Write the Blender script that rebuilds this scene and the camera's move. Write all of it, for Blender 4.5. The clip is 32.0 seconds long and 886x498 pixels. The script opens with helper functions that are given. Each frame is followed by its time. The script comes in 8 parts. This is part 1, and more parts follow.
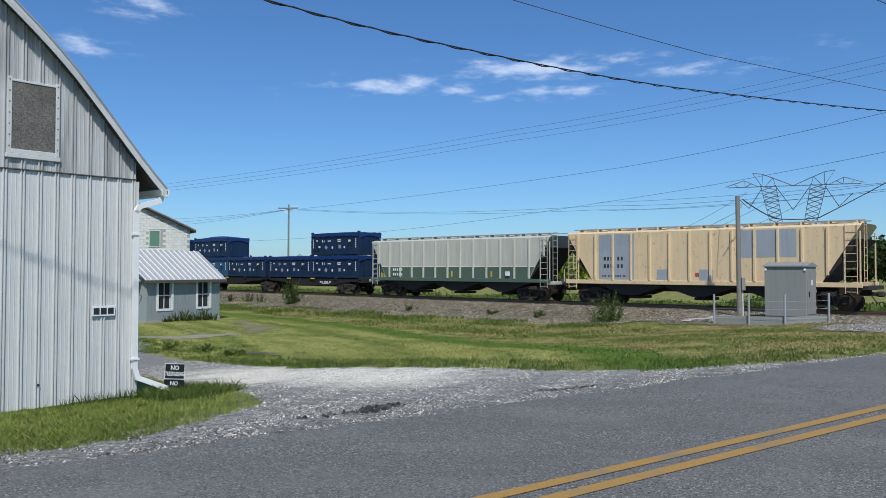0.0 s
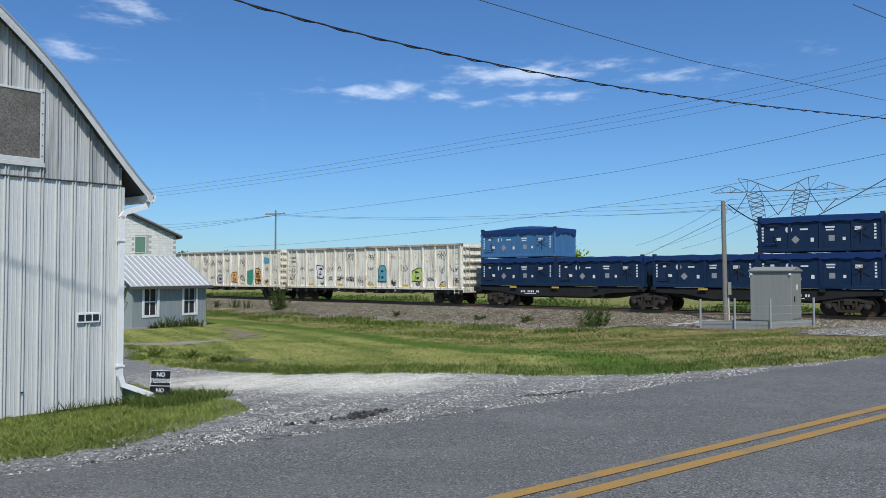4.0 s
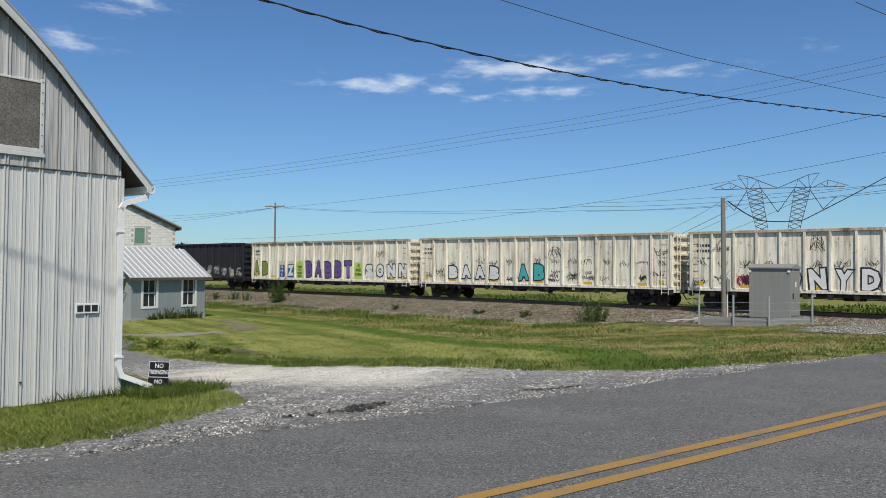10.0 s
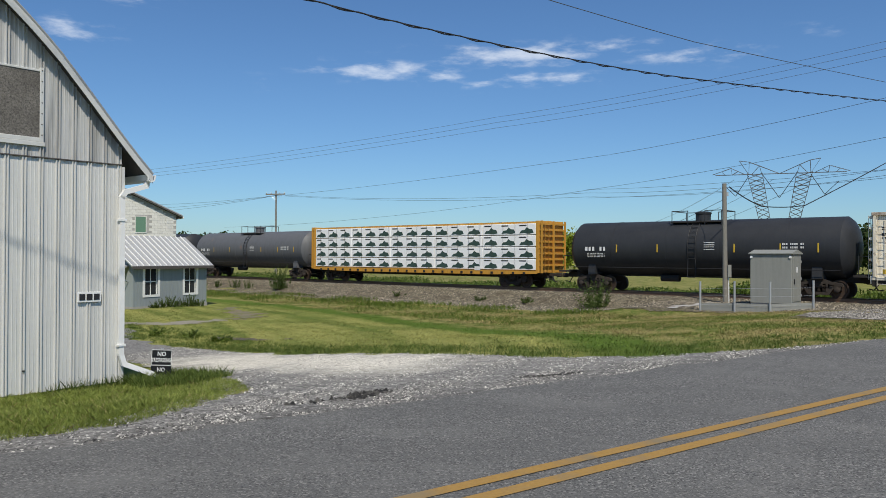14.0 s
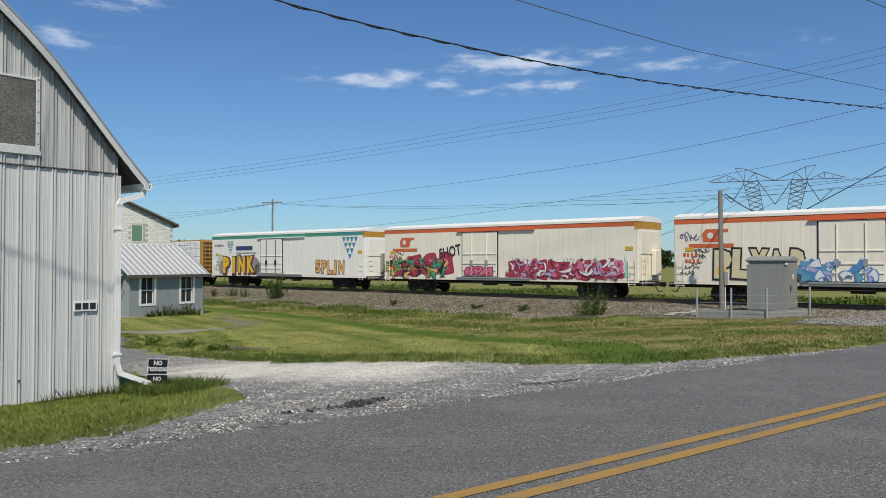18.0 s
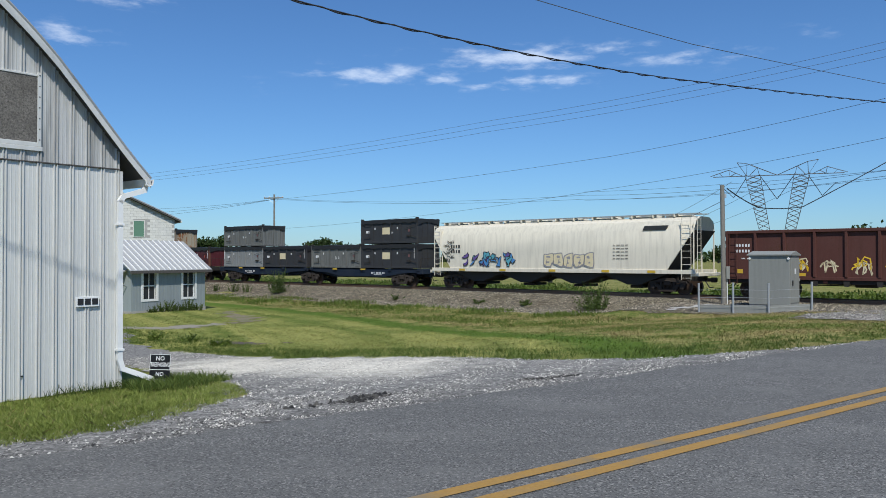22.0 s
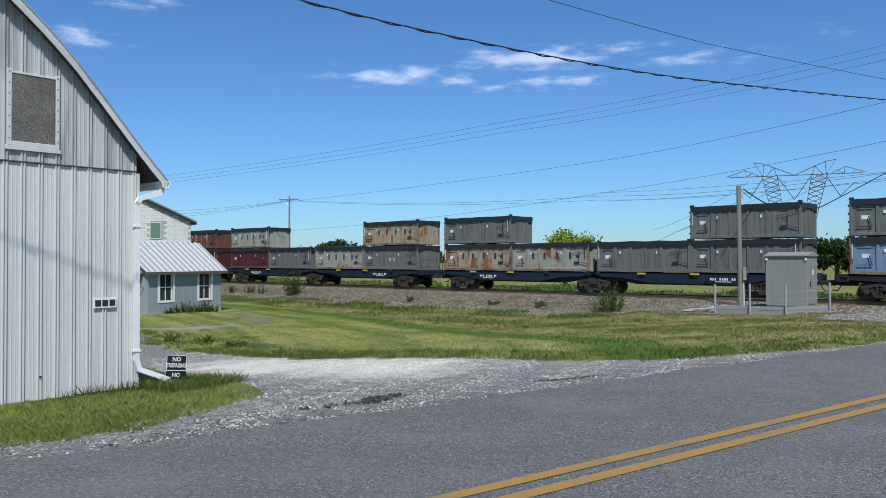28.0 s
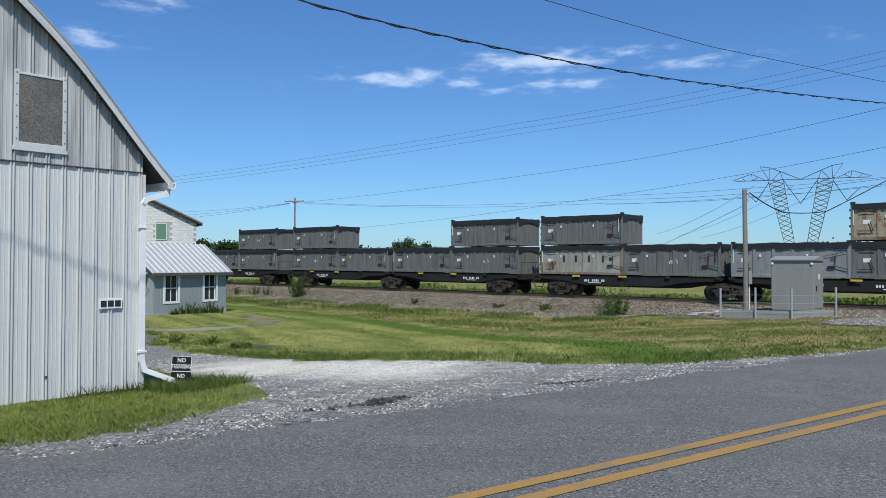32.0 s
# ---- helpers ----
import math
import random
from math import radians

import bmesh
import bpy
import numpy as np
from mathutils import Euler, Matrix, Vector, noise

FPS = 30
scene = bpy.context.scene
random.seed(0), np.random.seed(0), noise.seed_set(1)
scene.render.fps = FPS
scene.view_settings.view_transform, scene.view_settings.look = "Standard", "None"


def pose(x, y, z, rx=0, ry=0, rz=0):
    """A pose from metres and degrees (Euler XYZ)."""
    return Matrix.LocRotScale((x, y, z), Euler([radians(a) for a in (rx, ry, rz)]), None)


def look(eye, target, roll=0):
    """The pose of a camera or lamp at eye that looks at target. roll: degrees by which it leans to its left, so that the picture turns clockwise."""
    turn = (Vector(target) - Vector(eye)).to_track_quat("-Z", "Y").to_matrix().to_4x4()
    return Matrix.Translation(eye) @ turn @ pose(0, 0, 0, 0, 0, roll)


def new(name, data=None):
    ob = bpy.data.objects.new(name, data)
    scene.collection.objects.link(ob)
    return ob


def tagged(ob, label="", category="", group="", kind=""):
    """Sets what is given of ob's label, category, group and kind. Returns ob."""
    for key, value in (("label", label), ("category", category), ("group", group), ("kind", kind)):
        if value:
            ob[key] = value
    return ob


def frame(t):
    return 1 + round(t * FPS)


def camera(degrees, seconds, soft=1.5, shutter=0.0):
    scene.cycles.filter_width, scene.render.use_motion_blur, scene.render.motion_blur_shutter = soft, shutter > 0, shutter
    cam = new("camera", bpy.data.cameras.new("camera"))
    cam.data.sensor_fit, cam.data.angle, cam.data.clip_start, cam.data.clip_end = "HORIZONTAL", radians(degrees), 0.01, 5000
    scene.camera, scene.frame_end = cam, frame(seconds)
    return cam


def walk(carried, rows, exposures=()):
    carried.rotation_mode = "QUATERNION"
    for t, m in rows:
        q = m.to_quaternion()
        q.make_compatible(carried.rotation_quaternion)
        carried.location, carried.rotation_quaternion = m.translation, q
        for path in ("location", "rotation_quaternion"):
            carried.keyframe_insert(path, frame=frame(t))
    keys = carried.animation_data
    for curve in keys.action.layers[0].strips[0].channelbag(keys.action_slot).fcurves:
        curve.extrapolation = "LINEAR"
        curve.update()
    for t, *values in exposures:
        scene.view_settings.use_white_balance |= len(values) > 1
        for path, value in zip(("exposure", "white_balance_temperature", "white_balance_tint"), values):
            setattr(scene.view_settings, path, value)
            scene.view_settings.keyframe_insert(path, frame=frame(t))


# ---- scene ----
# The camera: held by hand beside the road, it turns a little and stays in its place.
cam = camera(58.5, 32.0, soft=0.65)


def aim(yaw, pitch, roll):
    return pose(0, 0, 1.5, 90 + pitch, 0, yaw) @ pose(0, 0, 0, 0, 0, roll)


walk(cam, [(t, aim(a, b, c)) for t, a, b, c in (
    (0, 1.196, 1.449, 0.108), (0.5, 1.086, 1.487, 0.191), (1, 0.964, 1.499, 0.234), (1.5, 0.859, 1.499, 0.232),
    (2, 0.772, 1.520, 0.171), (2.5, 0.702, 1.574, 0.123), (3, 0.589, 1.639, 0.060), (3.5, 0.435, 1.743, 0.009),
    (5.5, -0.048, 2.008, -0.022), (6, -0.128, 1.984, 0.026), (6.5, -0.165, 1.968, 0.029), (7, -0.152, 1.929, 0.028),
    (7.5, -0.104, 1.903, 0.103), (8, -0.046, 1.827, 0.185), (8.5, 0.020, 1.733, 0.316), (9, 0.087, 1.600, 0.370),
    (9.5, 0.156, 1.520, 0.470), (10, 0.240, 1.414, 0.506), (10.5, 0.282, 1.365, 0.526), (11, 0.292, 1.249, 0.439),
    (11.5, 0.271, 1.084, 0.325), (12, 0.312, 0.861, 0.247), (12.5, 0.368, 0.650, 0.209), (13, 0.392, 0.503, 0.231),
    (13.5, 0.377, 0.476, 0.241), (14, 0.317, 0.484, 0.249), (14.5, 0.223, 0.534, 0.204), (16.5, 0.108, 0.725, 0.080),
    (17, 0.112, 0.848, 0.082), (17.5, 0.102, 0.964, 0.070), (18, 0.079, 1.048, 0.053), (18.5, 0.046, 1.093, 0.065),
    (19, 0.000, 1.064, 0.000), (19.5, -0.013, 1.009, -0.021), (20, -0.016, 0.929, -0.102), (20.5, 0.003, 0.859, -0.123),
    (21, 0.036, 0.806, -0.119), (21.5, 0.088, 0.780, -0.092), (22, 0.205, 0.698, -0.025), (22.5, 0.360, 0.591, 0.055),
    (23, 0.530, 0.463, 0.078), (23.5, 0.707, 0.311, 0.111), (24, 0.877, 0.183, 0.033), (24.5, 1.053, 0.139, -0.038),
    (25, 1.146, 0.151, -0.049), (25.5, 1.249, 0.240, -0.049), (27.5, 1.262, 0.695, -0.058), (28, 1.261, 0.788, -0.083),
    (28.5, 1.232, 0.810, -0.067), (29, 1.232, 0.799, -0.072), (29.5, 1.287, 0.728, 0.019), (30, 1.390, 0.716, 0.083),
    (30.5, 1.473, 0.711, 0.156), (31, 1.546, 0.764, 0.236), (31.5, 1.601, 0.869, 0.212), (32, 1.625, 0.964, 0.202))],
     exposures=[(0, -0.07, 6000, 10), (3.5, -0.06, 6000, 10), (6, -0.09, 6250, 10), (8.5, -0.10, 6600, 10), (18, -0.13, 6650, 10), (20, -0.18, 6300, 10), (22, -0.05, 6100, 10), (25, 0.0, 6000, 10), (32, 0.0, 5950, 10)])

# ---- light ----
SUN_AZ, SUN_EL = radians(172), radians(53)
world = bpy.data.worlds.new("world")
scene.world = world
world.use_nodes = True


def sky_world():
    nt = world.node_tree
    nt.nodes.clear()
    N, L = nt.nodes.new, nt.links.new
    out, bg, sky = N("ShaderNodeOutputWorld"), N("ShaderNodeBackground"), N("ShaderNodeTexSky")
    sky.sky_type, sky.sun_disc = "NISHITA", False
    sky.sun_elevation, sky.sun_rotation = SUN_EL, SUN_AZ
    sky.air_density, sky.dust_density, sky.ozone_density = 1.0, 0.3, 2.5
    bg.inputs["Strength"].default_value = 0.094
    co, sep = N("ShaderNodeTexCoord"), N("ShaderNodeSeparateXYZ")
    L(co.outputs["Generated"], sep.inputs[0])

    def m(op, a, b=None, clamp=False):
        n = N("ShaderNodeMath")
        n.operation, n.use_clamp = op, clamp
        for k, v in enumerate((a, b)):
            if v is None:
                continue
            if isinstance(v, (int, float)):
                n.inputs[k].default_value = v
            else:
                L(v, n.inputs[k])
        return n.outputs[0]

    az = m("ARCTAN2", sep.outputs[0], sep.outputs[1])
    el = m("ARCSINE", sep.outputs[2])
    total = None
    # thin fair-weather clouds: azimuth, elevation, half width, half height in degrees, weight
    for a, e, wa, we, k in ((-4.6, 13.1, 3.0, 0.55, 1), (-0.9, 12.9, 1.3, 0.5, 0.9), (5.2, 14.2, 4.2, 0.65, 1),
                            (11.0, 14.5, 3.2, 0.6, 0.6), (6.8, 12.6, 2.6, 0.45, 0.8), (2.8, 12.2, 1.8, 0.35, 0.6),
                            (17.4, 13.7, 3.0, 0.65, 0.6), (25.8, 14.7, 1.6, 0.4, 0.35), (-25.6, 14.3, 1.7, 0.7, 0.75),
                            (-22.3, 17.4, 2.0, 0.8, 0.7), (-13.2, 12.1, 1.2, 0.4, 0.4), (-60, 20, 9, 2, 0.8),
                            (60, 24, 10, 2, 0.8), (120, 30, 14, 3, 0.9), (-130, 28, 14, 3, 0.9)):
        p = m("POWER", m("ABSOLUTE", m("DIVIDE", m("SUBTRACT", az, radians(a)), radians(wa * 1.55))), 2)
        q = m("POWER", m("ABSOLUTE", m("DIVIDE", m("SUBTRACT", el, radians(e)), radians(we * 1.2))), 2)
        g = m("MULTIPLY", m("EXPONENT", m("MULTIPLY", m("ADD", p, q), -1)), k)
        total = g if total is None else m("MAXIMUM", total, g)
    com = N("ShaderNodeCombineXYZ")
    L(m("MULTIPLY", az, 0.75), com.inputs[0])
    L(m("MULTIPLY", el, 2.6), com.inputs[1])
    noi = N("ShaderNodeTexNoise")
    noi.inputs["Scale"].default_value, noi.inputs["Detail"].default_value = 30, 10
    noi.inputs["Roughness"].default_value = 0.58
    L(com.outputs[0], noi.inputs["Vector"])
    ramp = N("ShaderNodeMapRange")
    ramp.interpolation_type = "SMOOTHSTEP"
    ramp.inputs[1].default_value, ramp.inputs[2].default_value = 0.0, 0.95
    L(m("ADD", m("MULTIPLY", total, 0.75), m("MULTIPLY", m("SUBTRACT", noi.outputs[0], 0.575), 2.1)), ramp.inputs[0])
    cover = m("MULTIPLY", ramp.outputs[0], m("MULTIPLY", total, 2.2, True))
    mix = N("ShaderNodeMix")
    mix.data_type = "RGBA"
    tint = N("ShaderNodeMix")
    tint.data_type, tint.blend_type = "RGBA", "MULTIPLY"
    tint.inputs[0].default_value = 1
    tint.inputs["B"].default_value = (0.63, 0.91, 1.20, 1)
    L(sky.outputs[0], tint.inputs["A"])
    L(tint.outputs["Result"], mix.inputs["A"])
    mix.inputs["B"].default_value = (11.0, 11.6, 12.4, 1)
    L(m("MULTIPLY", cover, 0.56), mix.inputs[0])
    L(mix.outputs["Result"], bg.inputs[0])
    L(bg.outputs[0], out.inputs[0])


sky_world()
sun = new("sun", bpy.data.lights.new("sun", "SUN"))
sun.data.energy, sun.data.angle, sun.data.color = 4.6, radians(1.2), (1.0, 0.94, 0.815)
sun.matrix_world = look((60 * math.sin(SUN_AZ) * math.cos(SUN_EL), 60 * math.cos(SUN_AZ) * math.cos(SUN_EL), 60 * math.sin(SUN_EL)), (0, 0, 0))

# ---- materials ----


def nodes_of(name):
    mat = bpy.data.materials.new(name)
    mat.use_nodes = True
    nt = mat.node_tree
    return mat, nt, nt.nodes["Principled BSDF"], nt.nodes.new, nt.links.new


def noise_node(N, L, vec, scale, detail=4, rough=0.55):
    n = N("ShaderNodeTexNoise")
    n.inputs["Scale"].default_value, n.inputs["Detail"].default_value, n.inputs["Roughness"].default_value = scale, detail, rough
    L(vec, n.inputs["Vector"])
    return n.outputs[0]


def span(N, L, val, a, b, c=0.0, d=1.0):
    n = N("ShaderNodeMapRange")
    for k, v in zip((1, 2, 3, 4), (a, b, c, d)):
        n.inputs[k].default_value = v
    L(val, n.inputs[0])
    return n.outputs[0]


def blend(N, L, fac, a, b, mode="MIX"):
    n = N("ShaderNodeMix")
    n.data_type, n.blend_type = "RGBA", mode
    for key, v in ((0, fac), ("A", a), ("B", b)):
        if isinstance(v, (int, float)):
            n.inputs[key].default_value = v
        elif isinstance(v, tuple):
            n.inputs[key].default_value = (*v[:3], 1)
        else:
            L(v, n.inputs[key])
    return n.outputs["Result"]


def shifted(N, L, stretch=(1, 1, 1), by_object=True):
    """Object coordinates in metres, moved by a random step for each object."""
    co, mp = N("ShaderNodeTexCoord"), N("ShaderNodeMapping")
    mp.inputs["Scale"].default_value = stretch
    L(co.outputs["Object"], mp.inputs["Vector"])
    if by_object:
        info, mul, com = N("ShaderNodeObjectInfo"), N("ShaderNodeMath"), N("ShaderNodeCombineXYZ")
        mul.operation, mul.inputs[1].default_value = "MULTIPLY", 57.0
        L(info.outputs["Random"], mul.inputs[0])
        for k in range(3):
            L(mul.outputs[0], com.inputs[k])
        L(com.outputs[0], mp.inputs["Location"])
    return mp.outputs[0]


def add_bump(N, L, bs, height, strength, dist=0.02):
    b = N("ShaderNodeBump")
    b.inputs["Strength"].default_value, b.inputs["Distance"].default_value = strength, dist
    L(height, b.inputs["Height"])
    L(b.outputs[0], bs.inputs["Normal"])


def paint(name, rgb, rust=0.25, dirt=0.35, rough=0.55, rustrgb=(0.16, 0.062, 0.03), dirtrgb=None, metal=0.0, speck=0.0):
    """Painted steel: faded patches, streaks that run down, rust spots."""
    mat, nt, bs, N, L = nodes_of(name)
    v, vs = shifted(N, L), shifted(N, L, (2.2, 2.2, 0.16))
    big, fine, streak = noise_node(N, L, v, 0.9, 5), noise_node(N, L, v, 14, 5, 0.65), noise_node(N, L, vs, 3.0, 4)
    dirtrgb = dirtrgb or tuple(c * 0.42 + 0.02 * k for c, k in zip(rgb, (1.2, 1.0, 0.7)))
    col = blend(N, L, span(N, L, big, 0.3, 0.75, 0, 0.35), rgb, tuple(min(1, c * 0.82 + 0.035) for c in rgb))
    col = blend(N, L, span(N, L, streak, 0.44, 0.74, 0, dirt), col, dirtrgb)
    mask = N("ShaderNodeMath")
    mask.operation = "ADD"
    L(big, mask.inputs[0])
    L(span(N, L, fine, 0, 1, -0.22, 0.22), mask.inputs[1])
    r = span(N, L, mask.outputs[0], 0.80 - 0.34 * rust, 0.88 - 0.34 * rust)
    col = blend(N, L, r, col, rustrgb)
    col = blend(N, L, span(N, L, fine, 0.3, 0.8, 0, 0.16), col, tuple(c * 0.5 for c in rgb))
    if speck:
        scuff = noise_node(N, L, shifted(N, L, (1.3, 1.3, 0.8)), 4.5, 7, 0.72)
        col = blend(N, L, span(N, L, scuff, 0.585, 0.66, 0, speck), col, tuple(c * 0.6 for c in rustrgb))
    L(col, bs.inputs["Base Color"])
    L(span(N, L, fine, 0.2, 0.8, rough - 0.1, rough + 0.14), bs.inputs["Roughness"])
    bs.inputs["Metallic"].default_value = metal
    bs.inputs["Specular IOR Level"].default_value = 0.28
    add_bump(N, L, bs, fine, 0.12, 0.01)
    return mat


def grainy(name, a, b, scale=3.0, fine=40.0, rough=0.85, bump=0.4, dist=0.02, c=None, cover=0.5, stretch=(1, 1, 1), by_object=True):
    """A mottled surface of two colours at two scales, and a third in patches."""
    mat, nt, bs, N, L = nodes_of(name)
    v = shifted(N, L, stretch, by_object)
    n1, n2 = noise_node(N, L, v, scale, 5), noise_node(N, L, v, fine, 4, 0.7)
    col = blend(N, L, span(N, L, n2, 0.3, 0.7), a, b)
    if c:
        col = blend(N, L, span(N, L, n1, cover, cover + 0.2), col, c)
    else:
        col = blend(N, L, span(N, L, n1, 0.35, 0.7, 0, 0.45), col, tuple(x * 0.7 for x in a))
    L(col, bs.inputs["Base Color"])
    bs.inputs["Roughness"].default_value = rough
    add_bump(N, L, bs, n2, bump, dist)
    return mat


def leafy(name, a, b):
    """Leaves and blades: the colour differs from piece to piece, light shines through a little."""
    mat, nt, bs, N, L = nodes_of(name)
    geo = N("ShaderNodeNewGeometry")
    col = blend(N, L, geo.outputs["Random Per Island"], a, b)
    v = shifted(N, L, (1, 1, 1), False)
    col = blend(N, L, span(N, L, noise_node(N, L, v, 0.5, 3), 0.35, 0.7, 0, 0.5), col, tuple(x * 0.6 for x in a))
    col = blend(N, L, span(N, L, noise_node(N, L, v, 3.5, 4, 0.65), 0.46, 0.66, 0, 0.6), col, tuple(x * 0.45 for x in a))
    L(col, bs.inputs["Base Color"])
    bs.inputs["Roughness"].default_value = 0.6
    bs.inputs["Specular IOR Level"].default_value = 0.25
    tr, mx, out = N("ShaderNodeBsdfTranslucent"), N("ShaderNodeMixShader"), nt.nodes["Material Output"]
    L(col, tr.inputs["Color"])
    mx.inputs[0].default_value = 0.3
    L(bs.outputs[0], mx.inputs[1])
    L(tr.outputs[0], mx.inputs[2])
    L(mx.outputs[0], out.inputs["Surface"])
    return mat


def plain(name, rgb, rough=0.6, metal=0.0):
    mat, nt, bs, N, L = nodes_of(name)
    v = shifted(N, L)
    n = noise_node(N, L, v, 9, 4)
    L(blend(N, L, span(N, L, n, 0.3, 0.75, 0, 0.3), rgb, tuple(x * 0.72 for x in rgb)), bs.inputs["Base Color"])
    bs.inputs["Roughness"].default_value, bs.inputs["Metallic"].default_value = rough, metal
    return mat


def spray(name, rgb):
    mat, nt, bs, N, L = nodes_of(name)
    v = shifted(N, L)
    n = noise_node(N, L, v, 2.5, 3)
    L(blend(N, L, span(N, L, n, 0.35, 0.7, 0, 0.5), rgb, tuple(x * 0.75 + 0.03 for x in rgb)), bs.inputs["Base Color"])
    bs.inputs["Roughness"].default_value = 0.5
    return mat


def math_node(N, L, op, a, b=0.0):
    n = N("ShaderNodeMath")
    n.operation = op
    for k, v in enumerate((a, b)):
        if isinstance(v, (int, float)):
            n.inputs[k].default_value = v
        else:
            L(v, n.inputs[k])
    return n.outputs[0]


def lawn_colour(N, L):
    """Mown lanes that follow a bend, a greener outer strip, rough straw beyond it; also gives the finest grain."""
    v = shifted(N, L, (1, 1, 1), False)
    n1, n2, n3 = noise_node(N, L, v, 0.22, 5), noise_node(N, L, v, 1.3, 6, 0.7), noise_node(N, L, v, 9, 6, 0.8)
    sep = N("ShaderNodeSeparateXYZ")
    L(v, sep.inputs[0])
    # u is the distance from the outer green strip
    d = math_node(N, L, "SUBTRACT", sep.outputs[1], 14.8)
    u = math_node(N, L, "ADD", math_node(N, L, "SUBTRACT", sep.outputs[0], 3.5), math_node(N, L, "MULTIPLY", math_node(N, L, "MULTIPLY", d, d), 0.0135))
    u = math_node(N, L, "ADD", u, span(N, L, n2, 0.2, 0.8, -0.7, 0.7))
    com = N("ShaderNodeCombineXYZ")
    L(math_node(N, L, "MULTIPLY", u, 0.8), com.inputs[0])
    L(math_node(N, L, "MULTIPLY", d, 0.04), com.inputs[1])
    lane = noise_node(N, L, com.outputs[0], 1.0, 3)
    green = blend(N, L, span(N, L, n3, 0.3, 0.7), (0.070, 0.112, 0.019), (0.150, 0.182, 0.042))
    mown = blend(N, L, span(N, L, lane, 0.38, 0.58, 0.15, 0.95), green, (0.300, 0.298, 0.094))
    mown = blend(N, L, span(N, L, n1, 0.50, 0.66, 0, 0.55), mown, (0.095, 0.142, 0.028))
    strip = blend(N, L, 0.65, green, (0.085, 0.150, 0.021))
    rough = blend(N, L, span(N, L, n2, 0.40, 0.58, 0, 0.9), green, (0.315, 0.27, 0.108))
    rough = blend(N, L, span(N, L, n1, 0.54, 0.64, 0, 0.25), rough, (0.15, 0.105, 0.055))
    col = blend(N, L, span(N, L, u, -1.3, -0.5), mown, strip)
    return blend(N, L, span(N, L, u, 0.5, 1.4), col, rough), n3


def lawn_material():
    mat, nt, bs, N, L = nodes_of("mown_grass")
    col, grain = lawn_colour(N, L)
    col = blend(N, L, span(N, L, grain, 0.50, 0.62, 0, 0.7), col, (0.050, 0.075, 0.015))
    L(col, bs.inputs["Base Color"])
    bs.inputs["Roughness"].default_value = 0.95
    bs.inputs["Specular IOR Level"].default_value = 0.05
    add_bump(N, L, bs, grain, 0.8, 0.05)
    return mat


def lawn_blade_material():
    """Mown blades: the lawn's own colour, lighter or darker from blade to blade."""
    mat, nt, bs, N, L = nodes_of("mown_blades")
    col, grain = lawn_colour(N, L)
    geo = N("ShaderNodeNewGeometry")
    tone = span(N, L, geo.outputs["Random Per Island"], 0, 1, 0.6, 1.4)
    com = N("ShaderNodeCombineColor")
    for k in range(3):
        L(tone, com.inputs[k])
    L(blend(N, L, 1.0, col, com.outputs[0], "MULTIPLY"), bs.inputs["Base Color"])
    bs.inputs["Roughness"].default_value, bs.inputs["Specular IOR Level"].default_value = 0.7, 0.2
    return mat


def asphalt_material():
    mat, nt, bs, N, L = nodes_of("asphalt")
    v = shifted(N, L, (1, 1, 1), False)
    mp = N("ShaderNodeMapping")
    mp.inputs["Rotation"].default_value = (0, 0, radians(-38))
    mp.inputs["Scale"].default_value = (0.06, 0.9, 1)
    L(v, mp.inputs["Vector"])
    track, blot, grit = noise_node(N, L, mp.outputs[0], 1.3, 4), noise_node(N, L, v, 0.7, 6, 0.65), noise_node(N, L, v, 60, 4, 0.9)
    vo = N("ShaderNodeTexVoronoi")
    vo.inputs["Scale"].default_value = 75
    L(v, vo.inputs["Vector"])
    cell = N("ShaderNodeSeparateColor")
    L(vo.outputs["Color"], cell.inputs[0])
    col = blend(N, L, span(N, L, grit, 0.36, 0.64), (0.062, 0.062, 0.061), (0.196, 0.195, 0.189))
    col = blend(N, L, span(N, L, cell.outputs[0], 0.78, 0.95, 0, 0.75), col, (0.33, 0.322, 0.30))
    col = blend(N, L, span(N, L, cell.outputs[1], 0.76, 0.92, 0, 0.75), col, (0.026, 0.026, 0.026))
    col = blend(N, L, span(N, L, track, 0.45, 0.6, 0, 0.35), col, (0.100, 0.100, 0.098))
    col = blend(N, L, span(N, L, blot, 0.5, 0.64, 0, 0.4), col, (0.180, 0.178, 0.170))
    scar = noise_node(N, L, mp.outputs[0], 5.0, 6, 0.7)
    col = blend(N, L, span(N, L, scar, 0.66, 0.74, 0, 0.55), col, (0.050, 0.049, 0.047))
    L(col, bs.inputs["Base Color"])
    bs.inputs["Roughness"].default_value = 0.9
    bs.inputs["Specular IOR Level"].default_value = 0.15
    add_bump(N, L, bs, grit, 0.45, 0.008)
    return mat


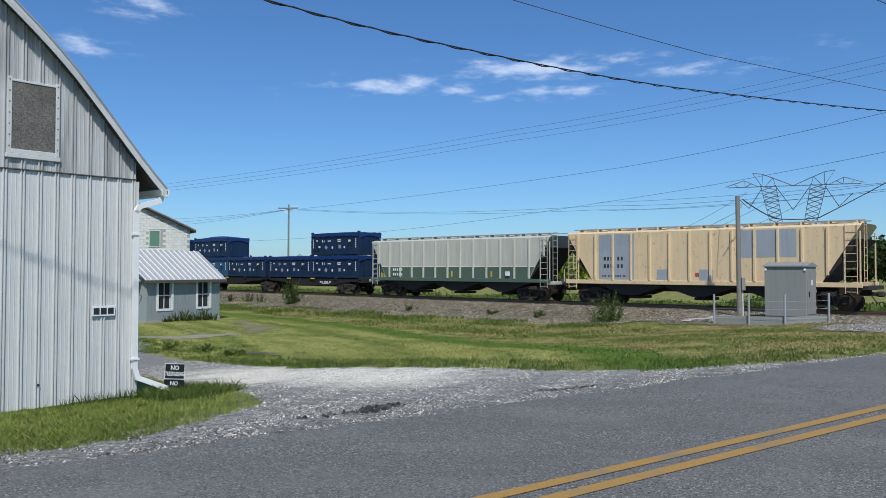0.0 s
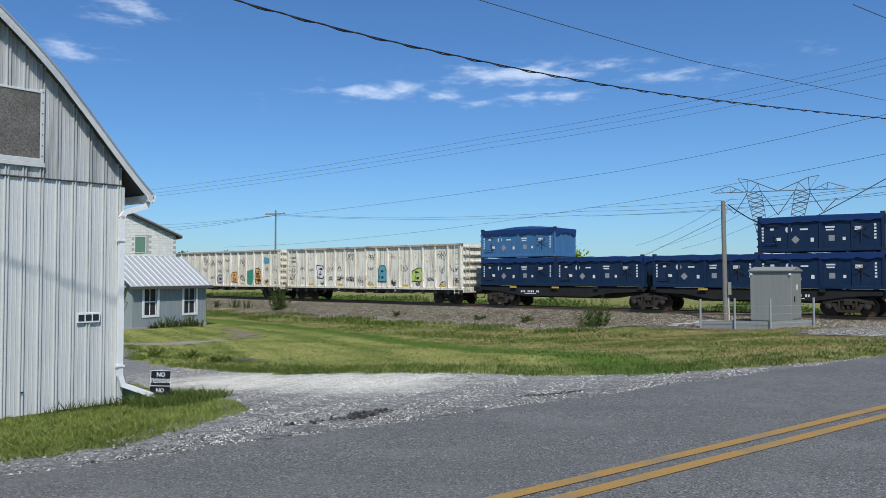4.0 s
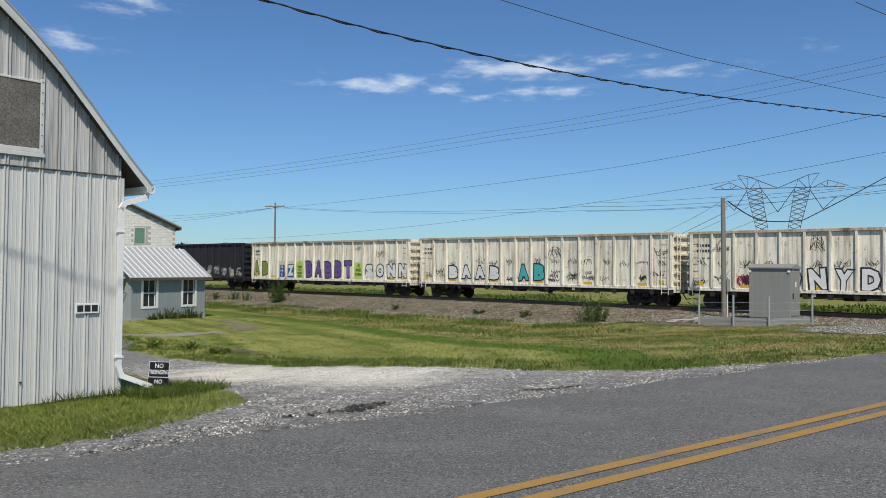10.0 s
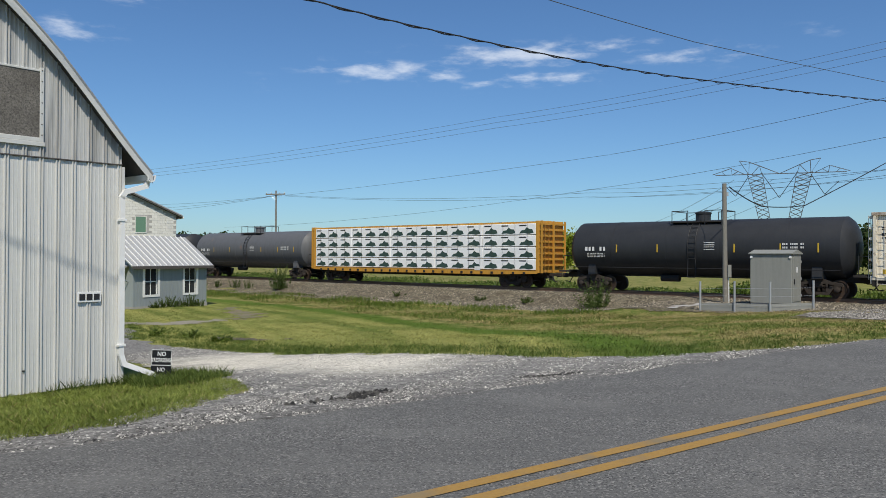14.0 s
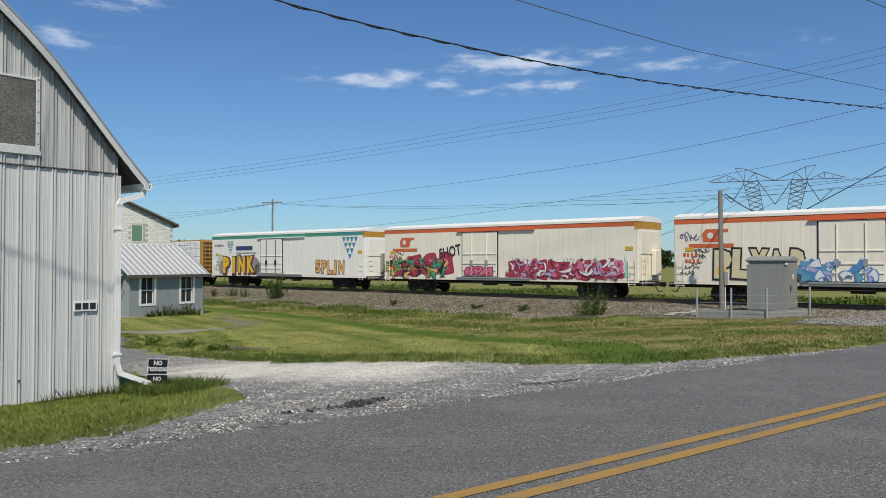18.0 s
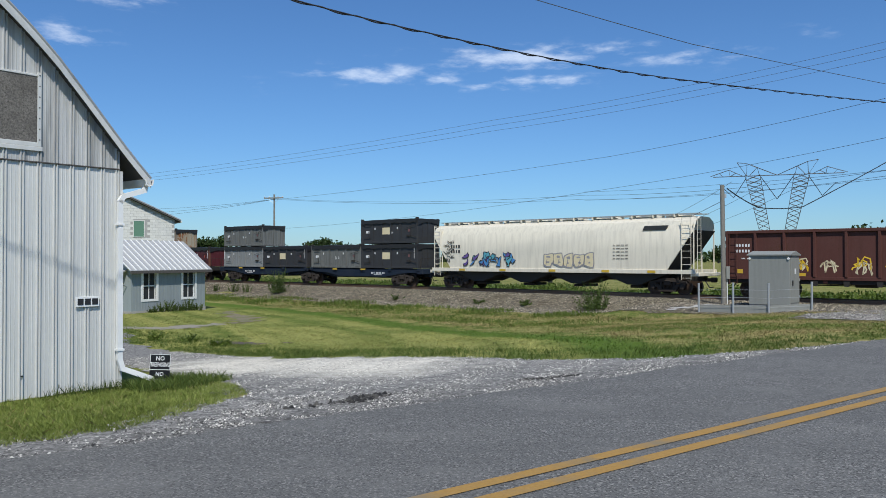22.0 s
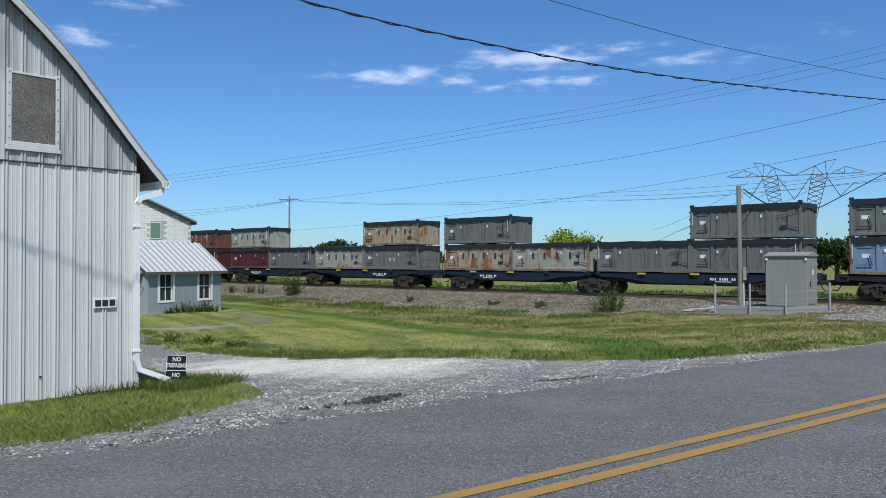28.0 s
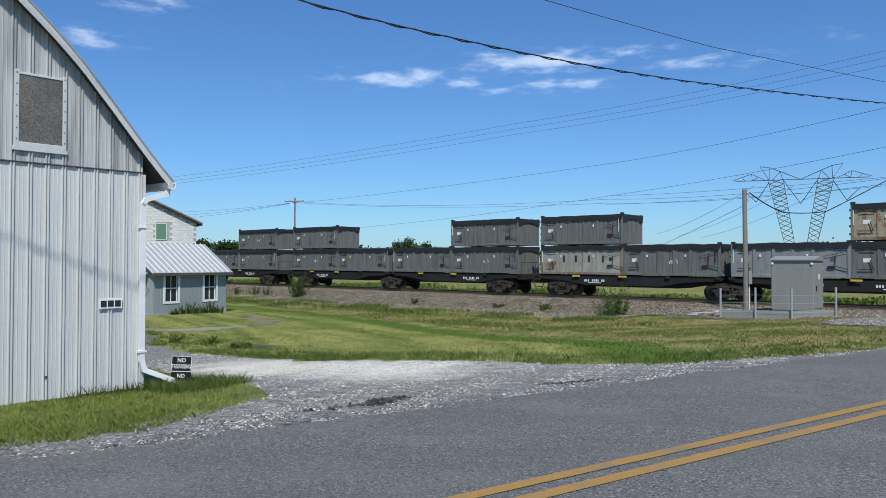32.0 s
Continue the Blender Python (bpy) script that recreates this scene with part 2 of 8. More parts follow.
def stone_material(name, a, b, c, scale=22.0, mud=None):
    """Crushed stone: one tone to each stone."""
    mat, nt, bs, N, L = nodes_of(name)
    v = shifted(N, L, (1, 1, 1), False)
    vo = N("ShaderNodeTexVoronoi")
    vo.inputs["Scale"].default_value = scale
    L(v, vo.inputs["Vector"])
    sep = N("ShaderNodeSeparateColor")
    L(vo.outputs["Color"], sep.inputs[0])
    big = noise_node(N, L, v, 0.55, 5)
    col = blend(N, L, sep.outputs[0], a, b)
    col = blend(N, L, span(N, L, big, 0.45, 0.62, 0, 0.55), col, c)
    # shade in the gaps between stones, put into the colour
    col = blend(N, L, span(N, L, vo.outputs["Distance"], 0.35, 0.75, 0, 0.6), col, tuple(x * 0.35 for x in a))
    if mud:
        col = blend(N, L, span(N, L, noise_node(N, L, v, 1.1, 6), 0.56, 0.66, 0, 0.8), col, mud)
    L(col, bs.inputs["Base Color"])
    bs.inputs["Roughness"].default_value = 0.9
    add_bump(N, L, bs, vo.outputs["Distance"], 0.7, 0.03)
    bs.inputs["Specular IOR Level"].default_value = 0.08
    return mat


def driveway_material():
    """Crushed stone: dusty and pale where it is driven on, grey elsewhere, mixed with asphalt crumbs beside the road."""
    mat, nt, bs, N, L = nodes_of("driveway_stone")
    v = shifted(N, L, (1, 1, 1), False)
    vo = N("ShaderNodeTexVoronoi")
    vo.inputs["Scale"].default_value = 30
    L(v, vo.inputs["Vector"])
    sep = N("ShaderNodeSeparateColor")
    L(vo.outputs["Color"], sep.inputs[0])
    big, mid, fine = noise_node(N, L, v, 0.45, 5), noise_node(N, L, v, 1.7, 6, 0.7), noise_node(N, L, v, 17, 4, 0.8)

    def dot(q, off):
        n = N("ShaderNodeVectorMath")
        n.operation = "DOT_PRODUCT"
        n.inputs[1].default_value = (*q, 0)
        L(v, n.inputs[0])
        return math_node(N, L, "SUBTRACT", n.outputs["Value"], off)

    wob = span(N, L, mid, 0.2, 0.8, -1.1, 1.1)
    across = math_node(N, L, "ABSOLUTE", math_node(N, L, "ADD", dot((0.73, 0.68), 8.15), wob))
    along = math_node(N, L, "ABSOLUTE", math_node(N, L, "ADD", dot((0.68, -0.73), -13.2), wob))
    pale = math_node(N, L, "MULTIPLY", span(N, L, across, 1.9, 0.6), span(N, L, along, 5.2, 2.8))
    rim = math_node(N, L, "ADD", dot((-0.616, 0.788), 0), span(N, L, mid, 0.2, 0.8, -0.7, 0.7))
    col = blend(N, L, sep.outputs[0], (0.070, 0.069, 0.067), (0.30, 0.294, 0.28))
    col = blend(N, L, span(N, L, big, 0.45, 0.65, 0, 0.4), col, (0.26, 0.254, 0.24))
    col = blend(N, L, pale, col, blend(N, L, sep.outputs[1], (0.44, 0.415, 0.355), (0.76, 0.725, 0.64)))
    col = blend(N, L, span(N, L, rim, 7.7, 6.7, 0, 0.6), col, (0.10, 0.097, 0.094))
    col = blend(N, L, span(N, L, fine, 0.58, 0.66, 0, 0.7), col, (0.62, 0.60, 0.55))
    col = blend(N, L, span(N, L, fine, 0.44, 0.37, 0, 0.75), col, (0.060, 0.057, 0.053))
    L(col, bs.inputs["Base Color"])
    bs.inputs["Roughness"].default_value = 0.9
    bs.inputs["Specular IOR Level"].default_value = 0.08
    add_bump(N, L, bs, vo.outputs["Distance"], 0.5, 0.02)
    return mat


def islands(name, *cols):
    """Loose stones: each takes its own tone."""
    mat, nt, bs, N, L = nodes_of(name)
    geo = N("ShaderNodeNewGeometry")
    few = math_node(N, L, "POWER", geo.outputs["Random Per Island"], 1.9)
    col = blend(N, L, few, cols[0], cols[1])
    L(col, bs.inputs["Base Color"])
    bs.inputs["Roughness"].default_value = 0.9
    return mat


def glass_pane(name, tint=(0.03, 0.035, 0.04)):
    mat, nt, bs, N, L = nodes_of(name)
    bs.inputs["Base Color"].default_value = (*tint, 1)
    bs.inputs["Roughness"].default_value, bs.inputs["Specular IOR Level"].default_value = 0.06, 0.6
    return mat


M_LAWN, M_ASPHALT = lawn_material(), asphalt_material()
M_DRIVE = driveway_material()
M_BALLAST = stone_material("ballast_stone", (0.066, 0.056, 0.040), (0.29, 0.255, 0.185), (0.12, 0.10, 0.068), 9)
M_LOOSE = islands("loose_stone", (0.075, 0.074, 0.071), (0.74, 0.72, 0.66))
M_LOOSE_D = islands("shoulder_stone", (0.035, 0.034, 0.033), (0.52, 0.505, 0.465))
M_LOOSE_B = islands("loose_ballast", (0.036, 0.031, 0.023), (0.44, 0.385, 0.29))
M_DIRT = grainy("bare_dirt", (0.15, 0.12, 0.075), (0.22, 0.185, 0.12), 0.8, 12, c=(0.12, 0.14, 0.04), cover=0.50)
M_YELLOW = grainy("yellow_road_paint", (0.28, 0.16, 0.034), (0.37, 0.22, 0.052), 2.0, 40, 0.7, 0.3, 0.004, c=(0.22, 0.165, 0.085), cover=0.5)
M_BLADE = leafy("grass_blades", (0.095, 0.155, 0.022), (0.29, 0.34, 0.085))
M_VERGE = leafy("verge_grass_blades", (0.155, 0.215, 0.034), (0.45, 0.50, 0.135))
M_LAWNBLADE = lawn_blade_material()
M_DRYBLADE = leafy("dry_grass_blades", (0.33, 0.27, 0.11), (0.56, 0.46, 0.22))
M_ROUGH = leafy("rough_bank_grass", (0.085, 0.145, 0.018), (0.22, 0.27, 0.052))
M_WEED = leafy("weed_leaves", (0.055, 0.095, 0.018), (0.125, 0.170, 0.040))
M_LEAF = leafy("tree_leaves", (0.030, 0.058, 0.014), (0.070, 0.105, 0.028))
M_LEAF_Y = leafy("bright_tree_leaves", (0.26, 0.34, 0.03), (0.42, 0.46, 0.06))
M_BARK = grainy("bark", (0.10, 0.08, 0.06), (0.17, 0.14, 0.11), 2, 20)
M_POLE = grainy("weathered_pole_wood", (0.16, 0.15, 0.128), (0.29, 0.275, 0.24), 1.0, 18, 0.9, 0.5, 0.01, stretch=(4, 4, 0.25))
M_TIE = grainy("creosoted_ties", (0.055, 0.042, 0.034), (0.12, 0.10, 0.085), 2, 20)
M_RAIL = plain("rail_steel", (0.20, 0.13, 0.09), 0.5, 0.6)
M_SIDING = paint("galvanised_siding", (0.645, 0.645, 0.618), 0.0, 0.22, 0.45, metal=0.08, dirtrgb=(0.34, 0.34, 0.32))
# wear, and the shade below the roof edge painted in as dark streaks
M_SIDING_UP = paint("weathered_shaded_upper_siding", (0.54, 0.54, 0.525), 0.03, 0.85, 0.5, metal=0.08, dirtrgb=(0.12, 0.118, 0.11))
M_ROOF = paint("galvanised_roof", (0.46, 0.47, 0.48), 0.05, 0.3, 0.42, metal=0.35)
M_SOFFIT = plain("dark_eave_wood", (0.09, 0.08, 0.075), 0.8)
M_WHITE = plain("white_paint", (0.80, 0.80, 0.78), 0.45)
M_BOARD = grainy("grey_weathered_board", (0.055, 0.051, 0.045), (0.26, 0.24, 0.215), 5, 40, 0.95, 0.4, 0.01, stretch=(1, 1, 1))
M_SHED = paint("grey_shed_boards", (0.29, 0.325, 0.335), 0.0, 0.25, 0.65)
M_SHEDROOF = paint("pale_metal_roof", (0.40, 0.405, 0.40), 0.26, 0.45, 0.4, metal=0.1, dirtrgb=(0.40, 0.39, 0.38), rustrgb=(0.34, 0.27, 0.22))
M_STONE = grainy("foundation_stone", (0.32, 0.30, 0.27), (0.44, 0.42, 0.38), 3, 25)
M_BLOCK = grainy("whitewashed_block", (0.60, 0.59, 0.55), (0.72, 0.71, 0.67), 1.2, 18, 0.9, 0.3, 0.01)
M_MORTAR = grainy("block_mortar", (0.34, 0.33, 0.31), (0.42, 0.41, 0.385), 3, 30)
M_GREEN = plain("green_shutter", (0.11, 0.22, 0.15), 0.6)
M_GLASS = glass_pane("dark_window_glass")
M_BLACK, M_BLACKGLOSS = plain("black_paint", (0.02, 0.02, 0.022), 0.55), plain("black_gloss_sign", (0.012, 0.012, 0.014), 0.35)
M_HUT = paint("grey_steel_cabinet", (0.265, 0.27, 0.245), 0.02, 0.22, 0.5)
M_GALV = paint("galvanised_steel", (0.48, 0.49, 0.49), 0.02, 0.25, 0.42, metal=0.5)
M_CONCRETE = grainy("concrete", (0.30, 0.295, 0.28), (0.42, 0.41, 0.39), 2, 35)
M_PALE = grainy("pale_crushed_stone", (0.34, 0.325, 0.30), (0.50, 0.48, 0.45), 3, 30)
M_WIRE = plain("black_cable", (0.02, 0.02, 0.022), 0.6)
M_ALU = plain("weathered_line_wire", (0.10, 0.11, 0.12), 0.5, 0.4)
M_LATTICE = plain("grey_lattice_steel", (0.11, 0.105, 0.105), 0.55, 0.2)
M_TRUCK = paint("dirty_truck_steel", (0.040, 0.031, 0.025), 0.3, 0.5, 0.85, rustrgb=(0.085, 0.048, 0.030))
M_WHEEL = plain("wheel_steel", (0.075, 0.050, 0.036), 0.55, 0.4)
M_UNDER = plain("underframe_grime_and_shade", (0.024, 0.020, 0.017), 0.85)
M_YSTRIPE = spray("yellow_marks", (0.62, 0.40, 0.03))
M_LETTER_W, M_LETTER_K = spray("white_lettering", (0.75, 0.75, 0.73)), spray("black_lettering", (0.03, 0.03, 0.03))
M_LETTER_R, M_LETTER_O = spray("red_lettering", (0.40, 0.07, 0.05)), spray("orange_lettering", (0.62, 0.13, 0.04))
M_TARP_K = plain("black_tarp", (0.022, 0.022, 0.024), 0.55)
M_TARP_B = plain("blue_tarp", (0.008, 0.036, 0.145), 0.45)

# ---- mesh helpers ----


class Shape:
    """Gathers vertices and faces for one mesh."""

    def __init__(self):
        self.v, self.f = [], []

    def add(self, vs, fs):
        k = len(self.v)
        self.v += [tuple(p) for p in vs]
        self.f += [tuple(i + k for i in q) for q in fs]
        return self

    def box(self, x0, x1, y0, y1, z0, z1, c=0.0):
        if c <= 0:
            vs = [(x, y, z) for z in (z0, z1) for y in (y0, y1) for x in (x0, x1)]
            return self.add(vs, [(0, 2, 3, 1), (4, 5, 7, 6), (0, 1, 5, 4), (2, 6, 7, 3), (0, 4, 6, 2), (1, 3, 7, 5)])
        lo, hi = (x0, y0, z0), (x1, y1, z1)
        vs, at = [], {}
        for s in range(8):
            b = [(s >> k) & 1 for k in range(3)]
            for a in range(3):
                p = [(hi[k] if b[k] else lo[k]) if k == a else (hi[k] - c if b[k] else lo[k] + c) for k in range(3)]
                at[s, a] = len(vs)
                vs.append(p)
        fs = []
        for a in range(3):
            i, j = [k for k in range(3) if k != a]
            for e in (0, 1):
                q = [at[(e << a) | (u << i) | (w << j), a] for u, w in ((0, 0), (1, 0), (1, 1), (0, 1))]
                fs.append(q if (e == 1) == (a != 1) else q[::-1])
        for a in range(3):
            i, j = [k for k in range(3) if k != a]
            for u in (0, 1):
                for w in (0, 1):
                    s0, s1 = (u << i) | (w << j), (1 << a) | (u << i) | (w << j)
                    q = [at[s0, i], at[s1, i], at[s1, j], at[s0, j]]
                    fs.append(q)
        for s in range(8):
            fs.append([at[s, k] for k in range(3)])
        return self.add(vs, fs)

    def prism(self, poly, lo, hi, axis="y"):
        """A polygon drawn out along an axis: for y its points are (x, z), for x (y, z), for z (x, y)."""
        put = {"y": lambda p, h: (p[0], h, p[1]), "x": lambda p, h: (h, p[0], p[1]), "z": lambda p, h: (p[0], p[1], h)}[axis]
        n = len(poly)
        vs = [put(p, h) for h in (lo, hi) for p in poly]
        return self.add(vs, [tuple(range(n - 1, -1, -1)), tuple(range(n, 2 * n))] + [(i, (i + 1) % n, n + (i + 1) % n, n + i) for i in range(n)])

    def rod(self, a, b, r, n=8, r2=None):
        a, b = Vector(a), Vector(b)
        q = (b - a).to_track_quat("Z", "Y")
        r2 = r if r2 is None else r2
        vs = [a + q @ Vector((r * math.cos(t), r * math.sin(t), 0)) for t in (2 * math.pi * i / n for i in range(n))]
        vs += [b + q @ Vector((r2 * math.cos(t), r2 * math.sin(t), 0)) for t in (2 * math.pi * i / n for i in range(n))]
        return self.add(vs, [tuple(range(n - 1, -1, -1)), tuple(range(n, 2 * n))] + [(i, (i + 1) % n, n + (i + 1) % n, n + i) for i in range(n)])

    def lathe(self, prof, n=20, axis="y", at=(0, 0, 0)):
        """Rings of (along, radius) turned round an axis, closed at the ends."""
        vs = []
        for h, r in prof:
            for i in range(n):
                c, s = r * math.cos(2 * math.pi * i / n), r * math.sin(2 * math.pi * i / n)
                p = {"x": (h, c, s), "y": (c, h, s), "z": (c, s, h)}[axis]
                vs.append((p[0] + at[0], p[1] + at[1], p[2] + at[2]))
        fs = [(k * n + i, k * n + (i + 1) % n, (k + 1) * n + (i + 1) % n, (k + 1) * n + i) for k in range(len(prof) - 1) for i in range(n)]
        m = (len(prof) - 1) * n
        return self.add(vs, fs + [tuple(range(n - 1, -1, -1)), tuple(range(m, m + n))])

    def mesh(self, name, fix=True, smooth=None):
        me = bpy.data.meshes.new(name)
        me.from_pydata(self.v, [], self.f)
        if fix:
            bm = bmesh.new()
            bm.from_mesh(me)
            bmesh.ops.recalc_face_normals(bm, faces=bm.faces)
            bm.to_mesh(me)
            bm.free()
        if smooth:
            me.polygons.foreach_set("use_smooth", [True] * len(me.polygons))
            me.set_sharp_from_angle(angle=radians(smooth))
        me.materials.append(None)
        return me


def put(name, me, mat, parent=None, m=None, label=""):
    """One mesh object of the material, under its parent if any, at the pose m."""
    if isinstance(me, Shape):
        me = me.mesh(name)
    ob = new(name, me)
    ob.material_slots[0].link = "OBJECT"
    ob.material_slots[0].material = mat
    if parent:
        ob.parent = parent
    if m is not None:
        ob.matrix_local = m if isinstance(m, Matrix) else pose(*m)
    if label:
        ob["label"] = label
    return ob


def base(name, m, label, category, group="", kind=""):
    ob = new(name)
    ob.matrix_world = m
    ob.empty_display_size = 0.2
    return tagged(ob, label, category, group, kind)


def triangles(name, verts, mat, per=3, label="", category="", kind="stuff"):
    """Many loose pieces in one mesh, from an array of (pieces, per, 3)."""
    n = len(verts)
    me = bpy.data.meshes.new(name)
    me.vertices.add(n * per)
    me.vertices.foreach_set("co", np.asarray(verts, np.float32).ravel())
    me.loops.add(n * per)
    me.loops.foreach_set("vertex_index", np.arange(n * per, dtype=np.int32))
    me.polygons.add(n)
    me.polygons.foreach_set("loop_start", np.arange(0, n * per, per, dtype=np.int32))
    me.update(calc_edges=True)
    me.materials.append(mat)
    return tagged(new(name, me), label, category, kind=kind)


def lettering(text, height, bold=0.0):
    """A flat mesh of the words, centred, standing in the xz plane and facing -y."""
    cu = bpy.data.curves.new("words", "FONT")
    cu.body, cu.size, cu.align_x, cu.align_y, cu.offset = text, height * 1.38, "CENTER", "CENTER", bold
    cu.resolution_u = 2
    ob = new("words", cu)
    bpy.context.view_layer.update()
    me = bpy.data.meshes.new_from_object(ob.evaluated_get(bpy.context.evaluated_depsgraph_get()))
    bpy.data.objects.remove(ob)
    me.transform(Matrix.Rotation(radians(90), 4, "X"))
    me.materials.clear()
    me.materials.append(None)
    return me


# ---- the lie of the land ----
ROAD_N, ROAD_R = np.array((-0.616, 0.788)), np.array((0.788, 0.616))
TRACK_TURN = -40.73
TRACK_R = np.array((math.cos(radians(40.73)), -math.sin(radians(40.73))))
TRACK_N = np.array((TRACK_R[1] * -1, TRACK_R[0]))
TRACK_C = np.array((11.16, 46.5)) + 1.52 * TRACK_N
RAIL_Z = -0.6


def smooth(a, b, x):
    t = np.clip((x - a) / (b - a), 0, 1)
    return t * t * (3 - 2 * t)


def lie(x, y):
    """The height of the ground at a place: road bank, lawn, the fill beside the crossing, the field behind the track."""
    x, y = np.asarray(x, float), np.asarray(y, float)
    D, r = x * ROAD_N[0] + y * ROAD_N[1], x * ROAD_R[0] + y * ROAD_R[1]
    T = -((x - TRACK_C[0]) * TRACK_N[0] + (y - TRACK_C[1]) * TRACK_N[1])
    s = (x - TRACK_C[0]) * TRACK_R[0] + (y - TRACK_C[1]) * TRACK_R[1]
    z = np.interp(D, (-40, -8, 0, 1.1, 6.65, 8.5, 11, 13, 16, 22, 30), (-0.6, -0.4, -0.05, -0.03, -0.03, -0.12, -0.30, -0.45, -0.72, -1.2, -1.5))
    z = z - 0.6 * smooth(22, 42, r) * smooth(12, 7, np.abs(D - 3.9))
    fill = np.interp(T, (-9, -6, 6.2, 9.5, 13), (-1.4, -0.85, -0.86, -1.0, -1.6))
    z = z + np.maximum(fill - z, 0) * smooth(0.5, 4.0, s) * smooth(60, 45, s)
    z = z - 0.12 * smooth(-2.6, -4.0, x) * smooth(8.5, 11, D) * smooth(17, 14, D)
    bed = np.interp(np.abs(T), (2.6, 5.6), (-1.08, -1.78))
    z = np.maximum(z, np.where(np.abs(T) < 5.6, bed, -9))
    z = np.where(T < -4, np.maximum(z, -1.35), z)
    return z


def lumps(x, y, a=0.05, k=0.35):
    return a * (np.sin(x * k * 2.1 + 1.3 * np.sin(y * k)) * np.cos(y * k * 1.7 + 0.8 * np.sin(x * k * 1.3)))


def build_ground():
    def axis(lo, hi, step, far):
        mid = list(np.arange(lo, hi + step / 2, step))
        out, d = [], step
        p = hi
        while p < far:
            d *= 1.35
            p += d
            out.append(p)
        left, d, p = [], step, lo
        while p > -far:
            d *= 1.35
            p -= d
            left.append(p)
        return np.array(left[::-1] + mid + out)
    xs, ys = axis(-26, 34, 0.4, 2600), axis(2, 62, 0.4, 2600)
    X, Y = np.meshgrid(xs, ys)
    D = X * ROAD_N[0] + Y * ROAD_N[1]
    Z = lie(X, Y) + lumps(X, Y) * smooth(6.9, 10, D) * smooth(200, 80, np.hypot(X, Y))
    Z = np.where((D > 0.9) & (D < 6.9), Z - 0.02, Z)
    n, m = len(xs), len(ys)
    idx = np.arange(n * m).reshape(m, n)
    f = np.stack([idx[:-1, :-1], idx[:-1, 1:], idx[1:, 1:], idx[1:, :-1]], -1).reshape(-1, 4)
    me = bpy.data.meshes.new("ground")
    me.from_pydata(np.stack([X.ravel(), Y.ravel(), Z.ravel()], 1).tolist(), [], f.tolist())
    me.polygons.foreach_set("use_smooth", [True] * len(me.polygons))
    me.materials.append(M_LAWN)
    tagged(new("ground", me), "mown green lawn with straw-coloured mowing stripes", "ground", kind="structure")


def sheet(name, mat, inside, box, step, lift, label, category, wob=0.0):
    """A thin cover of the ground wherever inside(x, y) says so, with an uneven rim."""
    xs, ys = np.arange(box[0], box[1], step), np.arange(box[2], box[3], step)
    X, Y = np.meshgrid(xs, ys)
    wx = X + wob * np.sin(Y * 3.1 + 2 * np.sin(X * 1.7)) + wob * 0.5 * np.sin(Y * 9.7 + X * 7)
    wy = Y + wob * np.sin(X * 2.7 + 2 * np.sin(Y * 2.3)) + wob * 0.5 * np.sin(X * 11.1 - Y * 5)
    ins = inside(wx, wy)
    D = X * ROAD_N[0] + Y * ROAD_N[1]
    Z = lie(X, Y) + lumps(X, Y) * smooth(6.9, 10, D) + lift + 0.012 * np.sin(X * 5.3 + Y * 3.9) * np.sin(Y * 6.1)
    idx = np.arange(X.size).reshape(X.shape)
    keep = ins[:-1, :-1] & ins[:-1, 1:] & ins[1:, 1:] & ins[1:, :-1]
    f = np.stack([idx[:-1, :-1], idx[:-1, 1:], idx[1:, 1:], idx[1:, :-1]], -1)[keep]
    used = np.unique(f)
    back = np.zeros(X.size, int)
    back[used] = np.arange(len(used))
    co = np.stack([X.ravel(), Y.ravel(), Z.ravel()], 1)[used]
    me = bpy.data.meshes.new(name)
    me.from_pydata(co.tolist(), [], back[f].tolist())
    me.polygons.foreach_set("use_smooth", [True] * len(me.polygons))
    me.materials.append(mat)
    return tagged(new(name, me), label, category, kind="structure")


def within(poly):
    px, py = np.array(poly).T

    def test(x, y):
        ins = np.zeros(x.shape, bool)
        j = len(px) - 1
        for i in range(len(px)):
            cut = ((py[i] > y) != (py[j] > y)) & (x < (px[j] - px[i]) * (y - py[i]) / (py[j] - py[i] + 1e-9) + px[i])
            ins ^= cut
            j = i
        return ins
    return test


def road_strip(name, mat, d0, d1, lift, label, category, r0=-60, r1=300, kind="structure", parent=None, skew=0.0):
    rs = np.concatenate([np.arange(r0, 60, 1.0), np.arange(60, r1 + 1, 12.0)])
    vs, fs = [], []
    ds = np.linspace(d0, d1, 5)
    for i, r in enumerate(rs):
        for d in ds:
            p = ROAD_R * r + ROAD_N * (d + skew * float(np.clip(r - 6.8, -12, 14)))
            edge = 0.05 * math.sin(r * 2.3) + 0.035 * math.sin(r * 6.1 + 1) if d1 - d0 > 2 and d in (ds[0], ds[-1]) else 0
            p = p + ROAD_N * edge
            crown = 0.02 * (1 - abs(d - 3.9) / 2.75)
            vs.append((p[0], p[1], -0.6 * float(smooth(22, 42, r)) + lift + crown))
        if i:
            for k in range(4):
                a = (i - 1) * 5 + k
                fs.append((a, a + 5, a + 6, a + 1))
    ob = put(name, Shape().add(vs, fs).mesh(name, fix=False), mat, parent)
    return tagged(ob, label, category, kind=kind)


build_ground()
road_strip("road", M_ASPHALT, 1.1, 6.65, 0.0, "worn grey asphalt country road", "road")
road_strip("road_marking", M_YELLOW, 3.665, 3.79, 0.006, "worn yellow centre line on the asphalt", "road marking", skew=0.010)
road_strip("road_marking", M_YELLOW, 3.92, 4.045, 0.006, "worn yellow centre line on the asphalt", "road marking", skew=0.010)

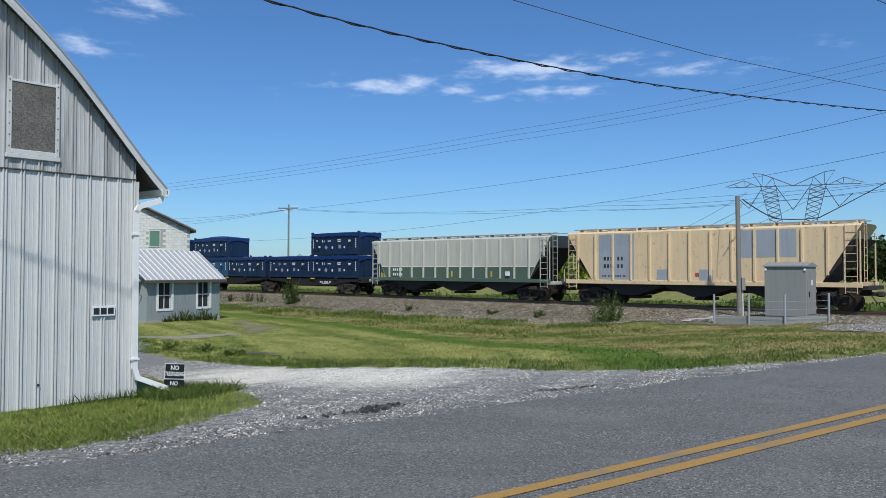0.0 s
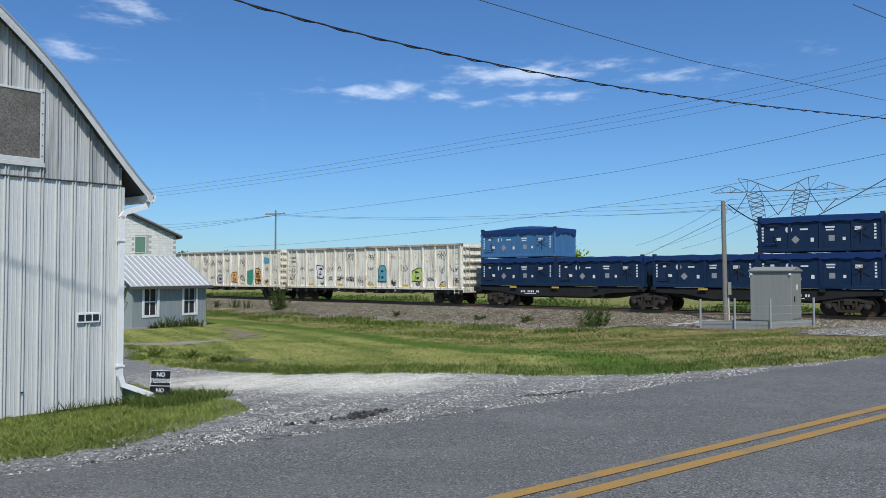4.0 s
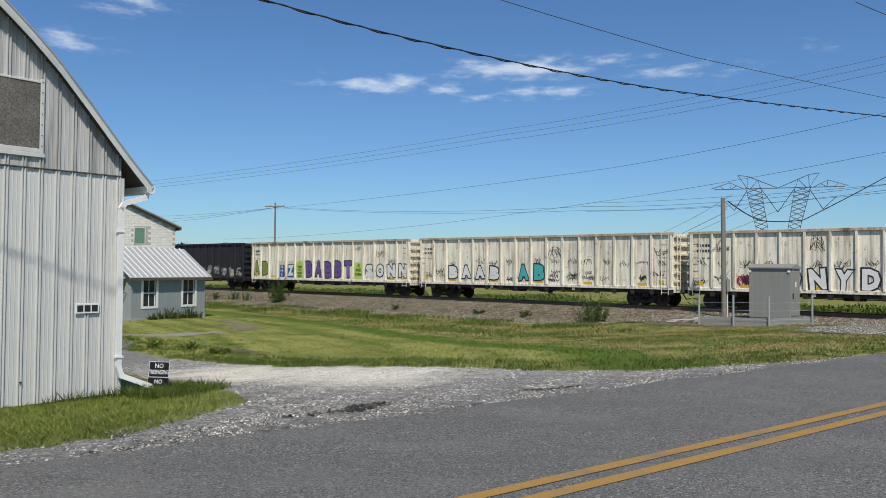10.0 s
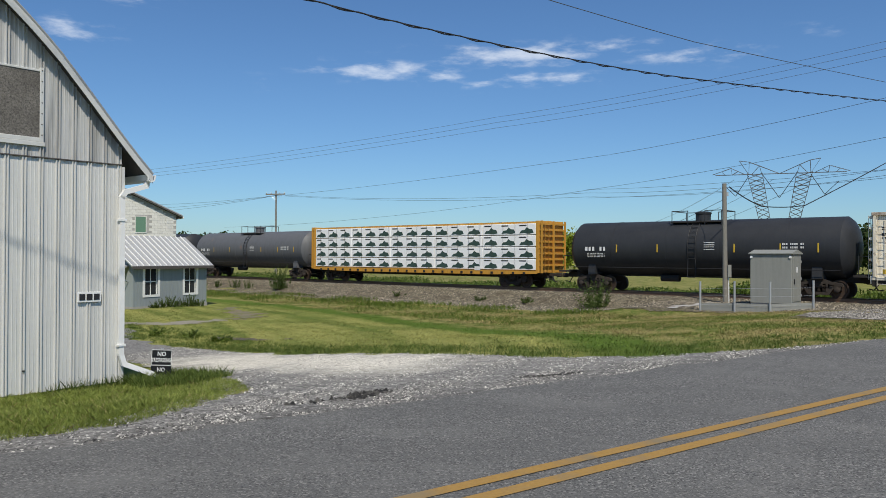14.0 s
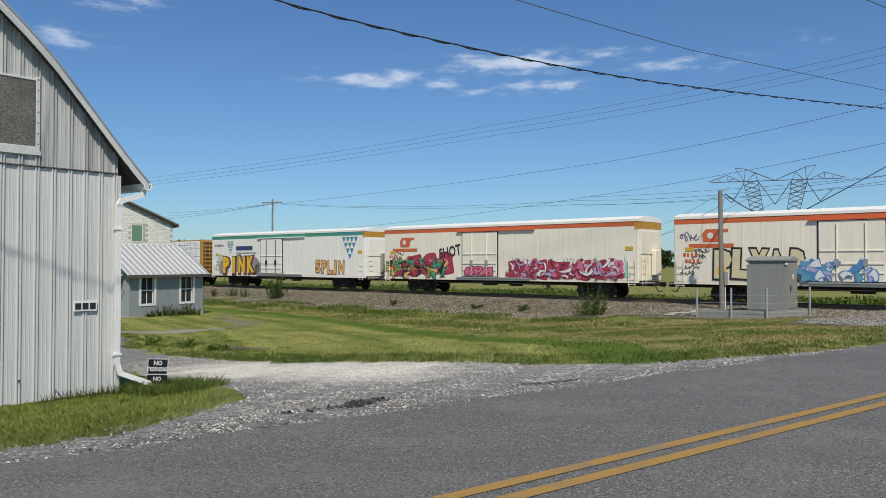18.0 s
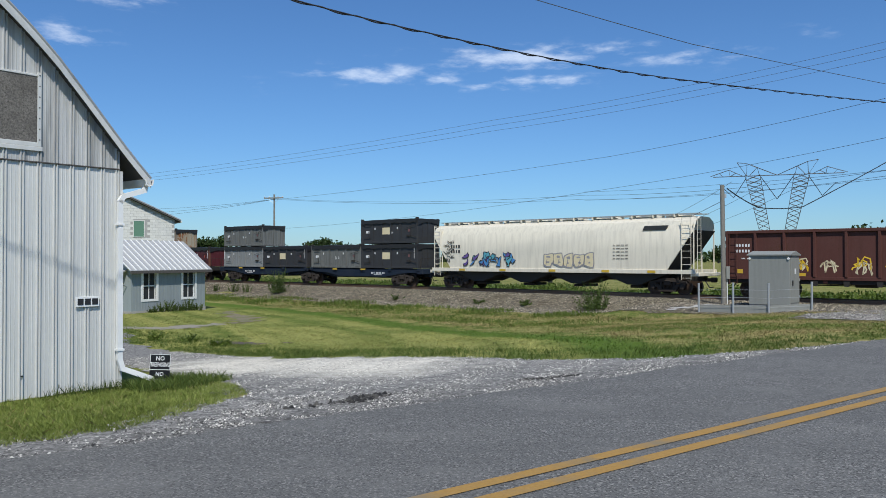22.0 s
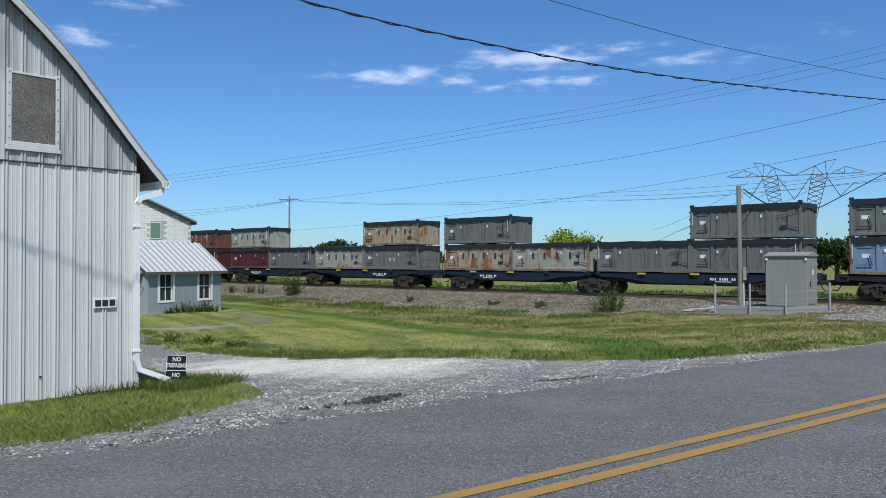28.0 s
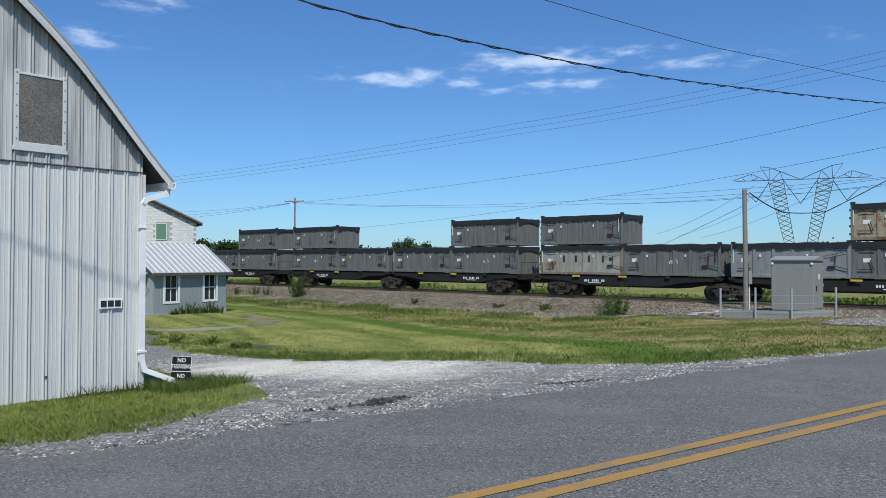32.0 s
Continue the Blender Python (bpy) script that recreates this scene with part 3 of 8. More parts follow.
DRIVE = [(-12.5, 31.5), (-10.85, 27.2), (-8.2, 23.9), (-5.5, 20.1), (-3.5, 17.4), (-2.0, 15.8), (-0.9, 15.0), (0.66, 14.0), (1.54, 13.1), (2.82, 12.6),
         (4.3, 13.0), (5.94, 13.6), (8.2, 14.75), (8.4, 14.6), (5.8, 12.6), (3.7, 11.0), (1.5, 9.5), (0, 8.6), (-1, 7.8), (-2.0, 7.1),
         (-2.4, 7.6), (-2.75, 8.6), (-2.75, 9.7), (-3.35, 11.0), (-4.4, 13.0), (-5.3, 15.2), (-7, 17.5), (-13, 24), (-17, 29)]
sheet("driveway", M_DRIVE, within(DRIVE), (-17, 9, 6, 32), 0.09, 0.016, "pale crushed-stone driveway apron", "driveway", 0.16)
SHOULDER = [(-5.5, 4.0), (-3.34, 5.7), (-2.0, 6.8), (1.5, 9.4), (8, 14.2), (8.1, 14.9), (5.9, 13.5), (4.2, 12.6), (2.5, 11.6), (0.9, 10.4), (-0.4, 9.4),
            (-1.6, 9.2), (-2.9, 9.0), (-3.1, 8.0), (-3.2, 7.5), (-3.6, 7.0), (-4.0, 6.8), (-6.3, 5.0)]
sheet("gravel_shoulder", M_DRIVE, within(SHOULDER), (-6.4, 9, 3.8, 15.2), 0.08, 0.012, "grey gravel shoulder mixed with broken asphalt", "gravel", 0.08)
PATH = [(-17.5, 34.6), (-13.0, 35.0), (-11.1, 35.5), (-10.3, 36.6), (-9.9, 35.4), (-10.6, 34.0), (-12.2, 33.4), (-17.5, 33.0)]
sheet("dirt_path", grainy("pale_path_dirt", (0.20, 0.18, 0.135), (0.30, 0.275, 0.215), 1.0, 12, c=(0.12, 0.14, 0.05), cover=0.5), within(PATH), (-18, -9, 32, 37), 0.12, 0.012, "pale worn dirt path across the lawn", "path", 0.25)
BEND = [(-11.5, 41.6), (-13.9, 46.3), (-13.0, 46.9), (-11.0, 42.8), (-9.2, 39.6), (-8.9, 37.8), (-9.2, 36.6), (-9.8, 36.0), (-10.3, 36.2), (-10.2, 37.8)]
sheet("dirt_path", M_DIRT, within(BEND), (-13, -7, 34, 45), 0.12, 0.014, "bare grey dirt bend of the path beside the shed", "path", 0.3)
BARE = [(-8.0, 27.6), (-5.6, 26.6), (-5.2, 25.8), (-6.6, 26.0), (-8.2, 26.7)]
sheet("bare_soil", grainy("dark_bare_soil", (0.07, 0.055, 0.04), (0.13, 0.10, 0.075), 1, 20), within(BARE), (-9, -5, 25, 28), 0.08, 0.014,
      "patch of dark bare soil in the lawn", "soil", 0.2)
PAD = [(8.2, 40.2), (9.2, 37.4), (11.2, 35.4), (13.7, 33.7), (16.3, 32.6), (19, 29.5), (23, 26), (30, 23), (30, 36), (16.4, 44), (9, 44)]
sheet("gravel_pad", M_BALLAST, within(PAD), (7, 31, 22, 45), 0.13, 0.022, "grey crushed stone round the signal cabinet", "gravel", 0.3)
PALE = [(10.4, 38.0), (11.3, 37.7), (12.4, 37.9), (13.8, 39.0), (13.6, 39.5), (12.2, 38.9), (11.2, 38.6)]
sheet("pale_gravel", M_PALE, within(PALE), (9, 15, 37, 41), 0.07, 0.06, "patch of pale fresh crushed stone", "gravel", 0.25)

# ---- the track ----
TRACK = pose(TRACK_C[0], TRACK_C[1], RAIL_Z, 0, 0, TRACK_TURN)


def build_track():
    sec = [(-5.8, -1.15), (-4.6, -0.86), (-2.5, -0.24), (-1.3, -0.185), (1.3, -0.185), (2.5, -0.24), (4.6, -0.86), (5.8, -1.15)]
    xs = np.concatenate([np.arange(-900, -120, 30), np.arange(-120, 80, 0.4), np.arange(80, 901, 30)])
    rng = np.random.default_rng(3)
    vs, fs = [], []
    for i, x in enumerate(xs):
        for y, z in sec:
            near = abs(x + 20) < 100
            vs.append((x, y + (rng.uniform(-.12, .12) if near else 0), z + (rng.uniform(-.035, .035) if near else 0)))
        if i:
            for k in range(len(sec) - 1):
                a = (i - 1) * len(sec) + k
                fs.append((a, a + len(sec), a + len(sec) + 1, a + 1))
    ob = put("ballast", Shape().add(vs, fs).mesh("ballast", fix=False, smooth=60), M_BALLAST, None, TRACK)
    tagged(ob, "brown-grey crushed stone railway ballast", "ballast", kind="structure")
    prof = [(-0.07, -0.17), (0.07, -0.17), (0.07, -0.155), (0.012, -0.14), (0.012, -0.045), (0.036, -0.035), (0.036, 0), (-0.036, 0), (-0.036, -0.035), (-0.012, -0.045), (-0.012, -0.14), (-0.07, -0.155)]
    me = Shape().prism(prof, -900, 900, "x").mesh("rail")
    for y in (-0.755, 0.755):
        tagged(put("rail", me, M_RAIL, None, TRACK @ pose(0, y, 0)), "rust-brown steel rail with a worn head", "rail", "rails of the track", "structure")
    tie = Shape().box(-0.115, 0.115, -1.3, 1.3, -0.30, -0.165, 0.012).mesh("tie")
    track = base("railway_track", TRACK, "dark creosoted wooden ties under the rails", "railway track", kind="structure")
    for i in range(-120, 90):
        put("tie", tie, M_TIE, track, (i * 0.54 + rng.uniform(-.03, .03), rng.uniform(-.05, .05), rng.uniform(-.01, .005), 0, 0, rng.uniform(-1.5, 1.5)))


build_track()
SPILL = [tuple(TRACK_C + TRACK_R * a - TRACK_N * b) for a, b in ((-80, 4.6), (1.2, 4.6), (1.2, 7.6), (-3, 7.6), (-8, 6.9), (-14, 7.2), (-26, 6.6), (-50, 6.2), (-80, 6.2))]
sheet("ballast_foot", M_BALLAST, within(SPILL), (-60, 24, 30, 105), 0.13, 0.03, "spilled brown-grey ballast at the foot of the track bank", "ballast", 0.5)
YARD = [(11.6, 25.6), (13.6, 29.9), (17.0, 32.4), (24, 31), (21.5, 26.2), (14.6, 21.6), (11.6, 20.2)]
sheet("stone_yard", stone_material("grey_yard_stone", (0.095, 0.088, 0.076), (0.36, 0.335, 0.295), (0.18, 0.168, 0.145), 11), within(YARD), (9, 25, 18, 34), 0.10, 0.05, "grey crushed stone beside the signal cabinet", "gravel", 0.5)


def stones(name, pts, size, mat, label, seed=1):
    """Loose stones: flattened four-sided pebbles with jittered corners."""
    rng = np.random.default_rng(seed)
    n = len(pts)
    r = rng.uniform(size[0], size[1], (n, 1, 1)) * rng.uniform(0.65, 1.35, (n, 5, 1))
    a = rng.uniform(0, 6.28, (n, 1)) + np.arange(4) * 1.571 + rng.uniform(-.4, .4, (n, 4))
    ring = np.stack([np.cos(a), np.sin(a), np.full_like(a, -0.1)], -1) * r[:, :4]
    top = np.concatenate([rng.uniform(-.3, .3, (n, 1, 2)), rng.uniform(.5, .9, (n, 1, 1))], -1) * r[:, 4:]
    v = np.concatenate([ring, top], 1) + np.asarray(pts)[:, None, :]
    tri = np.array([(0, 1, 4), (1, 2, 4), (2, 3, 4), (3, 0, 4)])
    co = v.reshape(-1, 3)
    f = (np.arange(n)[:, None, None] * 5 + tri[None]).reshape(-1, 3)
    me = bpy.data.meshes.new(name)
    me.vertices.add(len(co))
    me.vertices.foreach_set("co", co.astype(np.float32).ravel())
    me.loops.add(f.size)
    me.loops.foreach_set("vertex_index", f.astype(np.int32).ravel())
    me.polygons.add(len(f))
    me.polygons.foreach_set("loop_start", np.arange(0, f.size, 3, dtype=np.int32))
    me.update(calc_edges=True)
    me.materials.append(mat)
    return tagged(new(name, me), label, "gravel", kind="stuff")


def scatter(inside, box, n, seed, lift=0.03):
    rng = np.random.default_rng(seed)
    x, y = rng.uniform(box[0], box[1], n), rng.uniform(box[2], box[3], n)
    k = inside(x, y)
    x, y = x[k], y[k]
    D = x * ROAD_N[0] + y * ROAD_N[1]
    return np.stack([x, y, lie(x, y) + lumps(x, y) * smooth(6.9, 10, D) + lift], 1)


def clumped(p, shift=0.0):
    """Thins out scattered places into clumps."""
    k = np.sin(p[:, 0] * 0.9 + 2 * np.sin(p[:, 1] * 0.5 + shift)) + np.sin(p[:, 1] * 1.1 + shift * 3 + 1.5 * np.sin(p[:, 0] * 0.6)) + np.random.default_rng(2).uniform(-0.8, 0.8, len(p))
    return p[k > 0.35]


stones("yard_gravel", scatter(within(YARD), (9, 25, 18, 34), 42000, 41, 0.06), (0.014, 0.045), islands("grey_yard_gravel", (0.055, 0.051, 0.045), (0.46, 0.435, 0.39)), "loose grey crushed stone beside the cabinet", 42)
stones("loose_gravel", scatter(within(SHOULDER), (-6, 9, 3.8, 15.2), 90000, 5, 0.014), (0.004, 0.018), M_LOOSE_D, "loose pale gravel along the road edge")
apron = scatter(within(DRIVE), (-8, 9, 6, 24), 170000, 6, 0.016)
dusty = (np.abs(apron[:, 0] * 0.73 + apron[:, 1] * 0.68 - 8.15 + 0.5 * np.sin(apron[:, 0] * 1.9)) < 1.35) & (np.abs(apron[:, 0] * 0.68 - apron[:, 1] * 0.73 + 13.2 + 0.6 * np.sin(apron[:, 1] * 1.4)) < 4.2)
stones("driveway_gravel", apron[~dusty], (0.003, 0.0165), M_LOOSE, "loose grey and white crushed stone on the driveway", 2)
stones("driveway_gravel", apron[dusty], (0.003, 0.013), islands("dusty_pale_stone", (0.26, 0.247, 0.215), (0.84, 0.81, 0.735)), "dusty pale crushed stone where cars turn in", 12)
CHUNKS = [(-1.81, 8.1), (-1.49, 8.3), (-1.18, 8.6), (-0.98, 9.04), (-0.69, 9.38), (-0.6, 9.08), (-0.9, 8.5), (-1.22, 8.1), (-1.66, 7.9)]
CRACK = [(0.95, 10.2), (1.37, 10.38), (1.8, 10.55), (1.7, 10.35), (1.33, 10.12), (1.04, 10.05)]
stones("gravel_pieces", clumped(scatter(within(CHUNKS), (-2.2, 0, 7.5, 9.6), 2600, 8, 0.026) * (4, 4, 1), 0.5) * (0.25, 0.25, 1),
       (0.008, 0.042), islands("broken_asphalt", (0.010, 0.010, 0.010), (0.085, 0.08, 0.072)), "chunks of broken asphalt at the driveway's mouth", 3)
stones("asphalt_crumbs", scatter(within(CRACK), (0.9, 1.9, 10, 10.6), 700, 18, 0.02), (0.006, 0.022), islands("crumbled_asphalt", (0.012, 0.012, 0.012), (0.10, 0.095, 0.085)), "dark crumbs of asphalt along the road edge", 5)


def ballast_stones():
    rng = np.random.default_rng(9)
    n = 75000
    x, y = rng.uniform(-75, 30, n), rng.uniform(-8.3, 1.6, n)
    z = np.interp(np.abs(y), (1.3, 2.5, 4.6, 5.8, 9), (-0.185, -0.24, -0.86, -1.15, -1.6)) + RAIL_Z
    c, s = math.cos(radians(TRACK_TURN)), math.sin(radians(TRACK_TURN))
    p = np.stack([TRACK_C[0] + c * x - s * y, TRACK_C[1] + s * x + c * y, z], 1)
    p[:, 2] = np.maximum(p[:, 2], lie(p[:, 0], p[:, 1]) + lumps(p[:, 0], p[:, 1]) + 0.03)
    stones("ballast_stones", p, (0.02, 0.062), M_LOOSE_B, "loose brown-grey ballast stones", 4)


ballast_stones()


def blades(name, pts, h, w, mat, label, seed, lean=0.45, tall=1.0):
    rng = np.random.default_rng(seed)
    n = len(pts)
    a = rng.uniform(0, 6.283, n)
    hh = rng.uniform(h[0], h[1], n) * tall
    ww = rng.uniform(w[0], w[1], n)
    side = np.stack([np.cos(a), np.sin(a), np.zeros(n)], 1)
    tip = np.stack([rng.normal(0, lean, n) * hh, rng.normal(0, lean, n) * hh, hh], 1)
    mid = tip * 0.55 + np.stack([np.zeros(n), np.zeros(n), hh * 0.1], 1)
    v = np.stack([pts - side * ww[:, None], pts + side * ww[:, None], pts + mid + side * ww[:, None] * 0.7, pts + tip, pts + mid - side * ww[:, None] * 0.7], 1)
    return triangles(name, v, mat, 5, label, "grass")


def tufts(name, pts, per, h, w, spread, mat, label, seed, lean=0.5):
    """Grass in tufts: blades crowded round each place, taller in some tufts than in others."""
    rng = np.random.default_rng(seed + 500)
    k = np.repeat(rng.uniform(0.35, 1.25, len(pts)), per)
    p = np.repeat(pts, per, 0)
    p[:, :2] += rng.normal(0, spread, (len(p), 2))
    return blades(name, p, h, w, mat, label, seed, lean, k)


BARN_FOOT = [(-7.5, 3.5), (-3.65, 6.6), (-2.94, 7.15), (-2.68, 7.8), (-2.5, 8.7), (-2.45, 9.8), (-3.0, 11.2), (-4.1, 13.1), (-4.7, 12.6), (-5.0, 11.9), (-6.4, 10.1), (-9, 6)]
tufts("grass_verge", scatter(within(BARN_FOOT), (-9, -2, 3, 14), 44000, 11, 0.0), 13, (0.018, 0.066), (0.0016, 0.0036), 0.026, M_VERGE, "uncut green grass at the barn's foot", 11, 0.55)
blades("dry_grass", scatter(within(BARN_FOOT), (-9, -2, 3, 14), 5000, 12, 0.0), (0.03, 0.10), (0.0015, 0.003), M_DRYBLADE, "dry straw-coloured grass blades", 12, 0.8)
FRINGE = [(-7.5, 3.4), (-3.62, 6.5), (-2.86, 7.1), (-2.58, 7.8), (-2.42, 8.7), (-2.38, 9.8), (-2.55, 9.8), (-2.66, 8.7), (-2.86, 7.9), (-3.1, 7.4), (-3.75, 6.85), (-7.6, 3.8)]
tufts("dry_fringe", clumped(scatter(within(FRINGE), (-8, -2, 3, 10), 9000, 45, 0.0) * (2, 2, 1), 0.3) * (0.5, 0.5, 1), 8, (0.012, 0.05), (0.0015, 0.003), 0.03, M_DRYBLADE, "dry brown grass fringe beside the gravel", 45, 0.9)
CORNER = [(-4.95, 12.0), (-4.3, 13.2), (-3.35, 12.3), (-3.6, 11.5), (-4.3, 11.2)]
tufts("corner_weeds", scatter(within(CORNER), (-5, -3, 11, 14), 2600, 46, 0.0), 9, (0.05, 0.20), (0.003, 0.007), 0.05, leafy("corner_weed_leaves", (0.080, 0.135, 0.022), (0.24, 0.30, 0.075)), "weeds round the downspout's foot", 46, 0.45)
foot = [(-5.0 - 0.637 * k + 0.15, 11.9 - 0.771 * k - 0.1) for k in np.linspace(-0.2, 1.0, 30)]
tall = np.concatenate([np.array([(x, y, float(lie(x, y)))]) + np.random.default_rng(i).normal(0, (0.1, 0.1, 0.0), (16, 3)) for i, (x, y) in enumerate(foot)])
blades("tall_grass", tall, (0.06, 0.26), (0.003, 0.007), M_WEED, "tall weeds growing along the barn wall", 13, 0.25)
VERGE = [(-16, 30.0), (-10.8, 27.1), (-8.2, 23.8), (-5.5, 20.0), (-3.5, 17.3), (-2.0, 15.7), (-0.9, 14.9), (0.6, 13.9), (1.5, 13.0), (2.85, 12.5), (4.3, 12.85), (6.0, 13.45), (12, 17.8),
         (12.6, 19), (8.2, 16.6), (5.2, 15.4), (2.4, 15.8), (0.0, 17.6), (-2.4, 20.2), (-5.0, 24.0), (-7.6, 27.5), (-11, 32), (-16, 35)]
tufts("verge_grass", scatter(within(VERGE), (-17, 14, 12, 36), 15000, 14, 0.0), 11, (0.03, 0.115), (0.003, 0.007), 0.07, leafy("rank_edge_grass", (0.062, 0.108, 0.014), (0.21, 0.27, 0.060)), "longer green grass along the gravel edge", 14, 0.55)
LAWN = [(-14, 46), (-22, 40), (-20, 36), (-12, 29.5), (-8, 25), (-1, 16), (6, 15), (16, 20), (22, 25), (17, 33), (10, 38), (0, 48), (-10, 54)]
EDGE = [(-16, 29.8), (-10.8, 27.0), (-8.2, 23.7), (-5.5, 19.95), (-3.5, 17.25), (-2.0, 15.65), (-0.9, 14.85), (0.6, 13.85), (1.5, 12.95), (2.85, 12.48), (4.3, 12.8), (6.0, 13.42),
        (6.0, 14.1), (4.3, 13.5), (2.9, 13.3), (1.9, 13.9), (0.9, 14.9), (-0.6, 16.0), (-1.7, 17.0), (-3.1, 18.8), (-5.0, 21.6), (-7.8, 25.6), (-10.4, 29.0), (-16, 32)]
tufts("edge_weeds", clumped(scatter(within(EDGE), (-17, 7, 12, 33), 9000, 44, 0.0) * (2.2, 2.2, 1), 1.4) * (1 / 2.2, 1 / 2.2, 1), 9, (0.03, 0.115), (0.004, 0.010), 0.07, leafy("edge_weed_leaves", (0.070, 0.118, 0.020), (0.17, 0.225, 0.055)), "dark green weeds along the gravel edge", 44, 0.7)
bare = [within(q) for q in (PATH, BEND, BARE)]
tufts("lawn_grass", scatter(lambda x, y: within(LAWN)(x, y) & ~((bare[0](x, y) | bare[1](x, y) | bare[2](x, y)) & (np.sin(x * 37 + y * 91) < 0.75)), (-24, 22, 14, 54), 56000, 15, 0.0), 5, (0.012, 0.060), (0.006, 0.014), 0.08, M_LAWNBLADE, "short mown lawn grass", 15, 0.9)
TRACKSIDE = [tuple(TRACK_C + TRACK_R * a - TRACK_N * b) for a, b in ((-75, 6.2), (-26, 6.6), (-10, 6.8), (0, 7.4), (3, 11), (-10, 11.2), (-26, 12), (-75, 11))]
blades("trackside_grass", clumped(scatter(within(TRACKSIDE), (-60, 20, 30, 105), 330000, 16, 0.0)), (0.08, 0.30), (0.012, 0.034), M_ROUGH, "rough green grass at the foot of the ballast", 16)
DEADWEED = [tuple(TRACK_C + TRACK_R * a - TRACK_N * b) for a, b in ((-75, 5.0), (-30, 5.4), (-12, 7.6), (-14, 10.5), (-75, 9.4))]
blades("brown_weeds", clumped(scatter(within(DEADWEED), (-60, 20, 30, 105), 150000, 19, 0.0), 2.0), (0.05, 0.20), (0.010, 0.026), leafy("brown_weed_stalks", (0.10, 0.065, 0.040), (0.21, 0.15, 0.09)), "reddish-brown dead weeds on the bank", 19, 0.8)
BANK = [tuple(TRACK_C + TRACK_R * a - TRACK_N * b) for a, b in ((-45, 9.0), (-15, 8.8), (2, 9.5), (6, 12), (4, 19), (-8, 16), (-25, 13), (-45, 12))]
blades("bank_grass", clumped(scatter(within(BANK), (-35, 22, 25, 85), 230000, 23, 0.0), 1.0), (0.05, 0.20), (0.008, 0.022), M_ROUGH, "rough unmown green grass on the bank", 23, 0.9)
blades("bank_straw", clumped(scatter(within(BANK), (-35, 22, 25, 85), 90000, 24, 0.0), 2.6), (0.03, 0.13), (0.010, 0.024), M_DRYBLADE, "dry straw among the rough grass", 24, 1.3)
SLOPE = [(4.4, 36), (4.0, 30), (4.3, 22), (5.2, 17.6), (6.2, 15.6), (10, 18.2), (18, 24.2), (19, 27.5), (12, 35)]
blades("slope_straw", clumped(scatter(within(SLOPE), (3, 20, 14, 37), 90000, 26, 0.0), 0.6), (0.015, 0.06), (0.005, 0.012), M_DRYBLADE, "dry straw lying on the rough slope", 26, 1.6)
blades("slope_grass", clumped(scatter(within(SLOPE), (3, 20, 14, 37), 110000, 27, 0.0), 2.2), (0.02, 0.07), (0.004, 0.010), M_ROUGH, "tufts of rough green grass on the slope", 27, 0.8)
STRAW = [(1, 41), (9, 37), (14, 34), (20, 29), (21, 25), (14, 29), (8, 34), (2, 38)]
blades("straw_grass", scatter(within(STRAW), (0, 22, 24, 42), 14000, 17, 0.0), (0.04, 0.13), (0.006, 0.014), M_DRYBLADE, "dry straw-coloured cut grass", 17, 1.2)


def weed(name, p, h, spread, n, seed, label, mat=None):
    rng = np.random.default_rng(seed)
    ns = max(8, n // 45)
    foot = rng.normal(0, 0.33, (ns, 2)) * spread
    tip = foot * 1.5 + rng.normal(0, 0.16, (ns, 2)) * spread
    tall = h * rng.uniform(0.5, 1.05, ns) * np.exp(-0.5 * (foot ** 2).sum(1) / spread ** 2)
    k, z = rng.integers(0, ns, n), rng.uniform(0.08, 1, n)
    xy = foot[k] + (tip - foot)[k] * z[:, None] ** 1.5 + rng.normal(0, 0.05, (n, 2)) * (1.2 - z[:, None]) * spread * 1.6
    c = np.stack([p[0] + xy[:, 0], p[1] + xy[:, 1], p[2] + z * tall[k]], 1)
    size = rng.uniform(0.03, 0.085, n)[:, None] * (1.15 - 0.6 * z[:, None])
    u = rng.normal(0, 1, (n, 3)) + (0, 0, 0.5)
    u /= np.linalg.norm(u, axis=1)[:, None]
    w = np.cross(u, rng.normal(0, 1, (n, 3)))
    w /= np.linalg.norm(w, axis=1)[:, None]
    v = np.stack([c - u * size, c + w * size * 0.45, c + u * size * 1.5, c - w * size * 0.45], 1)
    ob = base(name, pose(0, 0, 0), label, "weed")
    triangles("leaves", v, mat or M_WEED, 4).parent = ob
    st = Shape()
    for k in range(9):
        t = rng.uniform(0, 6.28)
        st.rod(p, (p[0] + spread * 0.7 * math.cos(t), p[1] + spread * 0.7 * math.sin(t), p[2] + h * rng.uniform(.7, 1)), 0.012, 4)
    tagged(put("stalks", st, M_WEED, ob), kind="stuff")
    return ob


def on_bank(s, T):
    p = TRACK_C + TRACK_R * s - TRACK_N * T
    return (p[0], p[1], max(float(lie(p[0], p[1])), RAIL_Z + float(np.interp(T, (1.3, 2.5, 4.6, 5.8), (-0.185, -0.24, -0.86, -1.15)))))


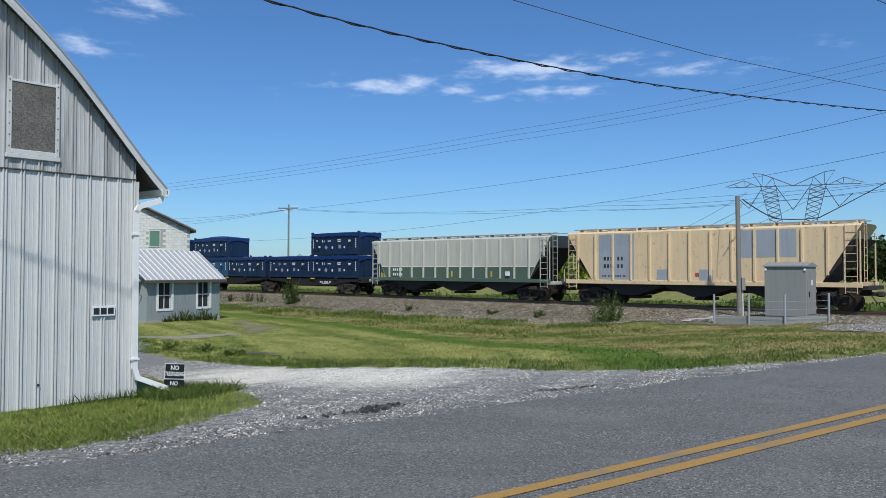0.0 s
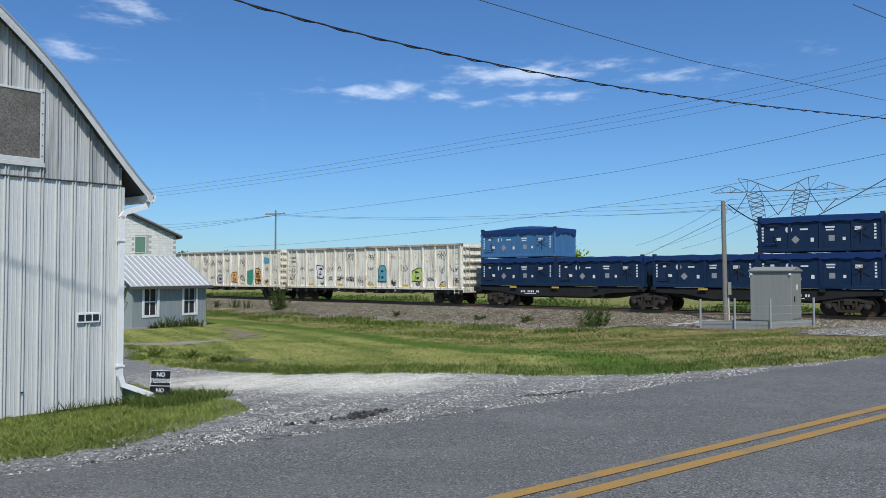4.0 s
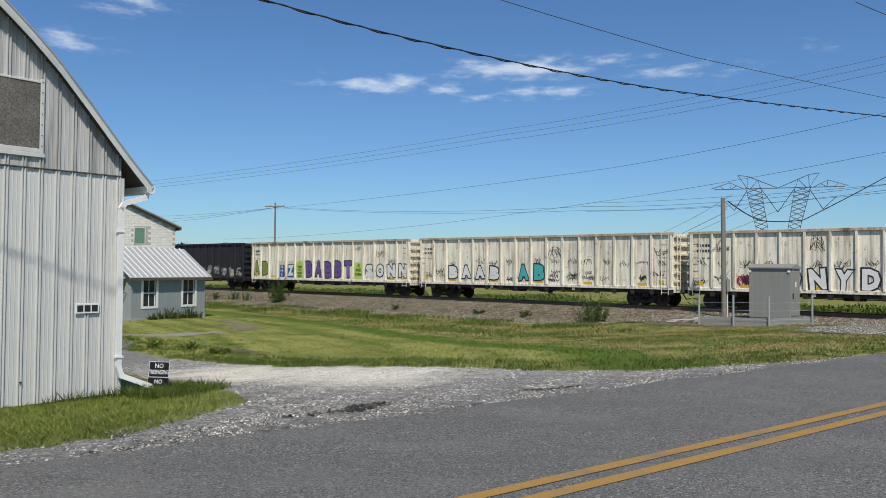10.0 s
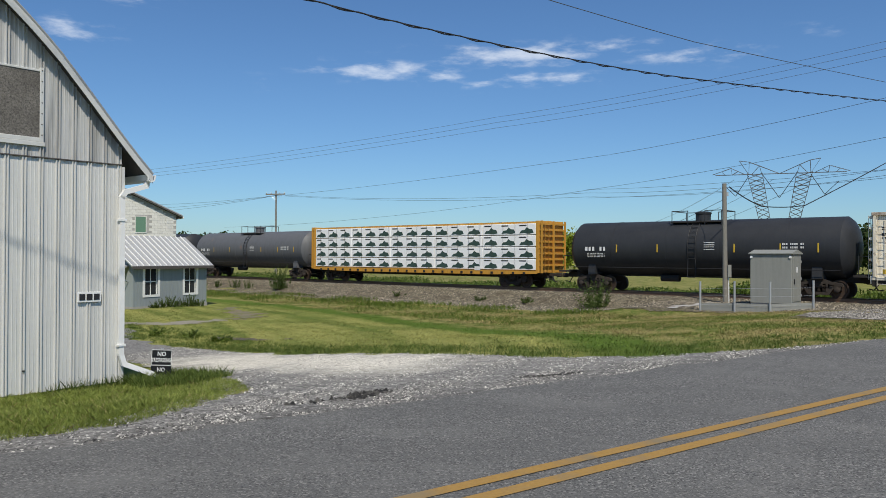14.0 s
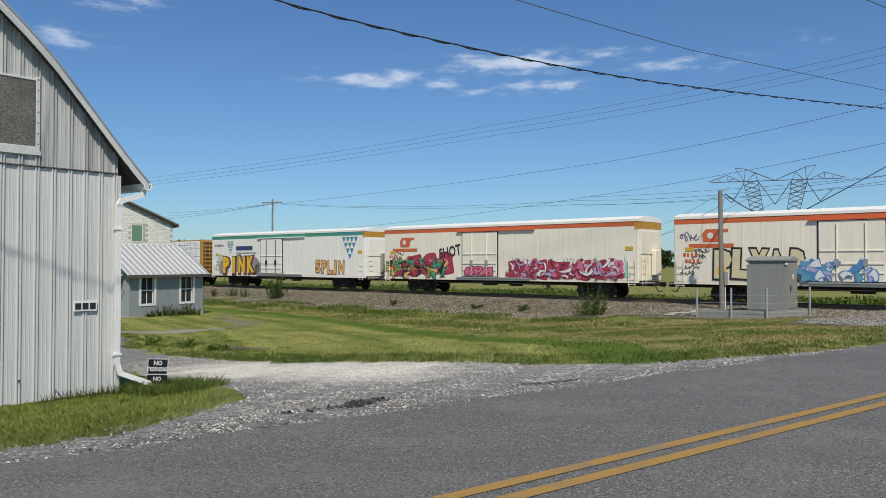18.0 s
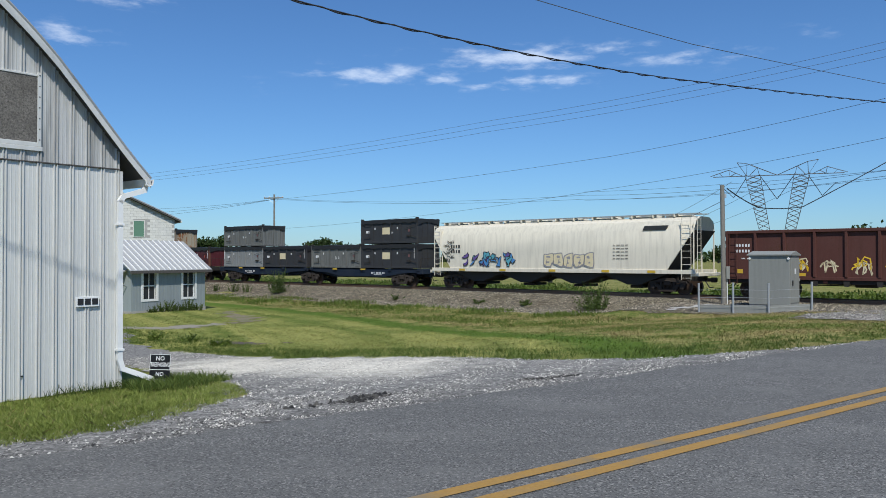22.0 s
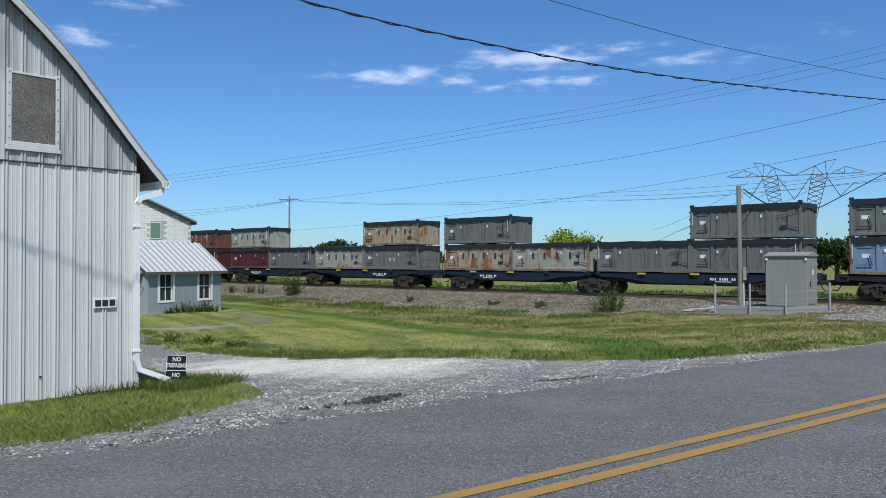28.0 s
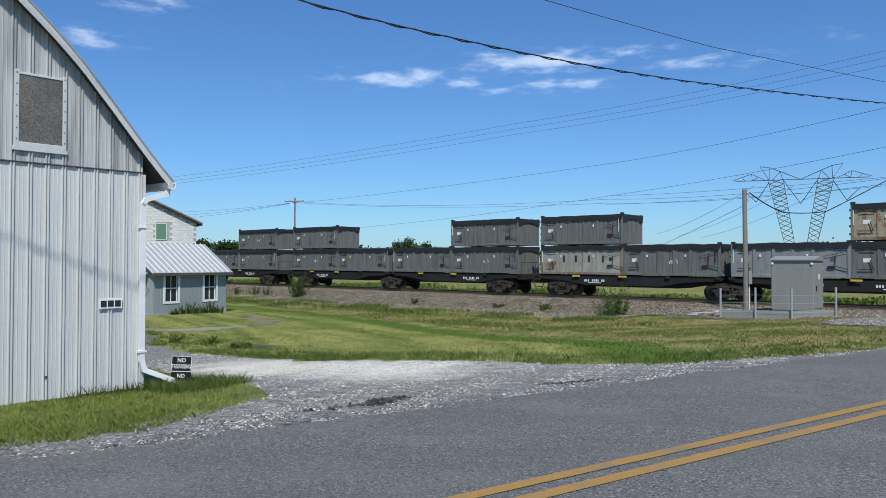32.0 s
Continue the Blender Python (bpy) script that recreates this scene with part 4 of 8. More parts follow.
weed("tall_weed", on_bank(-30.4, 4.2), 2.2, 0.95, 2600, 21, "bushy green weed on the ballast bank")
weed("tall_weed", on_bank(-1.0, 4.6), 1.9, 0.95, 2000, 22, "bushy green weed with thin stems on the bank")
for i, (a, b, h) in enumerate(((-8.9, 27.3, 0.30), (-7.3, 25.6, 0.22), (-10.6, 29.0, 0.32))):
    weed("weed", (a, b, float(lie(a, b))), h, 0.42, 260, 60 + i, "leafy green weed at the lawn's edge", M_ROUGH)
for i, (s, h) in enumerate(((-41.5, 0.7), (-39.3, 0.7), (-36.4, 0.9), (-34.6, 0.8), (-17, 0.4), (-9.5, 0.35), (-6, 0.4), (-44, 0.5))):
    weed("weed", on_bank(s, 4.3), h, 0.5, 300, 30 + i, "small green weed in the ballast")


# ---- trees and the far country ----
def tree(p, h, width, seed, mat, label, n=2600, leaf=0.35):
    rng = np.random.default_rng(seed)
    x, y, z = p
    trunk = Shape().rod((0, 0, -0.3), (0, 0, h * 0.45), width * 0.05, 8, width * 0.03)
    for k in range(7):
        a = rng.uniform(0, 6.28)
        trunk.rod((0, 0, h * rng.uniform(.2, .42)), (math.cos(a) * width * 0.33, math.sin(a) * width * 0.33, h * rng.uniform(.5, .8)), width * 0.022, 5, width * 0.008)
    ob = base("tree", pose(x, y, z), label, "tree")
    put("trunk", trunk, M_BARK, ob)
    centres = rng.normal(0, 1, (26, 3))
    centres /= np.linalg.norm(centres, axis=1)[:, None]
    centres *= rng.uniform(0.35, 0.85, (26, 1))
    c = centres[rng.integers(0, 26, n)] + rng.normal(0, 0.17, (n, 3))
    c = c * (width / 2, width / 2, h * 0.38) + (0, 0, h * 0.58)
    u = rng.normal(0, 1, (n, 3))
    u /= np.linalg.norm(u, axis=1)[:, None]
    w = np.cross(u, rng.normal(0, 1, (n, 3)))
    w /= np.linalg.norm(w, axis=1)[:, None]
    sz = rng.uniform(0.5, 1.2, (n, 1)) * leaf
    crown = triangles("crown", np.stack([c - u * sz, c + w * sz * 0.6, c + u * sz, c - w * sz * 0.6], 1), mat, 4, kind="")
    crown.parent = ob
    return ob


def far_place(az, dist, z=-1.35):
    return (dist * math.sin(radians(az)), dist * math.cos(radians(az)), z)


tree(far_place(7.5, 76), 6.2, 5.4, 41, M_LEAF_Y, "bright yellow-green round tree behind the track", 11000, 0.17)
for i, (az, d, h, w) in enumerate(((-4.3, 420, 17, 17), (-2.9, 430, 15, 14), (-7.6, 430, 13, 16), (-8.8, 440, 15, 12), (-9.6, 410, 13, 14), (-6.2, 450, 11, 14), (-17.0, 380, 13, 15),
                                   (-15.9, 390, 14, 13), (-18.6, 400, 15, 14), (-11.6, 460, 11, 14), (0.4, 480, 12, 13), (2.2, 520, 11, 13), (15.5, 480, 12, 15), (19, 500, 11, 14))):
    tree(far_place(az, d), h, w, 50 + i, M_LEAF, "dark green broadleaf tree far across the fields", 1500, 0.8)
for i, (az, d, h, w) in enumerate(((25.2, 112, 6.2, 7), (26.8, 108, 5.4, 6), (28.4, 100, 6.6, 7.5), (30.2, 104, 5.8, 7), (23.8, 120, 5.0, 6), (22.4, 124, 4.6, 6), (32, 98, 6, 7))):
    tree(far_place(az, d), h, w, 80 + i, M_LEAF, "dense dark green tree of a hedgerow behind the track", 2600, 0.3)


def hedge(name, a0, a1, dist, h, n, seed, mat, label, leaf):
    rng = np.random.default_rng(seed)
    az = np.radians(rng.uniform(a0, a1, n))
    d = dist * rng.uniform(0.97, 1.05, n)
    prof = h * (0.55 + 0.3 * np.sin(az * 61 + 1) * np.sin(az * 23) + 0.25 * np.sin(az * 151))
    c = np.stack([d * np.sin(az), d * np.cos(az), -1.4 + rng.uniform(0, 1, n) ** 0.7 * np.maximum(prof, 0.25 * h)], 1)
    u = rng.normal(0, 1, (n, 3))
    u /= np.linalg.norm(u, axis=1)[:, None]
    w = np.cross(u, rng.normal(0, 1, (n, 3)))
    w /= np.linalg.norm(w, axis=1)[:, None]
    s = rng.uniform(0.5, 1.2, (n, 1)) * leaf
    triangles(name, np.stack([c - u * s, c + w * s * .7, c + u * s, c - w * s * .7], 1), mat, 4, label, "woods")


hedge("far_woods", -40, 45, 620, 11, 9000, 91, M_LEAF, "dark tree line on the horizon", 1.6)
hedge("far_woods", -180, 180, 900, 16, 9000, 92, M_LEAF, "dark tree line on the horizon", 3.0)


def weeds_behind():
    """The rough field edge behind the track."""
    rng = np.random.default_rng(95)
    n = 80000
    s, T = rng.uniform(-110, 45, n), -rng.uniform(4.5, 13, n)
    h = 0.35 + 0.5 * np.clip(np.sin(s * 0.55) * np.sin(s * 0.21 + 1) + 0.3, 0, 1)
    p = TRACK_C[None] + TRACK_R[None] * s[:, None] - TRACK_N[None] * T[:, None]
    c = np.concatenate([p, (lie(p[:, 0], p[:, 1]) + rng.uniform(0, 1, n) * h)[:, None]], 1)
    u = rng.normal(0, 1, (n, 3)) + (0, 0, 1.0)
    u /= np.linalg.norm(u, axis=1)[:, None]
    w = np.cross(u, rng.normal(0, 1, (n, 3)))
    w /= np.linalg.norm(w, axis=1)[:, None]
    z = rng.uniform(0.05, 0.15, (n, 1))
    triangles("field_weeds", np.stack([c - u * z, c + w * z * .5, c + u * z * 1.3, c - w * z * .5], 1), leafy("field_edge_weeds", (0.070, 0.125, 0.018), (0.19, 0.25, 0.055)), 4, "rough green weeds behind the track", "weeds")
    bush = ((-22.5, 7.5, 1.1), (-16.5, 7.8, 1.0), (-12, 7.2, 0.9), (-6, 7.5, 1.0), (0, 8, 0.9), (6, 8, 1.1), (12, 8, 0.9), (-30, 7.5, 0.9), (-38, 8, 0.8))
    for i, (a, b, hh) in enumerate(bush):
        q = TRACK_C + TRACK_R * a + TRACK_N * b
        weed("bush", (q[0], q[1], float(lie(q[0], q[1]))), hh, 1.6, 1100, 200 + i, "low bright green bush behind the track", M_BLADE)


weeds_behind()

# ---- the barn ----
W = Vector((0.637, 0.771, 0)).normalized()
BARN = Matrix.Translation((-4.95, 11.95, 0)) @ Matrix.Rotation(math.atan2(W.y, W.x), 4, "Z")
# in the barn's space x runs along the gable wall (0 at the visible corner, the rest at x < 0), y goes into the barn
RAKE = ((-4.6, 6.79), (-4.0, 6.62), (-3.2, 6.14), (-2.4, 5.55), (-1.86, 5.11), (-1.46, 4.77), (-1.05, 4.38), (-0.62, 3.89), (-0.22, 3.42), (0.12, 3.03), (0.35, 2.79))


def rake(x):
    x = -abs(x + 4.6) + 4.6 - 9.2 if x < -4.6 else x
    x = x if x >= -4.6 else -9.2 - x
    pts = RAKE
    for (a, b), (c, d) in zip(pts, pts[1:]):
        if a <= x <= c:
            return b + (d - b) * (x - a) / (c - a)
    return pts[0][1] if x < pts[0][0] else pts[-1][1]


def ribbed(x0, x1, z0, top, out):
    """A sheet of ribbed siding from x0 to x1 with its foot at z0; top gives the height of the upper edge."""
    prof = []
    n = round((x1 - x0) / 0.2286)
    for i in range(n):
        b = x0 + i * 0.2286
        prof += [(b, 0), (b + 0.045, 0), (b + 0.052, 0.004), (b + 0.062, 0), (b + 0.1, 0), (b + 0.107, 0.004), (b + 0.117, 0), (b + 0.155, 0), (b + 0.163, 0.025), (b + 0.174, 0.025), (b + 0.182, 0), (b + 0.196, 0), (b + 0.204, 0.025), (b + 0.215, 0.025), (b + 0.223, 0)]
    prof.append((x1, 0))
    sh = Shape()
    vs = []
    for x, d in prof:
        t = top(x)
        for dz in (z0, t):
            vs.append((x, -out - d, dz))
    k = len(vs)
    vs += [(x, y + 0.012, z) for x, y, z in vs]
    fs = []
    for i in range(len(prof) - 1):
        a = 2 * i
        fs += [(a, a + 2, a + 3, a + 1), (k + a, k + a + 1, k + a + 3, k + a + 2), (a, k + a, k + a + 2, a + 2), (a + 1, a + 3, k + a + 3, k + a + 1)]
    return sh.add(vs, fs)


def build_barn():
    barn = base("barn", BARN, "tall grey barn clad in ribbed galvanised sheet metal", "barn")
    half = 9.2
    # timber frame walls behind the sheets
    poly = [(-half, -0.6), (0, -0.6), (0, rake(-0.02) - 0.1)] + [(x, rake(x) - 0.1) for x in np.linspace(-0.3, -half + 0.3, 24)] + [(-half, rake(-0.02) - 0.1)]
    put("wall", Shape().prism(poly, 0.0, 0.14), M_SOFFIT, barn)
    put("wall", Shape().prism(poly, 13.86, 14.0), M_SOFFIT, barn)
    put("wall", Shape().box(-0.14, 0, 0.14, 13.86, -0.6, 2.75), M_SIDING, barn)
    put("wall", Shape().box(-half, -half + 0.14, 0.14, 13.86, -0.6, 2.75), M_SIDING, barn)
    seam = 2.86
    x, k = 0.0, 0
    while x > -9.1:
        x0 = max(x - 0.9144, -half)
        put("siding_panel", ribbed(x0, x, -0.42 - 0.012 * k, lambda q: seam - 0.02, 0.012), M_SIDING, barn)
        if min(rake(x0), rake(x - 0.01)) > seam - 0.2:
            put("upper_siding_panel", ribbed(x0, x, seam, lambda q: max(seam + 0.01, rake(q) - 0.03), 0.018), M_SIDING_UP, barn, None, "weathered ribbed metal sheet with eave shade streaked into its colour")
        x, k = x0, k + 1
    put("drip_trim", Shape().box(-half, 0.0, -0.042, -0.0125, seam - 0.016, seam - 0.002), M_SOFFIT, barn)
    put("corner_trim", Shape().box(-0.005, 0.035, -0.05, 0.06, -0.45, seam - 0.04), M_SIDING, barn)
    # roof: a curved shell with its overhang, corrugated along the curve
    xs = list(np.linspace(0.41, -4.6, 26))
    xs = xs + [-9.2 - q for q in xs[-2::-1]]
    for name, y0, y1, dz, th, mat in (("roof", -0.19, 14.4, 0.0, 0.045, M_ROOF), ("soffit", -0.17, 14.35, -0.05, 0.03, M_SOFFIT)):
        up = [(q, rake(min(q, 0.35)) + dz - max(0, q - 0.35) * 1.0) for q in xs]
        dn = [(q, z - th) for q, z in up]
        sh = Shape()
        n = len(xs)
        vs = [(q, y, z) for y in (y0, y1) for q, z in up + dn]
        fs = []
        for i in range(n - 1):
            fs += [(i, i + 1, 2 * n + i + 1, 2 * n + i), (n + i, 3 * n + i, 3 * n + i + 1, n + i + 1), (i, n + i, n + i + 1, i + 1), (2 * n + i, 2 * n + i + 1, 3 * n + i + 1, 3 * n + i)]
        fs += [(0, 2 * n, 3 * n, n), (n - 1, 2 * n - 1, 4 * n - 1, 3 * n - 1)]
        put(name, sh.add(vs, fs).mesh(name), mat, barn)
    # ends of the roof corrugations stand proud along the rake
    bead = Shape()
    for a, b in zip(xs[:25], xs[1:26]):
        bead.rod((a, -0.195, rake(min(a, .35)) - max(0, a - .35) + 0.004), (b, -0.195, rake(min(b, .35)) - max(0, b - .35) + 0.004), 0.022, 6)
    put("rake_trim", bead, M_ROOF, barn)
    lip, n = Shape(), 26
    vs = []
    for a in xs[:26]:
        za = rake(min(a, .35)) - max(0, a - .35) - 0.02
        vs += [(a, -0.193, za), (a, -0.193, za - 0.12), (a, -0.205, za - 0.12), (a, -0.205, za)]
    lip.add(vs, [(4 * i + k, 4 * i + 4 + k, 4 * i + 4 + (k + 1) % 4, 4 * i + (k + 1) % 4) for i in range(n - 1) for k in range(4)])
    put("rake_board", lip.mesh("rake_board"), M_SIDING, barn)
    # gutter, elbow and downspout
    gut = Shape().prism([(0.31, 2.72), (0.33, 2.63), (0.38, 2.605), (0.44, 2.63), (0.46, 2.72), (0.445, 2.72), (0.43, 2.645), (0.38, 2.62), (0.34, 2.645), (0.325, 2.72)], -0.21, 14.4)
    put("gutter", gut, M_WHITE, barn, None, "white metal gutter")

    def duct(pts, a=0.038, b=0.03):
        sh = Shape()
        for p, q in zip(pts, pts[1:]):
            p, q = Vector(p), Vector(q)
            d = (q - p).normalized()
            side = Vector((0, 1, 0)) if abs(d.y) < 0.7 else Vector((1, 0, 0))
            u = d.cross(side).normalized()
            v = d.cross(u).normalized()
            p, q = p - d * 0.02, q + d * 0.02
            vs = [e + u * (a * i) + v * (b * j) for e in (p, q) for i, j in ((-1, -1), (1, -1), (1, 1), (-1, 1))]
            sh.add(vs, [(3, 2, 1, 0), (4, 5, 6, 7), (0, 1, 5, 4), (1, 2, 6, 5), (2, 3, 7, 6), (3, 0, 4, 7)])
        return sh
    put("downspout", duct([(0.375, -0.10, 2.64), (0.355, -0.10, 2.55), (0.02, -0.09, 2.44), (-0.03, -0.09, 2.36), (-0.03, -0.09, 0.0), (0.01, -0.10, -0.15), (0.50, -0.20, -0.37)]),
        M_WHITE, barn, None, "white square metal downspout with a bent foot")
    for z in (2.0, 0.12):
        put("strap", Shape().box(-0.09, 0.03, -0.132, -0.055, z, z + 0.03), M_WHITE, barn)
    # boarded gable window
    win = put("boarded_window", Shape().box(-1.80, -1.22, -0.046, -0.019, 3.12, 4.04), M_BOARD, barn, None, "window opening closed with a weathered grey board")
    for b in ((-1.86, -1.80, 3.06, 4.10), (-1.22, -1.165, 3.06, 4.10), (-1.80, -1.22, 4.04, 4.07), (-1.80, -1.22, 3.06, 3.12)):
        put("window_frame", Shape().box(b[0], b[1], -0.055, -0.019, b[2], b[3], 0.004), M_SIDING, win)
    put("window_sill", Shape().box(-1.88, -1.15, -0.060, -0.019, 3.0, 3.059, 0.004), M_SIDING, win)
    for z in np.linspace(3.15, 4.05, 7):
        for q in (-1.2, -1.84):
            put("nail", Shape().box(q, q + 0.015, -0.060, -0.0551, z, z + 0.015), M_SOFFIT, win)
    # house number plate: numerals as plain bars
    plate = put("number_plate", Shape().box(-0.67, -0.32, -0.05, -0.037, 0.80, 0.95, 0.003), M_WHITE, barn, None, "white plate with three dark bars")
    for i in range(3):
        a = -0.645 + i * 0.107
        put("bar", Shape().box(a, a + 0.085, -0.056, -0.0505, 0.83, 0.92), M_BLACK, plate)
    put("bolt", Shape().box(-1.42, -1.39, -0.05, -0.036, -0.12, -0.10), M_BLACK, barn)


build_barn()


def build_signs():
    p = BARN @ Vector((0.535, -0.28, 0))
    z0 = float(lie(p.x, p.y))
    m = Matrix.Translation((p.x, p.y, 0)) @ Matrix.Rotation(radians(14), 4, "Z") @ Matrix.Rotation(radians(3), 4, "Y") @ Matrix.Diagonal((0.9, 1, 1.05, 1))
    sign = base("warning_sign", m, "black and white no-trespassing sign on a low stake in the grass", "sign")
    put("stake", Shape().box(-0.02, 0.02, 0.012, 0.03, z0 - 0.05, 0.05), M_GALV, sign)
    put("panel", Shape().box(-0.165, 0.165, 0.0, 0.01, -0.20, 0.03, 0.003), M_BLACKGLOSS, sign)
    put("panel", Shape().box(-0.165, 0.165, 0.004, 0.014, -0.44, -0.205, 0.003), M_BLACKGLOSS, sign)
    for txt, h, z, y in (("NO", 0.065, -0.035, -0.002), ("TRESPASSING", 0.062, -0.125, -0.002), ("NO", 0.06, -0.265, 0.002)):
        me = lettering(txt, h, 0.002)
        k = min(1, 0.31 / max(me.vertices[i].co.x for i in range(len(me.vertices))) / 2)
        put("words", me, M_LETTER_W, sign, Matrix.Translation((0, y, z)) @ Matrix.Diagonal((k, 1, 1, 1)))
    put("words", Shape().box(-0.12, 0.12, 0.001, 0.0035, -0.39, -0.34), plain("faded_lettering", (0.25, 0.25, 0.25)), sign)
    for a, b, c, d in ((-0.165, 0.165, 0.022, 0.03), (-0.165, 0.165, -0.20, -0.192), (-0.165, -0.157, -0.192, 0.022), (0.157, 0.165, -0.192, 0.022)):
        put("border", Shape().box(a, b, -0.003, -0.0005, c, d), M_LETTER_W, sign)


build_signs()


# ---- the grey shed ----
def build_shed():
    a, b = Vector((-16.92, 42.5, 0)), Vector((-14.4, 47.26, 0))
    d = (b - a).normalized()
    L = (b - a).length
    m = Matrix.Translation((a.x, a.y, -1.5)) @ Matrix.Rotation(math.atan2(d.y, d.x), 4, "Z")
    shed = base("shed", m, "small grey board shed with white-framed windows and a metal roof", "shed")
    H, depth = 2.5, 4.2
    put("foundation", Shape().box(-0.03, L + 0.03, -0.03, depth, -0.3, 0.16), M_STONE, shed)
    wz0, wz1 = 0.78, 2.22
    wins = ((0.80, 1.70), (3.66, 4.56))
    xs = [0, *wins[0], *wins[1], L]
    wall = Shape()
    for i, (p, q) in enumerate(zip(xs, xs[1:])):
        if i % 2:
            wall.box(p, q, 0, 0.1, 0.16, wz0).box(p, q, 0, 0.1, wz1, H)
        else:
            wall.box(p, q, 0, 0.1, 0.16, H)
    put("wall", wall, M_SHED, shed)
    put("wall", Shape().prism([(0.1, 0.16), (depth, 0.16), (depth, H), (depth / 2, 3.9), (0.1, H)], 0.0, 0.1, "x"), M_SHED, shed)
    put("wall", Shape().prism([(0.1, 0.16), (depth, 0.16), (depth, H), (depth / 2, 3.9), (0.1, H)], L - 0.1, L, "x"), M_SHED, shed)
    put("wall", Shape().box(0.1, L - 0.1, depth - 0.1, depth, 0.16, H), M_SHED, shed)
    for x in np.arange(0.1, L, 0.2):
        if any(p - 0.15 < x < q + 0.15 for p, q in wins):
            put("batten", Shape().box(x - 0.012, x + 0.012, -0.014, -0.001, 0.16, wz0 - 0.12), M_SHED, shed)
        else:
            put("batten", Shape().box(x - 0.012, x + 0.012, -0.014, -0.001, 0.16, H - 0.02), M_SHED, shed)
    for p, q in wins:
        w = put("window", Shape().box(p, q, 0.09, 0.105, wz0, wz1), M_GLASS, shed, None, "white double-hung window with dark panes")
        for bx in ((p - 0.14, p, wz0 - 0.13, wz1 + 0.13), (q, q + 0.14, wz0 - 0.13, wz1 + 0.13), (p, q, wz1, wz1 + 0.13), (p, q, wz0 - 0.13, wz0)):
            put("window_frame", Shape().box(bx[0], bx[1], -0.03, 0.09, bx[2], bx[3]), M_WHITE, w)
        zm, xm = (wz0 + wz1) / 2, (p + q) / 2
        for bx in ((p, q, zm - 0.03, zm + 0.03), (xm - 0.018, xm + 0.018, wz0, zm - 0.03), (xm - 0.018, xm + 0.018, zm + 0.03, wz1), (p, p + 0.05, wz0, zm - .03), (q - 0.05, q, wz0, zm - .03),
                   (p, p + 0.05, zm + .03, wz1), (q - 0.05, q, zm + .03, wz1)):
            put("sash", Shape().box(bx[0], bx[1], 0.06, 0.089, bx[2], bx[3]), M_WHITE, w)
    over = 0.28
    for k in range(2):
        y0, y1 = (-over, depth / 2) if k == 0 else (depth + over, depth / 2)
        sl = (3.98 - H) / (depth / 2)
        z0, z1 = H - over * sl, 4.0
        put("roof", Shape().prism([(y0, z0), (y1, z1), (y1, z1 + 0.06), (y0, z0 + 0.06)], -0.3, L + 0.3, "x"), M_SHEDROOF, shed, None, "pale metal roof with standing seams and a rusty foot")
        if k == 0:
            for x in np.arange(-0.3, L + 0.31, 0.4):
                put("roof_seam", Shape().prism([(y0, z0 + 0.061), (y1, z1 + 0.061), (y1, z1 + 0.115), (y0, z0 + 0.115)], x - 0.02, x + 0.02, "x"), M_WHITE, shed)
            put("fascia", Shape().box(-0.3, L + 0.3, y0 - 0.03, y0, z0 - 0.1, z0 + 0.06), M_SOFFIT, shed)
    # porch roof on the side wall
    put("porch_roof", Shape().prism([(-1.3, 1.95), (-0.002, 2.35), (-0.002, 2.43), (-1.3, 2.03)], 0.3, 3.0), M_SHEDROOF, shed)
    put("door", Shape().box(-0.05, -0.002, 1.0, 1.9, 0.2, 2.1), M_SOFFIT, shed)
    put("brace", Shape().rod((-0.02, 0.35, 1.5), (-1.0, 0.35, 2.0), 0.03, 6), M_SHED, shed)
    for i, x in enumerate((1.2, 1.8, 2.3, 2.8, 3.3, 3.8, 4.4)):
        q = m @ Vector((x, -0.35, 0))
        weed("foundation_weed", (q.x, q.y, -1.52), 0.45 + 0.15 * (i % 3), 0.42, 300, 300 + i, "green weeds growing along the shed's foot")


build_shed()


